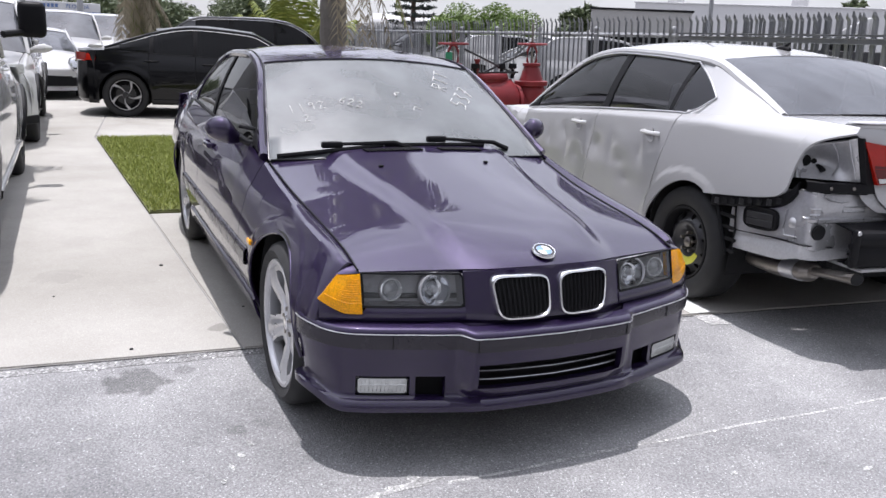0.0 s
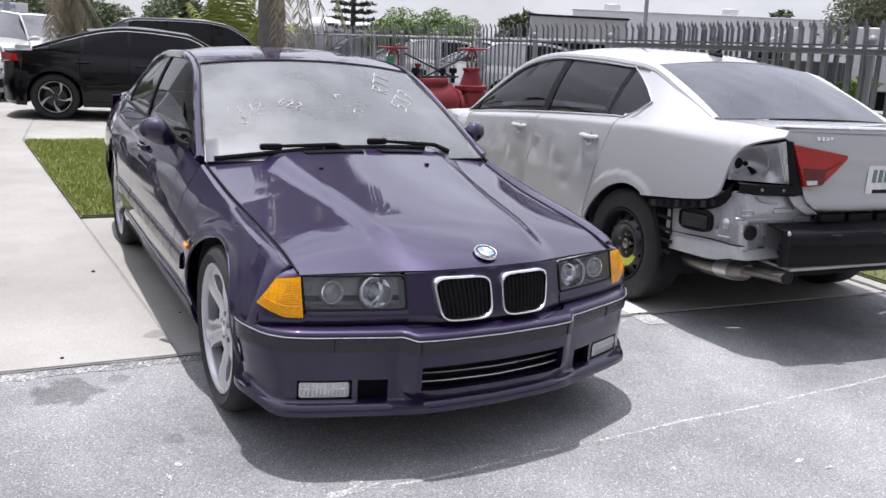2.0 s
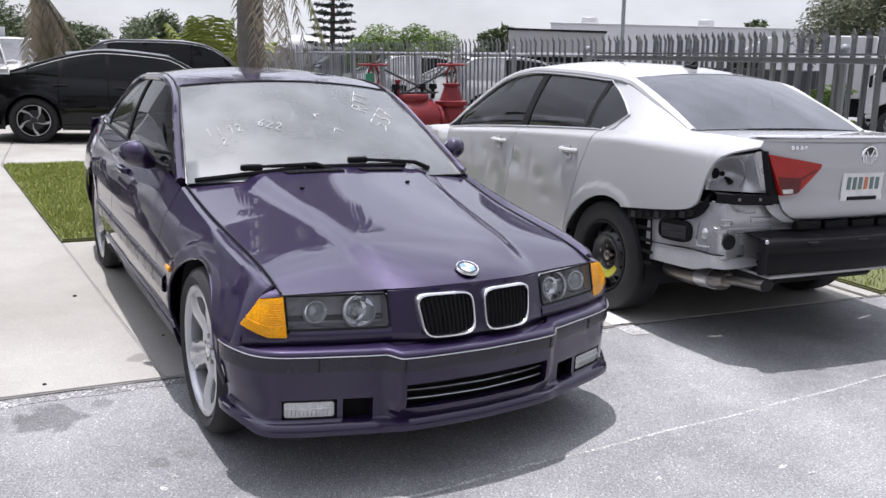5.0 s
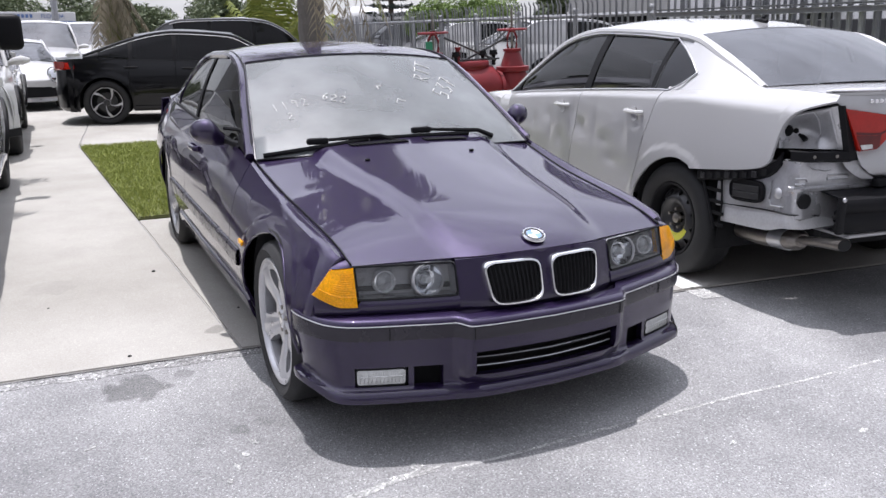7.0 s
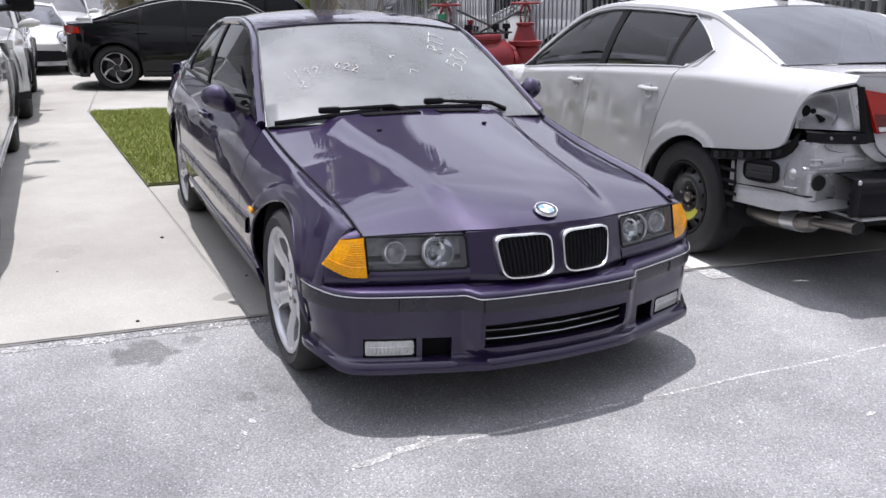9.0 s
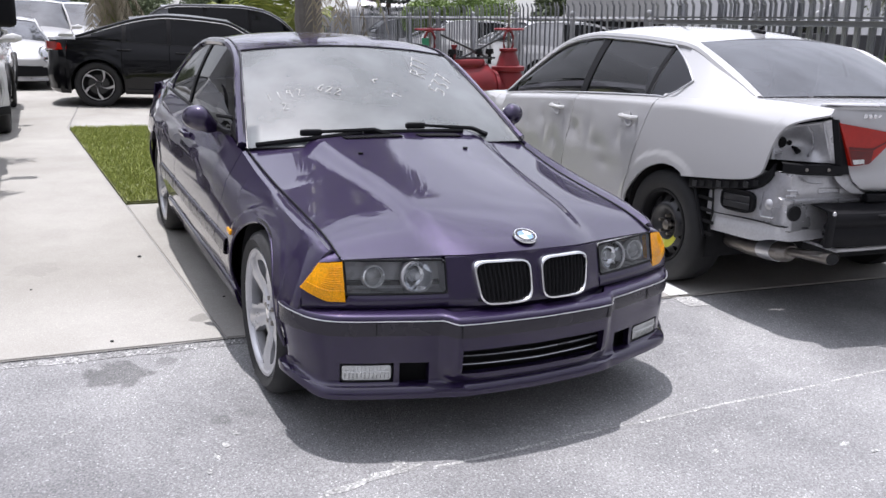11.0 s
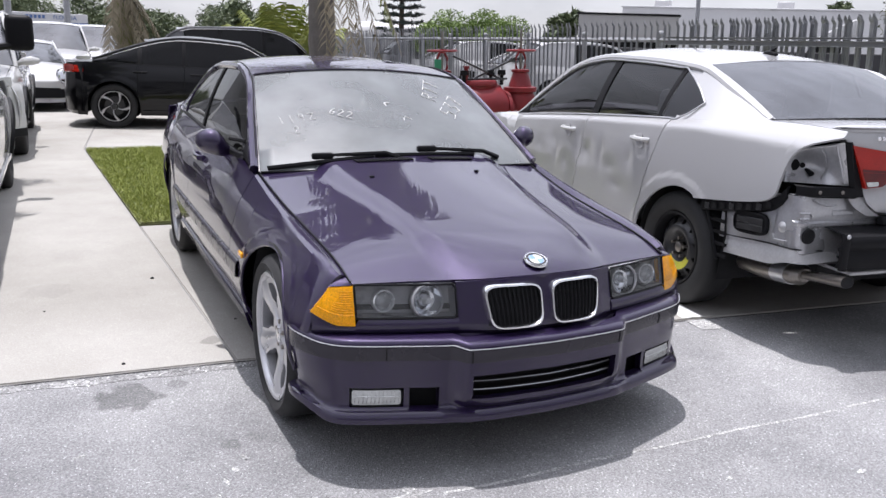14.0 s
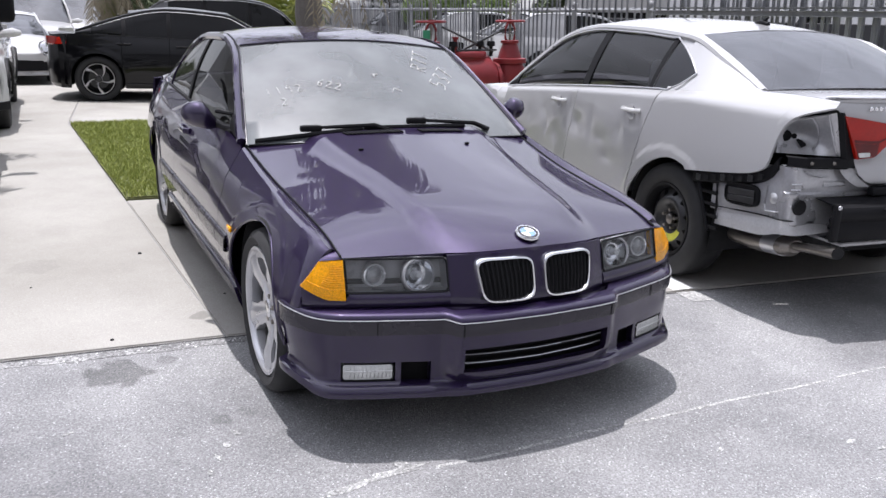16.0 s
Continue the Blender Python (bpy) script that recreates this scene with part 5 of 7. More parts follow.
def v_low(y):
    if y < V.wb + 0.146:
        return V.z_low(y)
    return ip([(2.95, 0.662), (3.25, 0.700), (3.46, 0.738), (3.520, 0.772), (3.540, 0.820), (3.548, 0.915), (3.575, 0.985), (3.63, 1.036), (3.70, 1.064), (3.78, 1.088)], y)


def v_top(y):
    return ip([(2.47, 1.352), (2.60, 1.290), (2.70, 1.230), (2.79, 1.172)], y)


def v_bot(y):
    return ip([(2.47, 1.060), (2.64, 1.074), (2.72, 1.110), (2.79, 1.168)], y)


for sx in (-1, 1):
    part("fender", V.side_panel(-0.60, 0.555, sx, over="hood", rows=12), SILVER, sedan)
    for nm, a, b, t1, ws, in (("front_door", 0.561, 1.60, 0.10, 0), ("rear_door", 1.606, 2.420, 0.20, 1)):
        door = part(nm, V.side_panel(a, b, sx, top0=0.10 if ws else 0.0, top1=t1, rows=44, d=0.015), SILVER, sedan, "dented silver door")
        yh = b + t1 - 0.14
        zh = 0.925 - 0.03 * (1 - ws)
        part("door_handle", tube([(sx * (V.side(y, zh) + o), y, zh) for y, o in ((yh - 0.17, 0.0), (yh - 0.15, 0.028), (yh - 0.08, 0.034), (yh - 0.02, 0.028), (yh, 0.0))], 0.015, 8, flat=0.9), WHITE_PAINT, door, "pale door handle")
        part("handle_cup", lathe([(0.0001, 0.0), (0.03, 0.002), (0.045, 0.008)], 20, "x"), BARE, door).matrix_local = Matrix.Translation((sx * (V.side(yh - 0.08, zh - 0.01) + 0.002), yh - 0.08, zh - 0.012))
    part("rear_quarter", V.side_panel(2.426, 3.775, sx, low=v_low, top0=0.20, rows=22, d=0.012), SILVER, sedan, "silver rear wing cut open at the lamp")
    P = []
    for y in span(2.62, 3.775, 16):
        h = ip(V.zsh, y)
        k = step(3.12, 3.34, y)
        xs, xg = V.side(y, h), (V.rail(y)[0] + 0.010) * (1 - k) + (ip(V.deck_x, y) + 0.003) * k
        zg = V.rail(y)[1] * (1 - k) + V.top(y, xg, True) * k
        P.append([Vector((sx * (xs + (xg - xs) * t), y, h + (zg - h) * t + 0.008 * math.sin(math.pi * t))) for t in span(0, 1, 8)])
    part("rear_shoulder", sheet(P), SILVER, sedan)
    part("front_window", V.pane(0.62, 1.66, sx, up=0.040), GLASS_TINT, sedan, "tinted front door window")
    part("rear_window_pane", V.pane(1.73, 2.440, sx, up=0.040), GLASS_TINT, sedan, "tinted rear door window")
    part("quarter_window", V.pane(2.475, 2.79, sx, z_top=v_top, z_low=v_bot, inn=0.004), GLASS_TINT, sedan, "small dark quarter window")
    part("door_pillar", V.pillar(1.655, 1.735, sx, 0.003, 2), BLACK, sedan)
    part("window_divider", V.pillar(2.436, 2.478, sx, 0.003, 2), BLACK, sedan)
    part("rear_pillar", V.pillar(2.470, 3.22, sx, -0.010, 14), SILVER, sedan)
    part("mirror_sail", V.pillar(0.47, 0.63, sx, 0.001, 3), BLACK, sedan)
    part("roof_rail", V.rail_bar(0.415, 3.22, sx, 0.026, dx=0.002, dz=-0.016), SILVER, sedan)
    trim = [(sx * (V.rail(y)[0] + 0.018 + (V.side(y, ip(V.zsh, y)) - V.rail(y)[0]) * max(0, min(1, (V.rail(y)[1] - z) / (V.rail(y)[1] - ip(V.zsh, y))))), y, z) for y, z in
            [(y, V.rail(y)[1] - 0.032) for y in span(0.55, 2.40, 24)] + [(2.47, 1.360), (2.60, 1.298), (2.70, 1.238), (2.80, 1.172), (2.73, 1.106), (2.65, 1.068)] + [(y, ip(V.zsh, y) + 0.004) for y in span(2.58, 0.5, 20)]]
    part("window_trim", tube(trim, 0.0055, 6), ALLOY, sedan, "bright window surround")
    for sy in (0.0, V.wb):
        wheel(sedan, sx * 0.885, sy, V.R, 0.212, 0.215, "steel", sx)
    if sx < 0:
        part("wing_mirror", tube([(sx * 0.86, 0.62, 1.00), (sx * 0.93, 0.58, 1.03), (sx * 1.0, 0.59, 1.035), (sx * 1.05, 0.63, 1.03)], [0.02, 0.07, 0.075, 0.03], 12, flat=0.85), SILVER, sedan)
part("hood", V.hood(0.05, lambda v: 0.47 - 0.10 * (1 - v * v), 14), SILVER, sedan)
part("windscreen", V.screen((0.77, 0.47, 0.935), (0.64, 1.14, 1.345), -0.16, -0.08, 0.02, 0.06), GLASS_TINT, sedan)
part("roof", V.roof(1.13, 2.60, -0.08, 0.07), SILVER, sedan)
part("rear_screen", V.screen((0.640, 3.230, 1.120), (0.600, 2.600, 1.384), 0.075, 0.065, 0.020, 0.040, sag=0.03), GLASS_REAR, sedan, "dark rear screen with sky reflection painted as a pale film")
for sx in (-1, 1):
    part("screen_side", sheet([[Vector((sx * (0.643 - 0.040 * u), 3.230 - 0.63 * u, 1.121 + 0.264 * u + 0.06 * u * (1 - u))), Vector((sx * V.rail(3.22 - 0.62 * u)[0], 3.22 - 0.62 * u, V.rail(3.22 - 0.62 * u)[1] + 0.004))] for u in span(0, 1, 14)]), SILVER, sedan)
part("boot_lid_top", V.deck(lambda v: 3.235 + 0.085 * (1 - v * v), 0.0), SILVER, sedan)
aerial = part("aerial_base", tube([(0, 2.33, 1.460), (0, 2.36, 1.465), (0, 2.41, 1.466), (0, 2.45, 1.458)], [0.008, 0.018, 0.022, 0.014], 12, flat=0.8), BLACK, sedan, "black roof aerial")
part("aerial_fin", tube([(0, 2.39, 1.468), (0, 2.42, 1.484), (0, 2.44, 1.496), (0, 2.448, 1.500)], [0.016, 0.013, 0.009, 0.005], 10, flat=0.7), BLACK, aerial)

# boot lid's rear face, spoiler, lamps, badge, plate
ZR = [(0.715, -0.030, 0.400), (0.722, -0.008, 0.430), (0.735, 0.002, 0.470), (0.77, 0.004, 0.515), (0.80, 0.000, 0.528), (0.83, -0.016, 0.533), (0.88, -0.018, 0.548), (0.945, -0.014, 0.580), (0.972, 0.004, 0.596), (1.0, 0.008, 0.610), (1.06, 0.000, 0.645), (1.095, -0.008, 0.680), (1.122, -0.022, 0.700)]
lid = part("boot_lid", sheet([[Vector((v * w, V.plan(v * w, True) + o + 0.006, z)) for v in span(-1, 1, 26)] for z, o, w in ZR], inward=lambda c: Vector((c.x * 0.8, c.y - 0.4, c.z))), SILVER, sedan, "silver boot lid with lip spoiler")
part("spoiler", tube([(x, V.plan(x, True) - 0.012, 1.128 + 0.006 * (1 - (x / 0.7) ** 2)) for x in span(-0.70, 0.70, 20)], [0.004] + [0.020] * 19 + [0.004], 8, flat=0.5), BARE, lid, "grey lip spoiler")
for sx in (1, -1):
    def lens_pt(f, q, out):
        g = max(0, (f - 0.6) / 0.4)
        xt, zt = 0.632 - 0.30 * f, 1.046 - 0.044 * f
        xb, zb = 0.540 - 0.085 * min(f / 0.6, 1) - 0.12 * g, 0.842 + 0.012 * min(f / 0.6, 1) + 0.128 * g
        x = xb + (xt - xb) * q
        return Vector((sx * x, V.plan(x, True) + 0.014 + out, zb + (zt - zb) * q))
    tail = part("tail_light", sheet([[lens_pt(f, q, 0.006) for q in span(0, 1, 6)] for f in span(0, 1, 12)], fold=0.05, inward=lambda c: Vector((c.x, c.y - 1, c.z))), RED_LENS, lid, "red inner tail light")
    part("reverse_lens", sheet([[lens_pt(f, q, 0.009) for q in span(0.05, 0.15, 2)] for f in span(0.06, 0.40, 6)], fold=0.004), FOG_LENS, tail)
    part("lens_band", sheet([[lens_pt(f, q, 0.0085) for q in (0.40, 0.46)] for f in span(0.04, 0.90, 6)], fold=0.003), DARK_RED, tail)
    part("lens_base", sheet([[lens_pt(f, q, 0.0080) for q in span(0.02, 0.38, 2)] for f in span(0.03, 0.62, 6)], fold=0.003), DARK_RED, tail)
ring = part("boot_badge", lathe([(0.044, 0.0), (0.046, 0.007), (0.054, 0.008), (0.057, 0.0)], 36, "y", (0, 3.806, 1.040)), CHROME, lid, "round chrome badge ring")
part("badge_field", lathe([(0.0001, 0.002), (0.046, 0.001)], 32, "y", (0, 3.806, 1.040)), STEEL_BLACK, ring)
for pts in (((-0.026, 0.030), (-0.008, -0.004), (0, 0.012), (0.008, -0.004), (0.026, 0.030)), ((-0.036, 0.010), (-0.016, -0.034), (0, 0.002), (0.016, -0.034), (0.036, 0.010))):
    part("badge_stroke", tube([(x, 3.811, 1.040 + z) for x, z in pts], 0.004, 5), CHROME, ring)
for k in range(6):
    part("name_bar", block(0.500 - 0.030 * k, 0.522 - 0.030 * k, V.plan(0.5, True) + 0.012, V.plan(0.5, True) + 0.017, 1.070, 1.090, 0.002), CHROME, lid)
plate = part("number_plate", block(-0.152, 0.152, 3.790, 3.796, 0.812, 0.966, 0.003), WHITE_MARK, lid, "white number plate with plain bars")
for k in range(6):
    x = 0.105 - 0.042 * k
    part("plate_bar", block(x - 0.013, x + 0.013, 3.7965, 3.7985, 0.866, 0.930, 0.002), PLATE_INK if k != 3 else PLATE_ORANGE, plate)
part("plate_frame", block(-0.156, 0.156, 3.795, 3.800, 0.806, 0.836, 0.002), WHITE_MARK, plate)
part("frame_bar", block(-0.11, 0.11, 3.8005, 3.802, 0.811, 0.830, 0.002), BLACK, plate)

# lamp cavity and bare rear structure
def rounded_flap(sx, w, h):
    """A thin plate with round ends that stands upright along y, with a raised rim."""
    bm = bmesh.new()
    loops = []
    for k, x in ((1.0, -0.010), (1.0, 0.010), (0.96, 0.013), (0.84, 0.013), (0.82, 0.006)):
        loop = []
        for i in range(32):
            a = 2 * math.pi * i / 32
            c, s = math.cos(a), math.sin(a)
            loop.append(bm.verts.new((sx * x, (w - h * (1 - k)) * abs(c) ** 0.5 * (1 if c > 0 else -1), h * k * abs(s) ** 0.6 * (1 if s > 0 else -1))))
        loops.append(loop)
    for a, b in zip(loops, loops[1:]):
        for i in range(32):
            bm.faces.new((a[i], a[(i + 1) % 32], b[(i + 1) % 32], b[i]))
    bm.faces.new(loops[-1])
    bm.faces.new(loops[0])
    bmesh.ops.recalc_face_normals(bm, faces=bm.faces[:])
    return bm


for sx in (1, -1):
    def cave(f, q, out=0.0):
        dish = 0.085 * math.sin(math.pi * min(f * 1.15, 1)) * math.sin(math.pi * q) - out
        x = 0.838 + (0.580 + 0.085 * q - 0.838) * f
        return Vector((sx * (x - dish * 0.7), 3.506 + 0.222 * f - dish * 0.7, 0.842 + 0.006 * f + (0.150 + 0.062 * f) * q))

    cav = part("lamp_cavity", sheet([[cave(f, q) for q in span(0, 1, 10)] for f in span(0, 1, 14)], fold=0.0), BARE, sedan, "bare silver lamp recess")
    part("cavity_lip", tube([cave(0.10, 0.0, 0.004), cave(0.10, 0.5, 0.004), cave(0.14, 0.86, 0.004), cave(0.40, 0.96, 0.004), cave(0.98, 0.97, 0.004)], 0.006, 6), BARE, cav)
    for f, q, r in ((0.21, 0.50, 0.024), (0.34, 0.46, 0.008)):
        h = part("wiring_hole", lathe([(0.0001, 0.001), (r, 0.001), (r + 0.004, 0.003), (r + 0.006, -0.004)], 20, "y"), DARK, cav)
        h.matrix_local = Matrix.Translation(cave(f, q, 0.006)) @ pose(0, 0, 0, 0, 0, sx * -38)
    part("lamp_socket", tube([cave(0.38, 0.36, 0.004), cave(0.43, 0.30, 0.012), cave(0.47, 0.22, 0.016)], [0.006, 0.012, 0.015], 8), BLACK, cav)
    part("cavity_rib", tube([cave(0.62, 0.95, 0.004), cave(0.68, 0.72, 0.004), cave(0.68, 0.38, 0.004), cave(0.60, 0.12, 0.004)], 0.005, 6), BARE, cav)
    part("cavity_rib", tube([cave(0.86, 0.97, 0.004), cave(0.88, 0.5, 0.004), cave(0.90, 0.06, 0.004)], 0.005, 6), BARE, cav)
    part("lamp_seal", sheet([[Vector((sx * (0.588 + 0.083 * q), 3.728 + 0.0 * q, 0.80 + 0.262 * q)), Vector((sx * (0.572 + 0.080 * q), 3.748, 0.80 + 0.262 * q)), Vector((sx * (0.528 + 0.105 * q), 3.752 - 0.016 * q, 0.80 + 0.262 * q))] for q in span(0, 1, 6)], fold=0.006), BLACK, cav)
    part("corner_flange", sheet([[Vector((sx * (0.588 - 0.10 * q * q), 3.715 + 0.03 * q, 0.80 - 0.095 * q)), Vector((sx * (0.520 - 0.10 * q * q), 3.742 + 0.02 * q, 0.80 - 0.095 * q))] for q in span(0, 1, 6)], fold=0.006), DUSTY, cav)
    back = [(0.0, 3.655), (0.2, 3.708), (1.0, 3.742)]
    part("tail_bracket", sheet([[Vector((sx * (0.858 + (0.572 - 0.858) * f), ip(back, f) + o, 0.850 - d - 0.006 * f)) for d, o in ((0.0, -0.012), (0.005, 0.006), (0.024, 0.010), (0.046, 0.006), (0.052, -0.012))] for f in span(0, 1, 12)], fold=0.01), BLACK, cav, "black plastic lamp bracket")
    for f in (0.30, 0.72):
        part("bracket_screw", lathe([(0.0001, 0.006), (0.007, 0.005), (0.009, 0.0)], 12, "y", (sx * (0.858 - 0.286 * f), ip(back, f) + 0.012, 0.822)), STEEL, cav)
    # side inner panel behind the wheel
    ins = part("inner_side_panel", sheet([[Vector((sx * (0.856 - 0.010 * step(3.3, 3.66, y) - 0.030 * step(3.655, 3.695, y) - 0.012 * step(0.60, 0.70, z) * step(0.80, 0.72, z)), y, z + 0.08 * (y - 3.2))) for z in span(0.488, 0.760, 10)] for y in span(3.16, 3.69, 20)]), BARE, sedan, "bare silver inner side panel")
    vent = part("cabin_vent", rounded_flap(sx, 0.122, 0.058), BLACK, ins, "black air vent flap")
    vent.matrix_local = Matrix.Translation((sx * 0.862, 3.395, 0.608)) @ pose(0, 0, 0, 4)
    for z in (-0.040, -0.004):
        part("vent_slat", block(sx * 0.008, sx * 0.013, -0.096, 0.096, z, z + 0.034, 0.003), STEEL_BLACK, vent)
    part("stamped_rib", tube([(sx * 0.852, 3.555, 0.690), (sx * 0.852, 3.548, 0.590), (sx * 0.851, 3.560, 0.560), (sx * 0.848, 3.64, 0.568)], 0.005, 6), BARE, ins)
    part("panel_nut", lathe([(0.0001, 0.01), (0.018, 0.008), (0.028, 0.0)], 16, "x", (sx * 0.850, 3.600, 0.630)), BARE, ins)
    # clip strip under the wing
    clip = part("bumper_bracket", sheet([[Vector((sx * (V.side(y, 0.74) - 0.014 + o), y, ip([(3.03, 0.664), (3.25, 0.700), (3.46, 0.738), (3.545, 0.773), (3.60, 0.835)], y) - d)) for d, o in ((0.0, -0.01), (0.008, 0.0), (0.052, 0.0), (0.060, -0.014))] for y in span(3.03, 3.60, 16)]), BLACK, sedan, "black plastic bumper bracket strip")
    for k in range(8):
        y = 3.06 + 0.062 * k
        z = ip([(3.03, 0.664), (3.25, 0.700), (3.46, 0.738), (3.545, 0.773)], y)
        part("bracket_slot", block(sx * (V.side(y, 0.74) - 0.018), sx * (V.side(y, 0.74) - 0.008), y, y + 0.036, z - 0.046, z - 0.014, 0.003), DARK if k % 3 else STEEL_BLACK, clip)
    guard = part("arch_bracket", tube([(sx * 0.870, 3.180, 0.36), (sx * 0.872, 3.120, 0.50), (sx * 0.874, 3.040, 0.655)], 0.010, 6), BLACK, sedan, "black slotted arch bracket")
    for k in range(5):
        z = 0.375 + 0.062 * k
        part("bracket_rung", block(sx * 0.858, sx * 0.874, 3.178 - 0.47 * (z - 0.36), 3.245 - 0.16 * (z - 0.36), z, z + 0.018, 0.003), BLACK, guard)
    part("bracket_edge", tube([(sx * 0.866, 3.205, 0.36), (sx * 0.868, 3.222, 0.50), (sx * 0.870, 3.205, 0.655)], 0.007, 6), BLACK, guard)
    # lower flap and corner of the rear panel
    edge = [(0.848, y) for y in span(3.20, 3.66, 12)] + [(0.840, 3.680), (0.815, 3.692)] + [(x, 3.694) for x in span(0.78, 0.60, 5)]
    P = []
    for k, (x, y) in enumerate(edge):
        f = k / (len(edge) - 1)
        zt, zb = ip([(0, 0.500), (0.6, 0.534), (1, 0.515)], f), ip([(0, 0.405), (0.45, 0.430), (0.62, 0.466), (0.78, 0.462), (1, 0.470)], f)
        P.append([Vector((sx * (x + 0.012 * q * (1 - step(0.6, 0.7, f)) - 0.010 * (q > 0.9)), y + 0.012 * q * step(0.6, 0.7, f), zt + (zb - zt) * q)) for q in (0, 0.12, 0.4, 0.7, 0.92, 1)])
    flap = part("lower_flap", sheet(P, fold=0.02), DUSTY, sedan, "dull grey lower flap")
    # Black tube that draws the shadow line over the flap's top edge.
    part("flap_shadow_line", tube([row[0] + Vector((sx * 0.006, 0.004, 0.004)) for row in P[:-2]], 0.004, 5), BLACK, flap)
rear_rows = [(0.485, -0.02), (0.492, 0.0), (0.51, 0.004), (0.518, 0.012), (0.55, 0.010), (0.60, 0.010), (0.645, 0.008), (0.654, 0.022), (0.668, 0.024), (0.676, 0.010), (0.70, 0.012), (0.74, 0.012), (0.775, 0.006), (0.795, 0.0), (0.80, -0.02)]
panel = part("rear_panel", sheet([[Vector((x, 3.690 - 0.05 * max(0, (abs(x) - 0.80) / 0.045) ** 2 + o + 0.006 * math.sin(26 * x + 30 * z) * math.sin(9 * z), z)) for x in span(-0.845, 0.845, 60)] for z, o in rear_rows], inward=lambda c: Vector((c.x, c.y - 1, c.z))), BARE, sedan, "bare silver rear panel with pressed ribs")
for sx in (1, -1):
    part("panel_hole", lathe([(0.0001, 0), (0.031, 0), (0.036, 0.003), (0.038, -0.008)], 24, "y", (sx * 0.786, 3.712, 0.604)), DARK, panel)
    part("pressed_rib", tube([(sx * 0.655, 3.702, 0.728), (sx * 0.655, 3.704, 0.704), (sx * 0.52, 3.704, 0.700), (sx * 0.52, 3.702, 0.722), (sx * 0.655, 3.702, 0.728)], 0.005, 6), BARE, panel)
    part("pressed_rib", tube([(sx * 0.84, 3.690, 0.715), (sx * 0.79, 3.704, 0.715), (sx * 0.775, 3.704, 0.70), (sx * 0.79, 3.704, 0.688), (sx * 0.84, 3.690, 0.688)], 0.006, 6), BARE, panel)
    part("pressed_rib", tube([(sx * 0.775, 3.700, 0.782), (sx * 0.74, 3.702, 0.762), (sx * 0.68, 3.702, 0.750), (sx * 0.64, 3.702, 0.752)], 0.006, 6), BARE, panel)
for k in range(5):
    x = 0.33 - 0.20 * k
    part("absorber_clip", block(x - 0.085, x + 0.085, 3.745, 3.785, 0.660 - 0.01 * (k % 2), 0.704, 0.006), BLACK, panel)
# impact beam
beam_rows = [(0.470, -0.05), (0.468, 0.0), (0.500, 0.018), (0.540, 0.020), (0.556, 0.008), (0.566, 0.008), (0.582, 0.022), (0.610, 0.024), (0.636, 0.010), (0.650, -0.06), (0.656, -0.10)]
beam = part("impact_beam", sheet([[Vector((x, 3.90 - 0.06 * (x / 0.73) ** 2 + o, z + 0.012 * math.cos(4 * x) * step(0.6, 0.68, z))) for x in span(-0.690, 0.690, 30)] for z, o in beam_rows], fold=0.05, inward=lambda c: Vector((c.x, c.y - 1, c.z))), BLACK, sedan, "black plastic-covered impact beam")
for sx in (1, -1):
    plate_end = part("beam_bracket", block(sx * 0.685, sx * 0.728, 3.850, 3.872, 0.468, 0.652, 0.008, seg=2), BLACK, beam)
    part("bracket_screw", lathe([(0.0001, 0.006), (0.010, 0.004), (0.012, 0.0)], 12, "y", (sx * 0.706, 3.872, 0.636)), ALLOY, plate_end)
for x in (0.40, 0.05, -0.35):
    part("beam_slot", block(x, x + 0.07, 3.905, 3.920, 0.618, 0.632, 0.004), DARK, beam)
part("under_tray", block(-0.60, 0.62, 3.60, 3.84, 0.432, 0.452, 0.006), DUSTY, sedan)
# exhaust
ex = part("silencer", tube([(0.66, 3.16, 0.350), (0.67, 3.20, 0.345), (0.69, 3.40, 0.352), (0.70, 3.61, 0.380), (0.70, 3.64, 0.384)], [0.04, 0.076, 0.078, 0.074, 0.045], 18, flat=0.72), STEEL, sedan, "stained steel silencer")
part("silencer_band", tube([(0.692, 3.47, 0.362), (0.6965, 3.57, 0.374)], 0.080, 18, flat=0.72), ALLOY, ex)
part("tail_pipe", tube([(0.70, 3.62, 0.385), (0.70, 3.74, 0.402), (0.70, 3.84, 0.414), (0.70, 3.90, 0.422)], [0.028, 0.032, 0.036, 0.042], 18, flat=0.75, caps=False), STEEL, ex)
part("pipe_mouth", tube([(0.70, 3.85, 0.4155), (0.70, 3.898, 0.4215)], [0.033, 0.040], 18, flat=0.72), DARK, ex)
insides(V, sedan, ((0.38, 1.55), (-0.38, 1.55), (0.40, 2.25), (-0.40, 2.25)))


# ---------- ground ----------
def poly_slab(pts, z0, z1, name, material, parent, bevel=0.006):
    bm = bmesh.new()
    a = [bm.verts.new((x, y, z1)) for x, y in pts]
    face = bm.faces.new(a)
    bm.normal_update()
    if face.normal.z < 0:
        face.normal_flip()
    made = bmesh.ops.extrude_face_region(bm, geom=[face])["geom"]
    for v in made:
        if isinstance(v, bmesh.types.BMVert):
            v.co.z = z0
    bmesh.ops.recalc_face_normals(bm, faces=bm.faces[:])
    top = [e for e in bm.edges if all(abs(v.co.z - z1) < 1e-5 for v in e.verts)]
    if bevel:
        bmesh.ops.bevel(bm, geom=top, offset=bevel, segments=2, affect="EDGES")
    return part(name, bm, material, parent)


gb = bmesh.new()
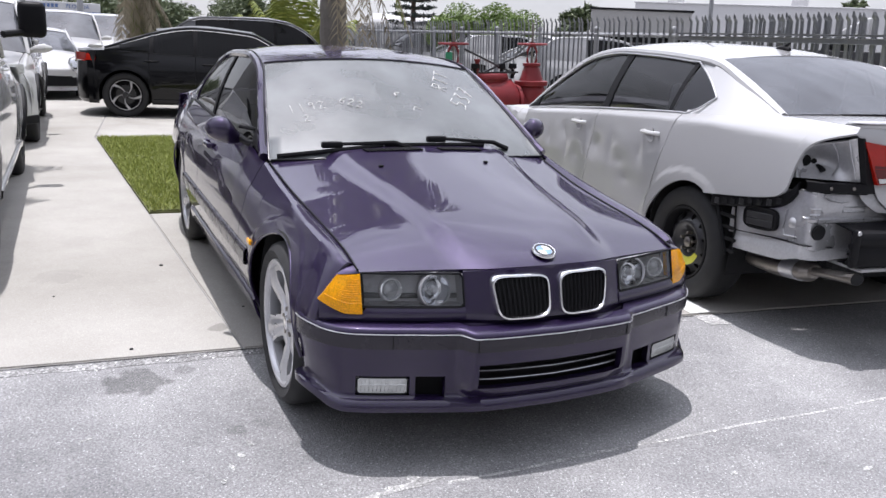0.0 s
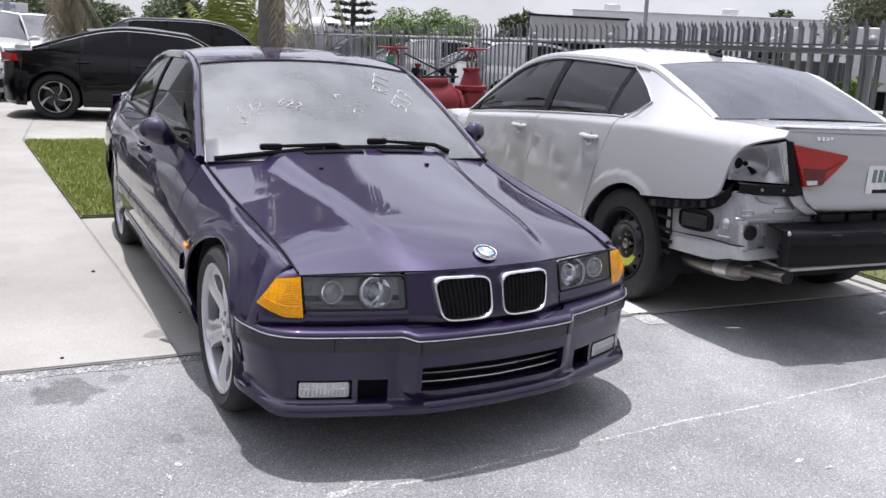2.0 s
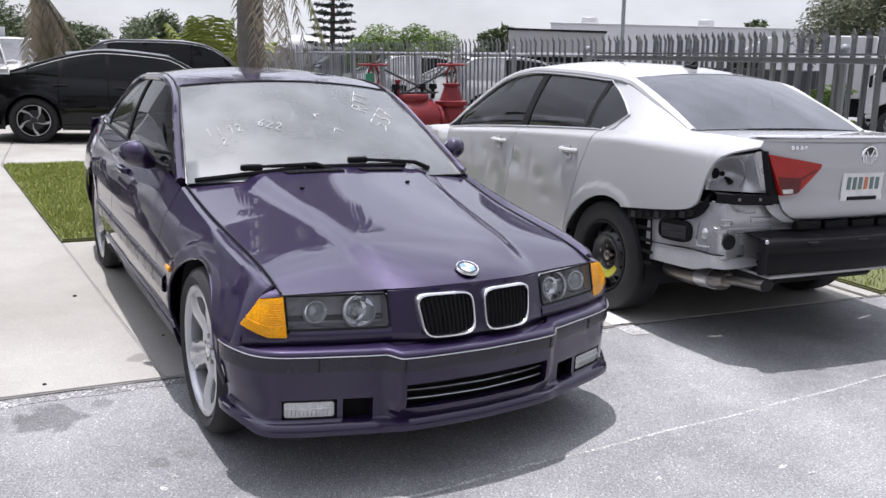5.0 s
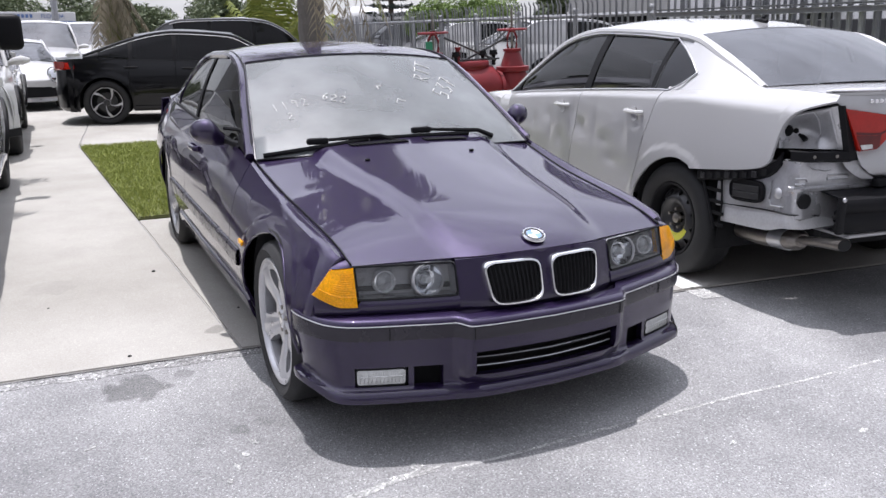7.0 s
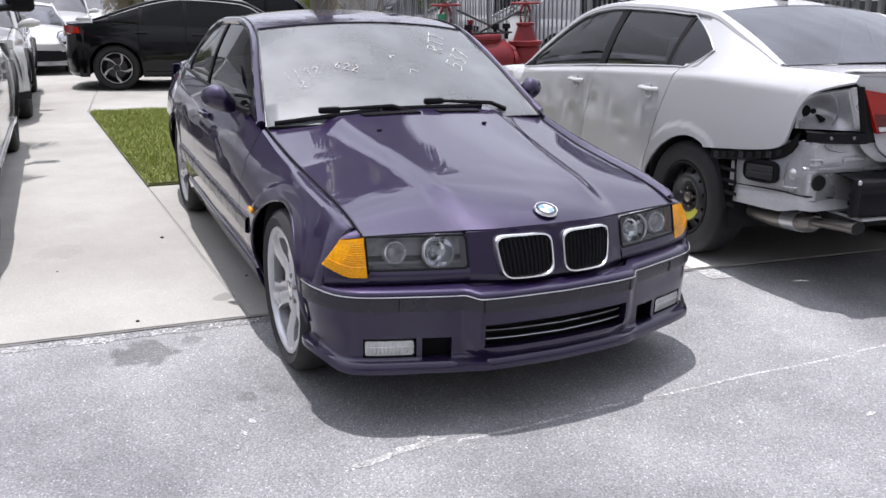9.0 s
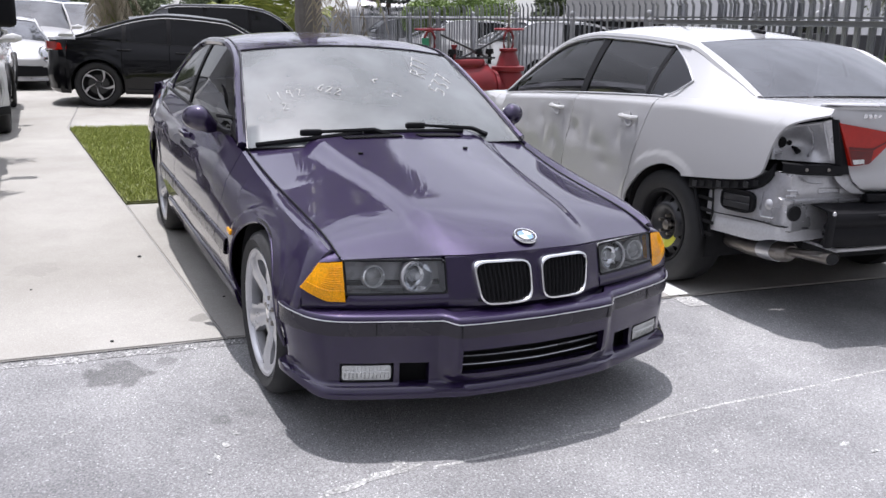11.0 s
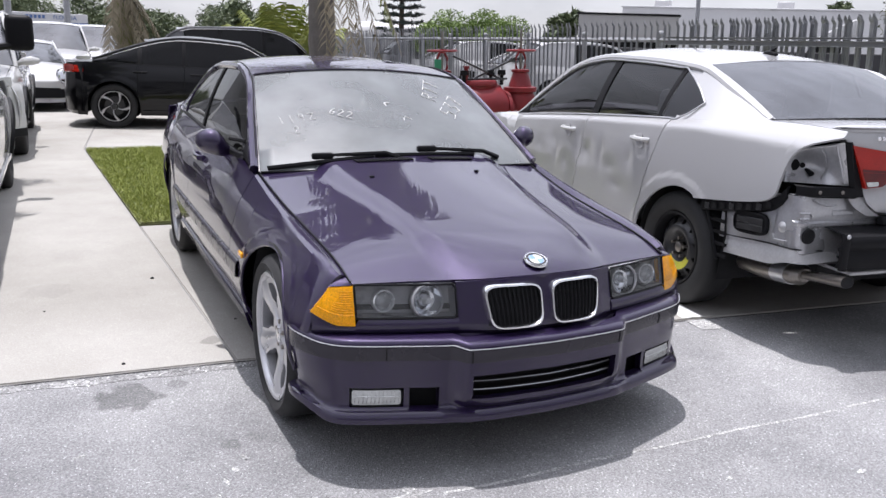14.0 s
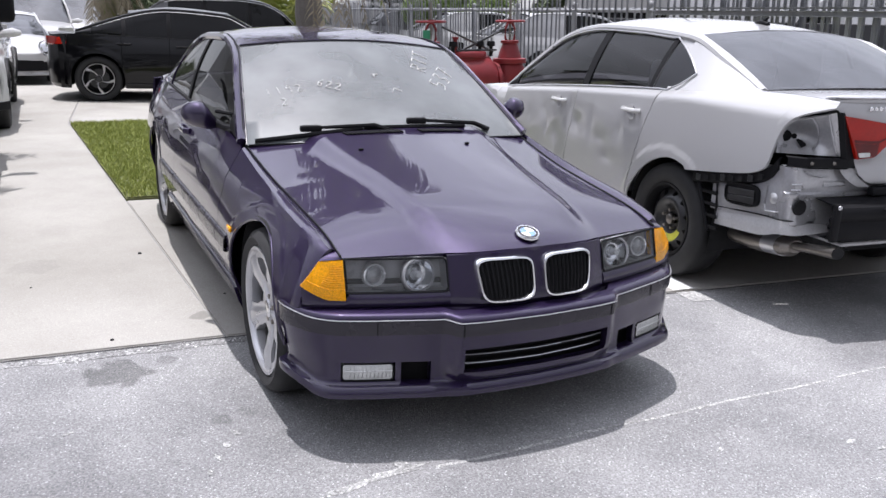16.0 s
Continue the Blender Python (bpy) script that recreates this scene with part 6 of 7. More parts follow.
gv = [[gb.verts.new((x, y, 0)) for x in (-900, -60, -8, 0, 8, 60, 900)] for y in (-600, -40, -5, 0, 5, 40, 1500)]
for i in range(6):
    for j in range(6):
        gb.faces.new((gv[i][j], gv[i][j + 1], gv[i + 1][j + 1], gv[i + 1][j]))
tagged(link("ground", gb, ASPHALT), "worn grey asphalt with pale dust and oil stains", kind="structure")
pavement = tagged(new("pavement"), "pale concrete bays and drive with narrow joints", kind="structure")


def edge_y(x):
    return 0.560 - 0.066 * (x + 0.83) if x < -0.83 else 0.560 - 0.100 * (x + 0.83)


def joint_x(y):
    return -0.828 - 0.0525 * (y - 0.56)


G = 0.003
poly_slab([(-9, edge_y(-9)), (-0.832, edge_y(-0.832)), (joint_x(8.0) - G, 8.0), (-1.24 - G, 8.10), (-0.95 - G, 11.4), (-0.5, 20), (-9, 20)], -0.05, 0.008, "slab", CONCRETE, pavement)
poly_slab([(-0.826, edge_y(-0.826)), (1.64, edge_y(1.64)), (1.95, 3.38), (joint_x(3.49) + G, 3.49)], -0.05, 0.008, "slab", CONCRETE, pavement)
poly_slab([(1.65, edge_y(1.65)), (3.62, edge_y(3.62)), (4.35, 7.6), (2.45, 7.9), (1.96, 3.38)], -0.05, 0.007, "slab", CONCRETE, pavement)
poly_slab([(-1.235 + G, 8.06), (4.8, 8.4), (7.4, 8.4), (8.5, 20), (-0.48, 20), (-0.945, 11.4)], -0.05, 0.007, "slab", CONCRETE, pavement)
# painted lines
marks = tagged(new("road_marking"), "worn white painted lines on asphalt and concrete", kind="structure")
poly_slab([(1.585, edge_y(1.585) + 0.01), (1.715, edge_y(1.715) + 0.01), (2.19, 5.2), (2.06, 5.2)], 0.009, 0.0115, "bay_line", WHITE_MARK, marks, 0)
poly_slab([(1.575, edge_y(1.575) - 0.16), (1.705, edge_y(1.705) - 0.17), (1.712, edge_y(1.712) - 0.012), (1.582, edge_y(1.582) - 0.012)], 0.0, 0.003, "bay_line", LINE_PAINT, marks, 0)
pts_a = [(x, -0.800 - 0.020 * step(0.2, 1.6, x) + 0.004 * math.sin(9 * x)) for x in span(-0.42, 6.5, 420)]
for a, b in ((0, 112), (115, 160), (161, 420)):
    seg = pts_a[a:b]
    poly_slab([(x, y - 0.007 - 0.004 * noise.noise((x * 26, 1, 0))) for x, y in seg] + [(x, y + 0.007 + 0.004 * noise.noise((x * 24, 5, 0))) for x, y in reversed(seg)], 0.0, 0.0012, "chalk_line", LINE_PAINT, marks, 0)
# pale scuffs and chips on the asphalt
for n, (x, y, w, d, turn) in enumerate(((-0.56, -0.775, 0.16, 0.030, 5), (-0.70, -0.80, 0.14, 0.022, 10), (-0.52, -0.735, 0.035, 0.030, 0), (-1.50, -0.12, 0.030, 0.008, 30), (1.04, -1.22, 0.030, 0.016, 0), (0.55, -1.08, 0.022, 0.012, 20), (-0.975, -0.32, 0.012, 0.030, 10), (-1.02, -0.40, 0.012, 0.026, 20), (-1.06, -0.47, 0.010, 0.030, 15), (-1.10, -0.55, 0.012, 0.020, 0), (1.10, -1.30, 0.020, 0.010, 10))):
    ring = []
    for k in range(28):
        a = 2 * math.pi * k / 28
        q = 0.75 + 0.55 * noise.noise((x * 9 + 1.7 * math.cos(a), y * 9 + 1.7 * math.sin(a), 2))
        u, v = w * q * math.cos(a), d * q * math.sin(a)
        ring.append((x + u * math.cos(radians(turn)) - v * math.sin(radians(turn)), y + u * math.sin(radians(turn)) + v * math.cos(radians(turn))))
    poly_slab(ring, 0.0, 0.0014 + 0.0002 * n, "scuff_mark", LINE_PAINT, marks, 0)
# strip of rubbed mortar and grit along the slab's front edge
strip = [(x, edge_y(x) - 0.020) for x in span(-7, 1.5, 170)] + [(x, edge_y(x) - 0.085 - 0.030 * noise.noise((x * 3.1, 4, 0)) - 0.018 * noise.noise((x * 17, 9, 0))) for x in span(1.5, -7, 170)]
poly_slab(strip, 0.0, 0.0020, "edge_strip", GRIT, pavement, 0)
for x, y, d in ((-1.042, 2.006, 0.012), (-1.297, 0.676, 0.009), (-1.62, 1.55, 0.006), (-0.72, 1.12, 0.007)):
    pebble = part("pebble", lathe([(0.0001, 0.0), (d, 0.001), (d * 0.9, d * 0.5), (d * 0.4, d * 0.8), (0.0001, d * 0.85)], 9, "z", (x, y, 0.008)), BLACK, pavement)
# kerb and verge on the far side of the silver saloon
kerb = tagged(new("kerb"), "low pale concrete kerb beside the grass", kind="structure")
poly_slab([(3.64, 0.10), (3.77, 0.088), (4.50, 7.6), (4.37, 7.6)], -0.05, 0.014, "kerb_stone", CONCRETE, kerb, 0.006)
poly_slab([(3.79, 0.10), (3.78, 0.05), (7.6, -0.36), (7.65, -0.28)], -0.05, 0.014, "kerb_stone", CONCRETE, kerb, 0.006)
# crack along the slab's front edge
crack = bmesh.new()
prev = None
for k, x in enumerate(span(-6, 3.6, 160)):
    y = edge_y(x) - 0.012 + 0.008 * noise.noise((x * 7, 0, 0))
    w = max(0.0008, 0.0030 + 0.0045 * noise.noise((x * 11, 3, 0)))
    now = (crack.verts.new((x, y - w, 0.0025)), crack.verts.new((x, y + w, 0.0025)))
    if prev:
        crack.faces.new((prev[0], now[0], now[1], prev[1]))
    prev = now
part("edge_crack", crack, DARK, pavement)


def lawn(name, label, pts, count, h0, h1, z=0.03):
    lawn_ob = tagged(new(name), label, kind="stuff")
    poly_slab(pts, -0.03, z, "soil", SOIL, lawn_ob, 0.012)
    rng = random.Random(7)
    xs, ys = [p[0] for p in pts], [p[1] for p in pts]

    def inside(x, y):
        ok = False
        for (xa, ya), (xb, yb) in zip(pts, pts[1:] + pts[:1]):
            if (ya > y) != (yb > y) and x < (xb - xa) * (y - ya) / (yb - ya) + xa:
                ok = not ok
        return ok
    verts, faces = [], []
    while len(faces) < count:
        x, y = rng.uniform(min(xs), max(xs)), rng.uniform(min(ys), max(ys))
        if not inside(x, y):
            continue
        h = rng.uniform(h0, h1) * (0.7 + 0.6 * (0.5 + 0.5 * noise.noise((x * 2.2, y * 2.2, 0))))
        a = rng.uniform(0, 6.283)
        lx, ly = rng.gauss(0, 0.5) * h, rng.gauss(0, 0.5) * h
        w = 0.0045
        i = len(verts)
        verts += [(x - w * math.cos(a), y - w * math.sin(a), z - 0.003), (x + w * math.cos(a), y + w * math.sin(a), z - 0.003), (x + lx + 0.001, y + ly, z + h), (x + lx - 0.001, y + ly, z + h)]
        faces.append((i, i + 1, i + 2, i + 3))
    me = bpy.data.meshes.new("grass")
    me.from_pydata(verts, [], faces)
    me.materials.append(GRASS)
    ob = new("grass", me)
    ob.parent = lawn_ob
    return lawn_ob


lawn("lawn", "bright green mown lawn strip in the concrete", [(joint_x(3.50) + G, 3.505), (1.92, 3.40), (2.40, 8.0), (joint_x(7.98) + G, 8.02)], 75000, 0.015, 0.040)
lawn("verge_grass", "sunlit green verge behind the kerb", [(3.80, 0.11), (7.55, -0.28), (8.3, 8.2), (4.63, 8.2), (4.52, 7.6)], 30000, 0.02, 0.05)

# ---------- palisade fence ----------
LEAN = Vector((-0.034, 0.020, 0))


def fence_x(y):
    return 7.5 + 0.10 * y


def lean_pt(x, y, z):
    return Vector((x, y, 0)) + LEAN * z + Vector((0, 0, z))


def pale_mesh(tip):
    """A rolled W-section pale with a short spear point that is bent outwards."""
    bm = bmesh.new()
    prof = [(-0.034, 0.0), (-0.022, -0.014), (-0.007, -0.003), (0.007, -0.003), (0.022, -0.014), (0.034, 0.0)]
    prev = None
    for z, k, out in ((0.03, 1.0, 0.0), (tip - 0.100, 1.0, 0.0), (tip - 0.092, 1.12, -0.006), (tip - 0.060, 1.0, -0.028), (tip, 0.06, -0.034)):
        row = [bm.verts.new(Vector((t + out, s * k, z)) + LEAN * z) for s, t in prof]
        if prev:
            for a in range(5):
                bm.faces.new((prev[a], prev[a + 1], row[a + 1], row[a]))
        prev = row
    bmesh.ops.solidify(bm, geom=bm.faces[:], thickness=0.004)
    me = bpy.data.meshes.new("pale")
    bm.to_mesh(me)
    bm.free()
    me.materials.append(GALV)
    return me


def pales(parent, me, y0, pitch, count, dx):
    for k in range(count):
        y = y0 + pitch * k
        ob = new("pale", me)
        ob.parent = parent
        ob.matrix_local = Matrix.Translation((fence_x(y) + dx, y, rng.uniform(-0.010, 0.010))) @ pose(0, 0, 0, rng.gauss(0, 0.5), rng.gauss(0, 0.5), -5.7 + rng.gauss(0, 4))


fence = thing("fence", pose(0, 0, 0), "grey galvanised palisade fence with pointed pales", "fence")
rng = random.Random(3)
tall_pale, gate_pale = pale_mesh(2.035), pale_mesh(2.015)
pales(fence, tall_pale, 0.82, 0.195, 39, -0.035)
pales(fence, tall_pale, 8.595, 0.214, 145, -0.035)
for k in range(15):
    y = 0.58 + 2.74 * k
    post = part("post", tube([lean_pt(fence_x(y) + 0.03, y, 0), lean_pt(fence_x(y) + 0.03, y, 1.80)], 0.055, 8), GALV, fence)
    part("post_cap", tube([lean_pt(fence_x(y) + 0.03, y, 1.80), lean_pt(fence_x(y) + 0.03, y, 1.83), lean_pt(fence_x(y) + 0.03, y, 1.86)], [0.064, 0.06, 0.03], 8), GALV, post)
for z in (0.35, 1.70):
    part("rail", tube([lean_pt(fence_x(0.5), 0.5, z), lean_pt(fence_x(39.6), 39.6, z)], 0.035, 4, flat=1.2), GALV, fence)

# sliding gate that overlaps the fence; its deep double rail runs before the pales
gate = thing("sliding_gate", pose(0, 0, 0), "grey galvanised palisade sliding gate overlapping the fence", "gate")
pales(gate, gate_pale, 0.68, 0.200, 39, -0.150)
for z, h, w in ((0.22, 0.045, 0.03), (1.655, 0.036, 0.035), (1.728, 0.014, 0.020)):
    bm = bmesh.new()
    ends = [lean_pt(fence_x(y) - 0.205, y, z) for y in (0.55, 8.42)]
    channel = ((-w, h), (w, h), (w, -h), (-w, -h), (-w, -h + 0.006), (w - 0.006, -h + 0.006), (w - 0.006, h - 0.006), (-w, h - 0.006))
    ring = [[bm.verts.new(p + Vector((dx, 0, dz))) for dx, dz in channel] for p in ends]
    for a in range(8):
        bm.faces.new((ring[0][a], ring[0][(a + 1) % 8], ring[1][(a + 1) % 8], ring[1][a]))
    bm.faces.new(ring[0][::-1])
    bm.faces.new(ring[1])
    bmesh.ops.recalc_face_normals(bm, faces=bm.faces[:])
    part("gate_rail", bm, GALV, gate, smooth=0)

# ---------- red valve assembly ----------
def gate_valve(parent, x, y, tall):
    v = part("valve_body", lathe([(0.001, 0.20), (0.22, 0.20), (0.25, 0.28), (0.27, 0.45), (0.26, 0.62), (0.22, 0.72), (0.28, 0.73), (0.28, 0.80), (0.20, 0.81), (0.165, 0.92), (0.125, 1.04), (0.15, 1.05), (0.15, 1.09), (0.075, 1.10)], 28, "z", (x, y, 0)), RED_IRON, parent, "red cast-iron gate valve")
    for s in (-1, 1):
        part("yoke_arm", tube([(x + s * 0.055, y, 1.06), (x + s * 0.085, y, 1.14), (x + s * 0.085, y, 1.28), (x + s * 0.04, y, 1.37)], 0.020, 8), RED_IRON, v)
    part("stem", tube([(x, y, 1.0), (x, y, tall)], 0.020, 10), STEEL if tall < 1.75 else RED_IRON, v)
    wh = part("handwheel", tube([(x + 0.235 * math.cos(a), y + 0.235 * math.sin(a), 1.40) for a in span(0, 2 * math.pi, 32)], 0.018, 8, caps=False), RED_IRON, v)
    for k in range(5):
        a = 2 * math.pi * k / 5
        part("wheel_spoke", tube([(x, y, 1.385), (x + 0.23 * math.cos(a), y + 0.23 * math.sin(a), 1.40)], 0.012, 6), RED_IRON, wh)
    part("wheel_hub", tube([(x, y, 1.36), (x, y, 1.43)], 0.045, 10), RED_IRON, v)
    return v


valves = thing("backflow_valve_assembly", pose(4.92, 9.05, 0, 0, 0, -5) @ Matrix.Rotation(radians(-2.2), 4, "Y"), "red cast-iron backflow valve set with two handwheels", "valve")
gate_valve(valves, -0.70, 0.0, 1.70)
gate_valve(valves, 0.70, 0.0, 1.74)
part("check_valve", tube([(-0.62, 0, 0.42), (-0.50, 0, 0.44), (-0.34, 0, 0.47), (-0.05, 0, 0.48), (0.25, 0, 0.47), (0.42, 0, 0.44), (0.62, 0, 0.42)], [0.22, 0.23, 0.38, 0.42, 0.39, 0.24, 0.22], 24), RED_IRON, valves, "red check valve barrel")
for x in (-0.42, 0.42):
    part("flange", tube([(x - 0.03, 0, 0.44), (x + 0.03, 0, 0.44)], 0.31, 24), RED_IRON, valves)
part("lid_flange", lathe([(0.001, 0.94), (0.28, 0.93), (0.30, 0.90), (0.30, 0.85), (0.27, 0.84), (0.25, 0.70)], 24, "z", (-0.05, 0, 0)), RED_IRON, valves)
for a, b in (((-0.55, -0.1, 1.32), (0.35, -0.1, 0.92)), ((0.55, -0.1, 1.28), (-0.2, -0.1, 0.95)), ((-0.3, -0.12, 0.95), (0.4, -0.12, 0.95))):
    part("control_pipe", tube([a, b], 0.018, 6), STEEL_BLACK, valves)
for x in (-0.35, 0.12, 0.32):
    part("test_cock", tube([(x, -0.08, 0.85), (x, -0.08, 1.00), (x, -0.08, 1.02), (x, -0.08, 1.09)], [0.035, 0.030, 0.075, 0.065], 8), BLACK, valves)
part("drain_stem", tube([(-0.30, -0.05, 0.74), (-0.30, -0.05, 1.10), (-0.30, -0.05, 1.16)], [0.04, 0.035, 0.06], 8), RED_IRON, valves)
part("tag", block(-0.88, -0.76, -0.13, -0.12, 1.08, 1.27, 0.004), GREEN, valves, "green plastic tag")
for x in (-0.70, 0.70):
    part("riser", tube([(x, 0, -0.05), (x, 0, 0.30)], 0.15, 16), RED_IRON, valves)

# ---------- other parked cars ----------
def car_spec(L, W, H, wb, R, over, belt, roof_in=0.26, hood_z=0.90, suv=False, nose=0.72, back=0.98, cowl=0.55, crown=2.55, split=1.55):
    h, yr = W / 2, -over + L
    top = crown if not suv else yr - 0.62
    rg = yr - (0.52 if not suv else 0.16)
    return Shell(yf=-over, yr=yr, cf=0.42, cr=0.34, pf=4.0, pr=4.0, nose_w=h - 0.02, rear_w=h - 0.05, wb=wb, R=R, arch=R + 0.045, arch_h=1.0, sill=0.21 if not suv else 0.30, flare=0.012,
                 hw=[(-over + 0.2, h - 0.08), (-0.4, h - 0.03), (0.2, h - 0.005), (1.5, h), (wb, h - 0.005), (yr - 0.4, h - 0.04), (yr, h - 0.12)],
                 zsh=[(-over + 0.1, nose + 0.02), (0.0, hood_z - 0.06), (cowl, hood_z), (1.5, belt), (wb, belt + 0.04), (yr - 0.5, belt + 0.05), (yr, back)],
                 inset=[(-over, 0.10), (1.0, 0.10), (wb, 0.11), (yr, 0.12)], lines=((belt - 0.14, 0.010, 0.03),),
                 hood_c=[(-over, nose), (-over + 0.25, nose + 0.10), (0.1, hood_z + 0.04), (cowl, hood_z + 0.08)], hood_g=[(-over, nose - 0.02), (0.0, hood_z - 0.03), (cowl, hood_z + 0.02)], hood_x=[(-over, h - 0.20), (cowl, h - 0.16)], crease=None, crease_h=0,
                 deck_c=[(rg, back + 0.05), (yr, back + 0.02)], deck_g=[(rg, back + 0.03), (yr, back)], deck_x=[(rg, h - 0.20), (yr, h - 0.22)],
                 rail_x=[(cowl, h - 0.11), (cowl + 0.75, h - roof_in), (1.8, h - roof_in - 0.02), (top, h - roof_in), (rg + 0.04, h - 0.18)],
                 rail_z=[(cowl, hood_z + 0.01), (cowl + 0.40, H - 0.28), (cowl + 0.80, H - 0.10), (1.8, H - 0.05), (top - 0.3, H - 0.075), (top, H - 0.14), (rg + 0.04, back + 0.06)],
                 roof_c=[(cowl + 0.7, H - 0.06), (1.7, H), (top, H - 0.07)], cowl_y=cowl, seat_mat=SEAT, cuts=(cowl + 0.05, split, wb - 0.36), deck_y=rg, rail_start=cowl, rail_end=rg + 0.03,
                 ws_lo=(h - 0.13, cowl + 0.02, hood_z + 0.03), ws_hi=(h - roof_in - 0.01, cowl + 0.78, H - 0.11), rg_lo=(h - 0.20, rg, back + 0.05), rg_hi=(h - roof_in - 0.03, top, H - 0.15))


def fast_rear(S, car):
    for sx in (-1, 1):
        lamp_patch(S, car, "tail_light", True, (0.40, 0.80), (0.86, 0.97), sx, RED_LENS, 0.016)
        side = sheet([[Vector((sx * (S.side(y, z) + 0.006), y, z)) for z in span(0.86, 0.955, 3)] for y in span(S.yr - 0.36, S.yr - 0.20, 5)], fold=0.02)
        part("tail_light", side, RED_LENS, car, "red wraparound tail light")
    part("number_plate", block(-0.15, 0.15, S.yr - 0.01, S.yr + 0.012, 0.70, 0.83, 0.004), WHITE_MARK, car)


def suv_front(S, car):
    for sx in (-1, 1):
        lamp_patch(S, car, "headlight", False, (0.52, 0.82), (0.84, 0.93), sx, FOG_LENS, 0.012)
        lamp_patch(S, car, "side_vent", False, (0.60, 0.78), (0.46, 0.66), sx, BLACK, 0.012)
    lamp_patch(S, car, "grille", False, (-0.45, 0.45), (0.62, 0.84), 1, BLACK, 0.012)
    lamp_patch(S, car, "lower_grille", False, (-0.50, 0.50), (0.38, 0.55), 1, BLACK, 0.016)
    part("skid_strip", sheet(S.face_end(False, [(0.27, 0.0), (0.28, 0.02), (0.36, 0.02), (0.37, 0.0)])), BLACK, car)
    for sx in (-1, 1):
        for yw in (0.0, S.wb):
            part("arch_cladding", tube([(sx * (S.side(yw + S.arch * math.cos(radians(a)), max(S.R + S.arch * math.sin(radians(a)), S.sill)) + 0.004), yw + (S.arch + 0.02) * math.cos(radians(a)), S.R + (S.arch + 0.02) * math.sin(radians(a))) for a in range(0, 181, 10)], 0.026, 6), BLACK, car)


def sport_front(S, car):
    for sx in (-1, 1):
        y = S.plan(0.66) - 0.02
        lamp = part("headlight", lathe([(0.0001, -0.02), (0.07, -0.012), (0.105, 0.0), (0.115, 0.012), (0.125, 0.02)], 28, "y"), REFLECT, car, "round headlight")
        lamp.matrix_local = Matrix.Translation((sx * 0.66, y, 0.665)) @ pose(0, 0, 0, -22, 0, sx * 14) @ Matrix.Diagonal((0.9, 1, 1.15, 1))
        part("lamp_rim", lathe([(0.113, 0.0), (0.122, -0.008), (0.132, 0.02)], 28, "y"), CHROME, lamp)
    lamp_patch(S, car, "lower_grille", False, (-0.72, 0.72), (0.26, 0.44), 1, BLACK, 0.014)
    lamp_patch(S, car, "front_lip", False, (-0.76, 0.76), (0.18, 0.215), 1, ALLOY, 0.016)


fast = car_spec(4.50, 1.86, 1.45, 2.83, 0.345, 0.95, 0.965, 0.28, 0.90, False, 0.72, 0.985, 0.46)
long_fast = car_spec(4.56, 1.86, 1.45, 2.83, 0.345, 0.95, 0.965, 0.28, 0.90, False, 0.72, 0.985, 0.14, 2.34, 1.77)
plain_car("sedan_car", pose(2.24, 11.06, 0, 0, 0, 80), "glossy black fastback saloon with tinted windows and chrome trim", long_fast, BLACK_PAINT, ((0.32, 1.74), (1.80, 2.40), (2.46, 2.90)), "blade", 0.245, rear=fast_rear)
wagon = car_spec(4.75, 1.90, 1.70, 2.80, 0.36, 0.92, 1.05, 0.28, 1.00, True, 0.82, 1.12, 0.50)
plain_car("suv_car", pose(4.05, 14.45, 0, 0, 0, 80), "dark grey estate-type car with dark tinted windows", wagon, GREY_PAINT, ((0.68, 1.50), (1.56, 2.36), (2.44, 3.10)), "plain", 0.235)
suv = car_spec(4.70, 1.86, 1.70, 2.95, 0.36, 0.90, 1.04, 0.24, 0.99, True, 0.84, 1.10, 0.52)
plain_car("suv_car", pose(-2.74, 7.87, 0), "white sport utility car with black wheel arches", suv, WHITE_PAINT, ((0.70, 1.50), (1.56, 2.36), (2.44, 3.00)), "plain", 0.235, front=suv_front, trim=BLACK)
sport = car_spec(4.45, 1.84, 1.29, 2.45, 0.34, 0.97, 0.84, 0.30, 0.80, False, 0.56, 0.86, 0.50)
plain_car("sports_car", pose(-2.06, 14.55, 0, 0, 0, 2), "low white sports car with round headlights", sport, WHITE_PAINT, ((0.66, 1.55), (1.60, 2.1)), "plain", 0.25, front=sport_front, trim=BLACK)
plain_car("suv_car", pose(-1.55, 18.6, 0), "white sport utility car parked in the back row", suv, WHITE_PAINT, ((0.70, 1.50), (1.56, 2.36), (2.44, 3.00)), "plain", 0.235, front=suv_front, trim=BLACK)
plain_car("suv_car", pose(-0.35, 22.0, 0), "white sport utility car at the end of the lot", suv, WHITE_PAINT, ((0.70, 1.50), (1.56, 2.36), (2.44, 3.00)), "plain", 0.235, front=suv_front, trim=BLACK)
van_spec = car_spec(5.3, 2.0, 1.92, 3.35, 0.375, 0.90, 1.15, 0.20, 1.08, True, 0.95, 1.2, 0.55)
van = plain_car("pickup_truck", pose(-2.88, 5.52, 0, 0, 0, 180), "white pickup with black mirrors and a scraped flank", van_spec, WHITE_PAINT, ((0.75, 1.50), (1.56, 2.50)), "plain", 0.23, trim=BLACK, mirrors=False)
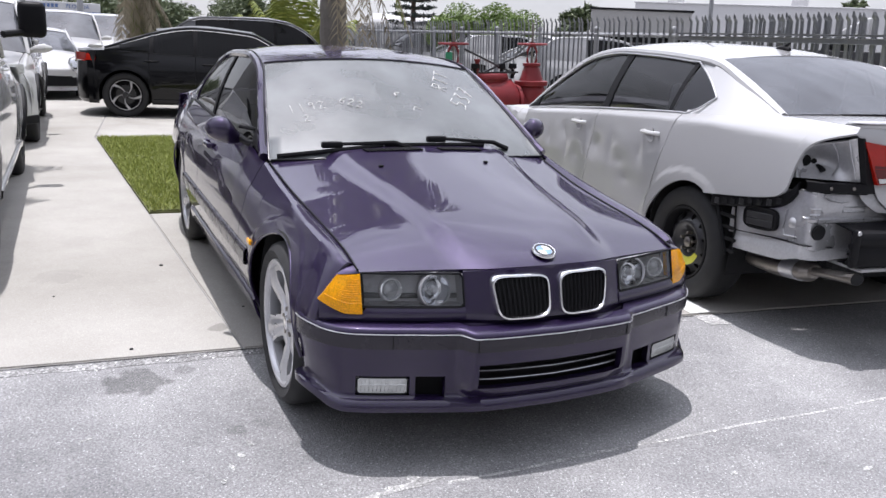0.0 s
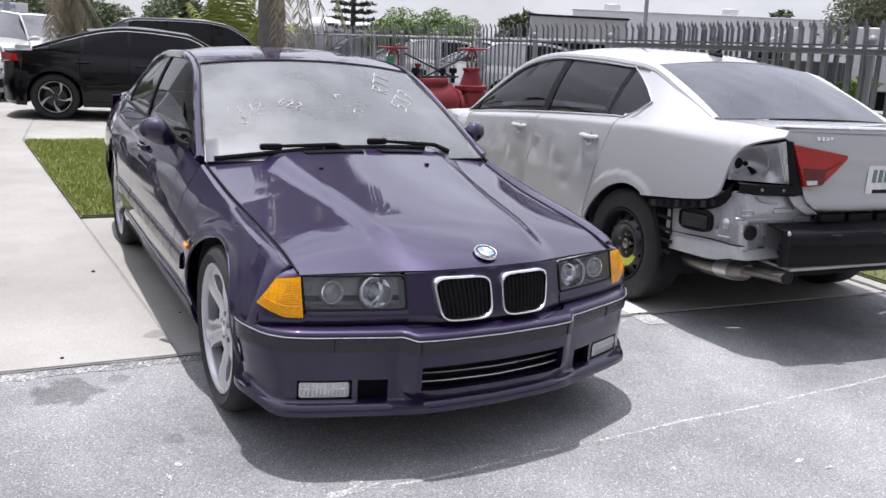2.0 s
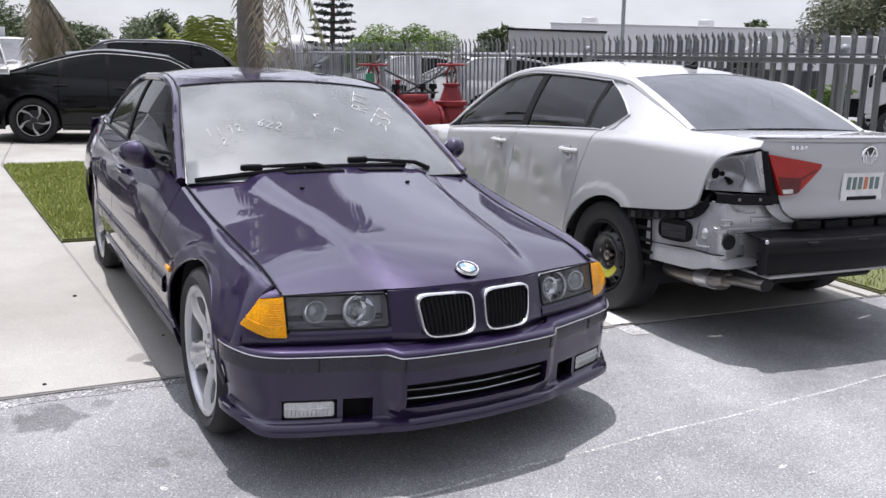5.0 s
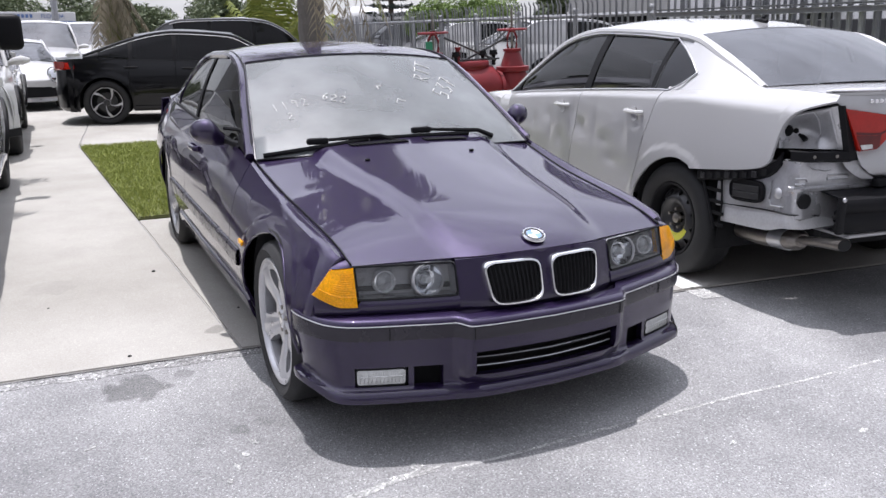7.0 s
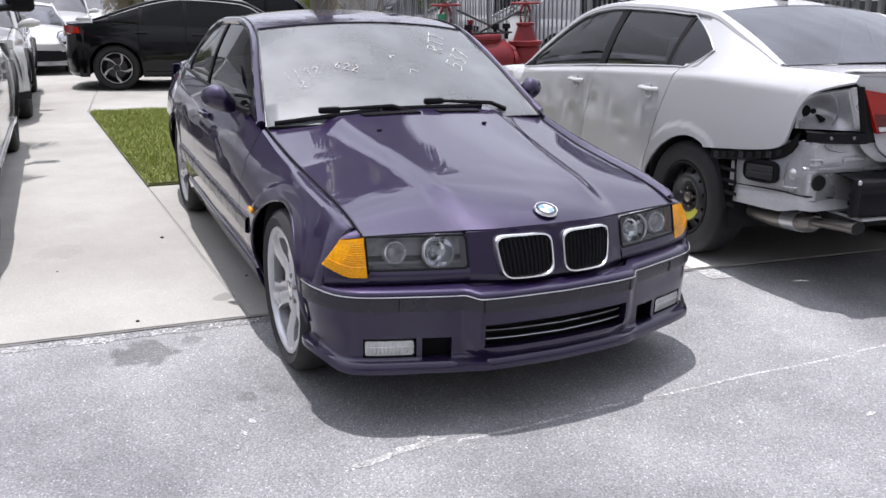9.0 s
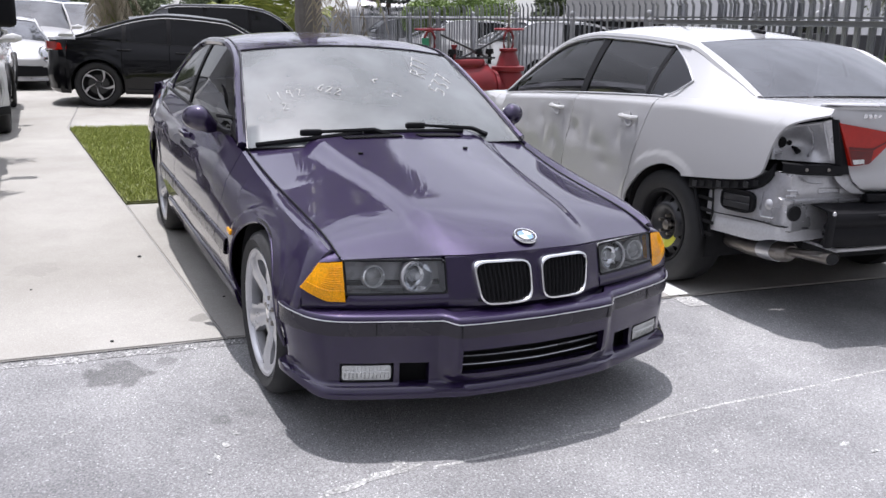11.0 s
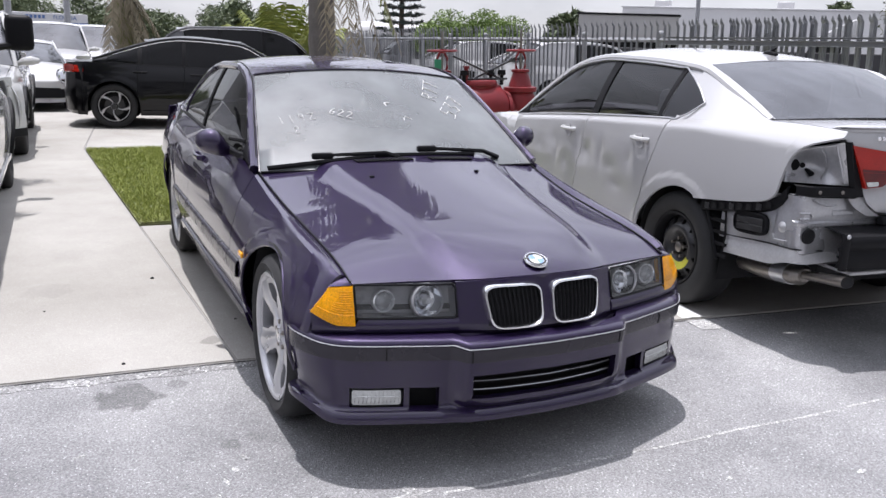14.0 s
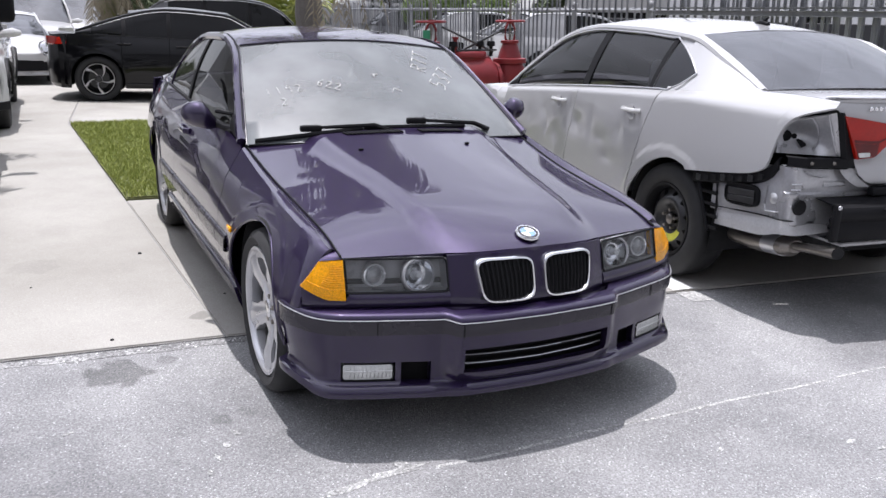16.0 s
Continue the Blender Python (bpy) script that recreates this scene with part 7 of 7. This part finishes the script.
for sx in (-1, 1):
    part("tow_mirror", block(sx * 1.03, sx * 1.25, 0.40, 0.50, 1.26, 1.56, 0.05, seg=3), BLACK, van, "large black door mirror")
    part("mirror_arm", tube([(sx * 0.92, 0.62, 1.28), (sx * 1.06, 0.48, 1.30)], 0.03, 8), BLACK, van)
    part("arch_trim", tube([(sx * (van_spec.side(0.44 * math.cos(radians(a)), 0.375 + 0.44 * math.sin(radians(a))) + 0.006), 0.44 * math.cos(radians(a)), 0.375 + 0.44 * math.sin(radians(a))) for a in range(0, 181, 10)], 0.025, 6), BLACK, van)
for k, (x, y, r) in enumerate(((10.6, 14.5, 80), (10.9, 17.2, 84), (11.2, 20.0, 78), (11.4, 23.2, 82), (11.7, 26.4, 80))):
    plain_car("sedan_car", pose(x + 2.0, y, 0, 0, 0, r), "pale car parked beyond the fence", fast if k % 2 else suv, (SILVER, WHITE_PAINT, WHITE_PAINT, SILVER, GREY_PAINT)[k], ((0.66, 1.50), (1.56, 2.30)), "plain", 0.235, "cars beyond the fence")


# ---------- trees ----------
def leaf_cloud(name, parent, centres, leaf, count, size, material, seed=1, flat=0.8):
    """A crown of many small leaf blades gathered in uneven clumps. centres: (x, y, z, radius)."""
    rng = random.Random(seed)
    verts, faces = [], []
    per = count // len(centres)
    for x, y, z, r in centres:
        for _ in range(per):
            d = Vector((rng.gauss(0, 1), rng.gauss(0, 1), rng.gauss(0, 1))).normalized() * r * (rng.random() ** 0.4)
            p = Vector((x, y, z)) + Vector((d.x, d.y, d.z * flat))
            a, b = Vector((rng.gauss(0, 1), rng.gauss(0, 1), rng.gauss(0, 0.7))).normalized(), Vector((rng.gauss(0, 1), rng.gauss(0, 1), rng.gauss(0, 1))).normalized()
            s = size * rng.uniform(0.6, 1.4)
            i = len(verts)
            verts += [p - a * s, p + b * s * 0.35, p + a * s, p - b * s * 0.35]
            faces.append((i, i + 1, i + 2, i + 3))
    me = bpy.data.meshes.new(name)
    me.from_pydata([tuple(v) for v in verts], [], faces)
    me.materials.append(material)
    ob = new(name, me)
    ob.parent = parent
    return ob


def broad_tree(label, x, y, h, w, material, seed, count=5000, size=0.14, trunk=0.5, name="tree", clumps=16):
    rng = random.Random(seed)
    t = thing(name, pose(x, y, 0), label, "tree")
    part("trunk", tube([(0, 0, 0), (0.05, 0, h * 0.25), (0, 0.05, h * trunk)], [0.05 * h, 0.035 * h, 0.02 * h], 8), WOOD_BARK, t)
    cs = []
    for k in range(clumps):
        a, r = rng.uniform(0, 6.28), w * 0.5 * rng.uniform(0.1, 0.85)
        zc = h * rng.uniform(0.45, 0.92) * (1 - 0.22 * (r / (w * 0.5)))
        cs.append((r * math.cos(a), r * math.sin(a), zc, w * rng.uniform(0.10, 0.19)))
        part("limb", tube([(0, 0, h * 0.3), (r * 0.5 * math.cos(a), r * 0.5 * math.sin(a), (h * 0.3 + zc) / 2), (r * math.cos(a), r * math.sin(a), zc)], [0.018 * h, 0.010 * h, 0.004 * h], 5), WOOD_BARK, t)
    leaf_cloud("crown", t, cs, None, count, size, material, seed)
    return t


def frond(parent, base, yaw, rise, length, droop, material, seed, width=0.34, name="frond", dense=2, blade=0.016):
    rng = random.Random(seed)
    c, s = math.cos(yaw), math.sin(yaw)
    pts = []
    for t in span(0, 1, 18):
        r = length * t * (1 - 0.25 * droop * t)
        pts.append(Vector(base) + Vector((c * r * math.cos(rise), s * r * math.cos(rise), length * t * math.sin(rise) - droop * length * 0.75 * t * t)))
    bm = tube(pts, [0.022 * (1 - 0.85 * k / 18) for k in range(19)], 5)
    side = Vector((-s, c, 0))
    for k in range(2, 19):
        for sg in (-1, 1):
            for _ in range(dense):
                p = pts[k] + (pts[k] - pts[k - 1]) * rng.uniform(-0.5, 0.5)
                ln = width * (0.45 + 0.9 * math.sin(math.pi * (k / 19) ** 0.8)) * rng.uniform(0.8, 1.2)
                d = (side * sg * rng.uniform(0.75, 1.0) + (pts[k] - pts[k - 1]).normalized() * 0.55 + Vector((0, 0, -0.35 - 0.8 * droop * rng.random()))).normalized()
                w = (pts[k] - pts[k - 1]).normalized() * blade
                tip = p + d * ln + Vector((0, 0, -0.25 * ln))
                mid = p + d * ln * 0.55
                vs = [bm.verts.new(q) for q in (p - w, p + w, mid + w, tip, mid - w)]
                bm.faces.new(vs)
    return part(name, bm, material, parent, smooth=0)


def palm(label, x, y, h, seed, fronds=16, dry=5, length=2.6, r=0.19, tilt=(0.0, 0.0)):
    rng = random.Random(seed)
    p = thing("palm_tree", pose(x, y, 0), label, "palm tree")
    pts = [(tilt[0] * (t**2) + LEAN.x * h * t, tilt[1] * (t**2) + LEAN.y * h * t, h * t) for t in span(0, 1, 40)]
    part("trunk", tube(pts, [r * (1.25 - 0.45 * k / 40) * (1 + 0.06 * (k % 2)) for k in range(41)], 14), BARK, p, "grey ringed palm trunk", 25)
    top = Vector(pts[-1])
    for k in range(fronds):
        frond(p, top + Vector((0, 0, 0.05)), 2 * math.pi * k / fronds + rng.uniform(-0.2, 0.2), rng.uniform(-0.25, 1.15), length * rng.uniform(0.85, 1.1), rng.uniform(0.5, 1.0), LEAF_PALM, seed * 50 + k, 0.46, "frond", 3, 0.022)
    for k in range(dry):
        yaw = -1.9 + 3.4 * k / max(dry - 1, 1) + rng.uniform(-0.2, 0.2)
        frond(p, top + Vector((-0.7 * tilt[0], 0, -0.42 * h)), yaw, rng.uniform(-1.25, -0.85), length * rng.uniform(0.62, 0.95), rng.uniform(0.35, 0.7), LEAF_PALM if k % 7 == 3 else LEAF_DRY, seed * 90 + k, 0.26, "dry_frond", 4, 0.016)
    return p


palm("grey-trunked palm with drooping dry fronds behind the parked cars", 3.27, 12.62, 8.3, 4, 100, 11, 3.6, 0.215, (0.5, 0.0))
palm("slim palm with hanging brown fronds in the far row", 0.02, 16.4, 4.6, 9, 10, 13, 2.0, 0.11)
palm("tall palm shading the concrete drive", -3.9, 6.5, 5.2, 6, 26, 0, 3.8, 0.16)
bush = thing("palm_shrub", pose(3.75, 17.6, -0.13), "low bright green palm shrub", "palm tree")
for k in range(15):
    frond(bush, (0, 0, 0.5), 2 * math.pi * k / 15, 0.95 + 0.22 * (k % 3), 2.9, 0.42, LEAF_LIME, 300 + k, 0.5, "frond", 2, 0.020)
broad_tree("round bright green bushy tree beyond the fence", 13.1, 25.5, 3.1, 4.4, LEAF_BUSH, 2, 26000, 0.07)
broad_tree("broad olive-green tree beyond the fence", 25.2, 12.2, 5.2, 8.0, LEAF_OLIVE, 3, 130000, 0.065, clumps=70)
broad_tree("distant dark green tree", 8.2, 46.0, 3.6, 6.0, LEAF_DARK, 5, 9000, 0.15)
broad_tree("distant dark green tree", 3.5, 52.0, 3.2, 7.0, LEAF_DARK, 6, 9000, 0.15)
broad_tree("distant dark green tree", 9.8, 56.0, 3.8, 6.5, LEAF_DARK, 7, 9000, 0.15)
broad_tree("distant dark green tree", -1.0, 55.0, 4.2, 9.0, LEAF_DARK, 8, 9000, 0.15)
broad_tree("distant dark green tree", -6.0, 50.0, 5.0, 8.0, LEAF_DARK, 12, 9000, 0.15)
broad_tree("distant ragged palm clump", 26.2, 38.8, 4.5, 3.6, LEAF_DARK, 9, 2500, 0.28)
broad_tree("distant small tree top", 29.4, 36.5, 4.0, 1.6, LEAF_DARK, 10, 900, 0.2)
broad_tree("distant palm top over the roof", 64.0, 51.0, 7.9, 2.8, LEAF_DARK, 11, 900, 0.35)
broad_tree("small yellow-green shrub by the fence", 9.4, 4.6, 1.5, 1.3, LEAF_BUSH, 14, 1500, 0.07, 0.4, "shrub")
pine = thing("pine_tree", pose(12.95, 32.3, 0), "dark layered Norfolk pine beyond the fence", "tree")
part("trunk", tube([(0, 0, 0), (0, 0, 7.5)], [0.17, 0.03], 8), WOOD_BARK, pine)
rng = random.Random(21)
for k in range(17):
    z = 1.7 + 0.34 * k
    rr = 1.15 * (1 - k / 19)
    cs = []
    for j in range(7):
        a = 2 * math.pi * j / 7 + k * 0.4
        part("limb", tube([(0, 0, z), (rr * math.cos(a), rr * math.sin(a), z + 0.10)], [0.03, 0.012], 5), WOOD_BARK, pine)
        cs += [(rr * f * math.cos(a), rr * f * math.sin(a), z + 0.10 * f + 0.03, 0.17) for f in (0.45, 0.75, 1.0)]
    leaf_cloud("needle_tier", pine, cs, None, 330, 0.11, LEAF_PINE, 40 + k, 0.45)

# ---------- buildings and distance ----------
def building(label, a, b, depth, z1, wall, roof, z_lean=0.0, name="warehouse_building", doors=3):
    """A flat-roofed block between plan points a and b, seen along its front."""
    d = Vector((b[0] - a[0], b[1] - a[1], 0))
    m = Matrix.Translation((a[0], a[1], 0)) @ Matrix.Rotation(math.atan2(d.y, d.x), 4, "Z")
    t = thing(name, m, label, "building")
    L = d.length
    part("wall", block(0, L, 0, depth, -0.3, z1, 0.02), wall, t)
    part("roof", block(-0.1, L + 0.1, -0.1, depth + 0.1, z1, z1 + 0.10, 0.02), roof, t)
    for k in range(doors):
        x = L * (k + 0.5) / doors
        w = part("window", block(x - 0.9, x + 0.9, -0.04, 0.02, z1 * 0.42, z1 * 0.62, 0.01), GLASS_DARK, t)
        part("window_sill", block(x - 1.0, x + 1.0, -0.10, 0.0, z1 * 0.40, z1 * 0.42, 0.01), wall, w)
    return t


building("low grey industrial unit with a dark roof edge", (24.0, 34.3), (28.05, 31.1), 9, 3.45, WALL_GREY, BLACK)
pale = building("long pale flat-roofed warehouse", (38.0, 49.0), (53.5, 33.0), 14, 4.95, WALL_PALE, WALL_PALE, doors=0)
for x in (2.0, 11.0, 20.0):
    part("roof_unit", block(x, x + 1.2, 3, 4.4, 5.1, 5.7, 0.05), DUSTY, pale)
building("low dark grey block far behind the fence", (5.5, 47.5), (22.0, 44.0), 6, 2.0, WALL_GREY, WALL_GREY)
tent = thing("storage_tank", pose(13.9, 34.4, 0, 0, 0, -24), "white rounded storage tank beyond the fence", "tank")
part("tank_shell", tube([(-2.2, 0, 1.72), (-2.0, 0, 1.72), (-1.0, 0, 1.72), (1.0, 0, 1.72), (2.0, 0, 1.72), (2.2, 0, 1.72)], [0.5, 0.82, 0.88, 0.88, 0.82, 0.5], 20), WHITE_PAINT, tent)
for x in (-1.4, 1.4):
    part("tank_saddle", block(x - 0.15, x + 0.15, -0.6, 0.6, 0, 1.1, 0.03), WALL_GREY, tent)
lamp = thing("street_lamp", pose(20.09, 20.78, 0), "tall grey steel lamp post beyond the fence", "lamp post")
part("pole", tube([(0, 0, 0), tuple(LEAN * 8 + Vector((0, 0, 8)))], [0.09, 0.06], 10), GALV, lamp)
part("lamp_head", block(-0.5, 0.2, 0.10, 0.35, 7.95, 8.1, 0.03), GALV, lamp)
for x, y, h in ((-0.9, 36.0, 7.0), (-3.0, 33.0, 7.0)):
    t = thing("utility_pole", pose(x, y, 0), "plain grey utility pole in the distance", "pole")
    part("pole", tube([(0, 0, 0), (0, 0, h)], [0.14, 0.10], 8), GALV, t)
# blue and white roadside fascia far left
fascia = thing("shop_sign", pose(-1.9, 42.0, 0, 0, 0, 0), "long white and blue shop fascia sign", "sign")
part("sign_board", block(-2.6, 2.0, 0, 0.15, 1.75, 2.35, 0.02), WALL_PALE, fascia)
part("sign_band", block(-2.6, 2.0, -0.02, -0.005, 1.80, 1.93, 0.0), BLUE, fascia)
for k in range(5):
    part("letter_bar", block(-0.75 + 0.18 * k, -0.63 + 0.18 * k, -0.03, -0.005, 2.08, 2.24, 0.0), BLUE, fascia)
curve = bpy.data.curves.new("sign_text", "FONT")
curve.body, curve.size, curve.extrude = "FLORIDA", 0.26, 0.008
txt = new("sign_text", curve)
dg = bpy.context.evaluated_depsgraph_get()
me = bpy.data.meshes.new_from_object(txt.evaluated_get(dg))
bpy.data.objects.remove(txt)
me.materials.clear()
me.materials.append(BLUE)
word = new("letters", me)
word.parent = fascia
word.matrix_local = Matrix.Translation((0.45, -0.02, 2.07)) @ pose(0, 0, 0, 90)
for k in range(2):
    part("sign_leg", block(-2.3 + 4.0 * k, -2.1 + 4.0 * k, 0.02, 0.14, 0, 1.75, 0.01), GALV, fascia)
# white cab-over lorries behind the fence
def lorry(m, label, y0, y1, z1):
    t = thing("box_truck", m, label, "truck", "lorries beyond the fence")

    def extrude(side, x0, x1, bevel):
        bm = bmesh.new()
        rows = [[bm.verts.new((x, y, z)) for y, z in side] for x in (x0, x1)]
        n = len(side)
        for a in range(n):
            bm.faces.new((rows[0][a], rows[0][(a + 1) % n], rows[1][(a + 1) % n], rows[1][a]))
        bm.faces.new(rows[0][::-1])
        bm.faces.new(rows[1])
        bmesh.ops.recalc_face_normals(bm, faces=bm.faces[:])
        bmesh.ops.bevel(bm, geom=bm.edges[:], offset=bevel, segments=3, affect="EDGES", profile=0.5)
        return bm

    cab = part("cab", extrude([(-0.90, 0.62), (-0.93, 1.15), (-0.86, 1.40), (-0.60, 2.06), (0.70, 2.10), (0.70, 0.62), (0.36, 0.62), (0.28, 0.82), (0.06, 0.93), (-0.36, 0.93), (-0.58, 0.82), (-0.64, 0.62)], -0.98, 0.98, 0.045), WHITE_PAINT, t)
    part("roof_deflector", extrude([(-0.42, 2.09), (0.10, 2.42), (0.56, 2.66), (0.66, 2.66), (0.66, 2.09)], -0.90, 0.90, 0.05), WHITE_PAINT, cab)
    part("cargo_box", block(-1.05, 1.05, y0, y1, 0.95, z1, 0.03), WHITE_PAINT, t)
    for sx in (-1, 1):
        part("cab_window", extrude([(-0.70, 1.42), (-0.50, 1.92), (0.34, 1.95), (0.34, 1.52), (-0.20, 1.50)], sx * 0.975, sx * 0.990, 0.003), GLASS_DARK, cab)
        part("door_seam", extrude([(0.39, 0.98), (0.40, 0.98), (0.40, 2.0), (0.39, 2.0)], sx * 0.978, sx * 0.984, 0.001), BLACK, cab)
        part("door_handle", block(sx * 0.985, sx * 1.005, 0.16, 0.32, 1.20, 1.38, 0.008), BLACK, cab)
        for k in range(3):
            part("letter_bar", block(sx * 0.981, sx * 0.986, -0.34 + 0.16 * k, -0.23 + 0.16 * k, 1.22, 1.34, 0.001), BLACK, cab)
        part("side_lamp", block(sx * 0.981, sx * 0.992, -0.80, -0.62, 0.80, 0.88, 0.004), ALLOY, cab)
        part("cab_mirror", block(sx * 1.04, sx * 1.14, -0.86, -0.78, 1.30, 1.62, 0.03, seg=3), BLACK, cab)
        part("mirror_stay", tube([(sx * 0.96, -0.74, 1.66), (sx * 1.09, -0.82, 1.58)], 0.015, 6), BLACK, cab)
        part("mud_wing", block(sx * 0.70, sx * 0.97, -0.84, -0.66, 0.50, 0.62, 0.03), WHITE_PAINT, cab)
        wheel(t, sx * 0.99, -0.15, 0.38, 0.24, 0.22, "plain", sx)
        wheel(t, sx * 0.99, 3.7, 0.38, 0.24, 0.22, "plain", sx)
    part("cab_screen", extrude([(-0.875, 1.42), (-0.625, 2.00), (-0.605, 2.00), (-0.855, 1.42)], -0.88, 0.88, 0.003), GLASS_DARK, cab)
    part("chassis", block(-0.5, 0.5, -0.8, 4.4, 0.4, 0.95, 0.02), BLACK, t)
    return t


lorry(pose(20.13, 9.79, 0, 0, 0, 212), "white cab-over lorry with black mirrors beyond the fence", 0.95, 4.6, 2.52)
lorry(pose(20.05, 14.82, 0, 0, 0, 212), "white lorry with short box and roof deflector beyond the fence", 2.2, 3.5, 2.72)
# low hedge line and backdrop wall beyond the fence
wall = tagged(new("wall_far"), "dark low wall beyond the fence", kind="structure")
part("wall_panel", block(-1.9, 14, -0.1, 0.1, -0.2, 1.64, 0.02), plain("dark_mesh_screen", (0.03, 0.03, 0.033), 0.8), wall)
wall.matrix_world = pose(15.3, 11.0, 0, 0, 0, 96)


# ---------- unseen blocks, added to darken what the cars reflect ---
back = building("plain unseen grey block behind the camera, added to dim reflections", (20.0, -15.0), (-24.0, -15.0), 8, 7.2, plain("dark_grey_stucco", (0.26, 0.26, 0.26), 0.9, 0, 0.1, 0.6), BLACK, doors=4)
building("plain unseen grey block left of the view, added to dim reflections", (-4.8, 25.0), (-22.0, 25.0), 8, 7.5, bpy.data.materials["dark_grey_stucco"], BLACK, doors=0)
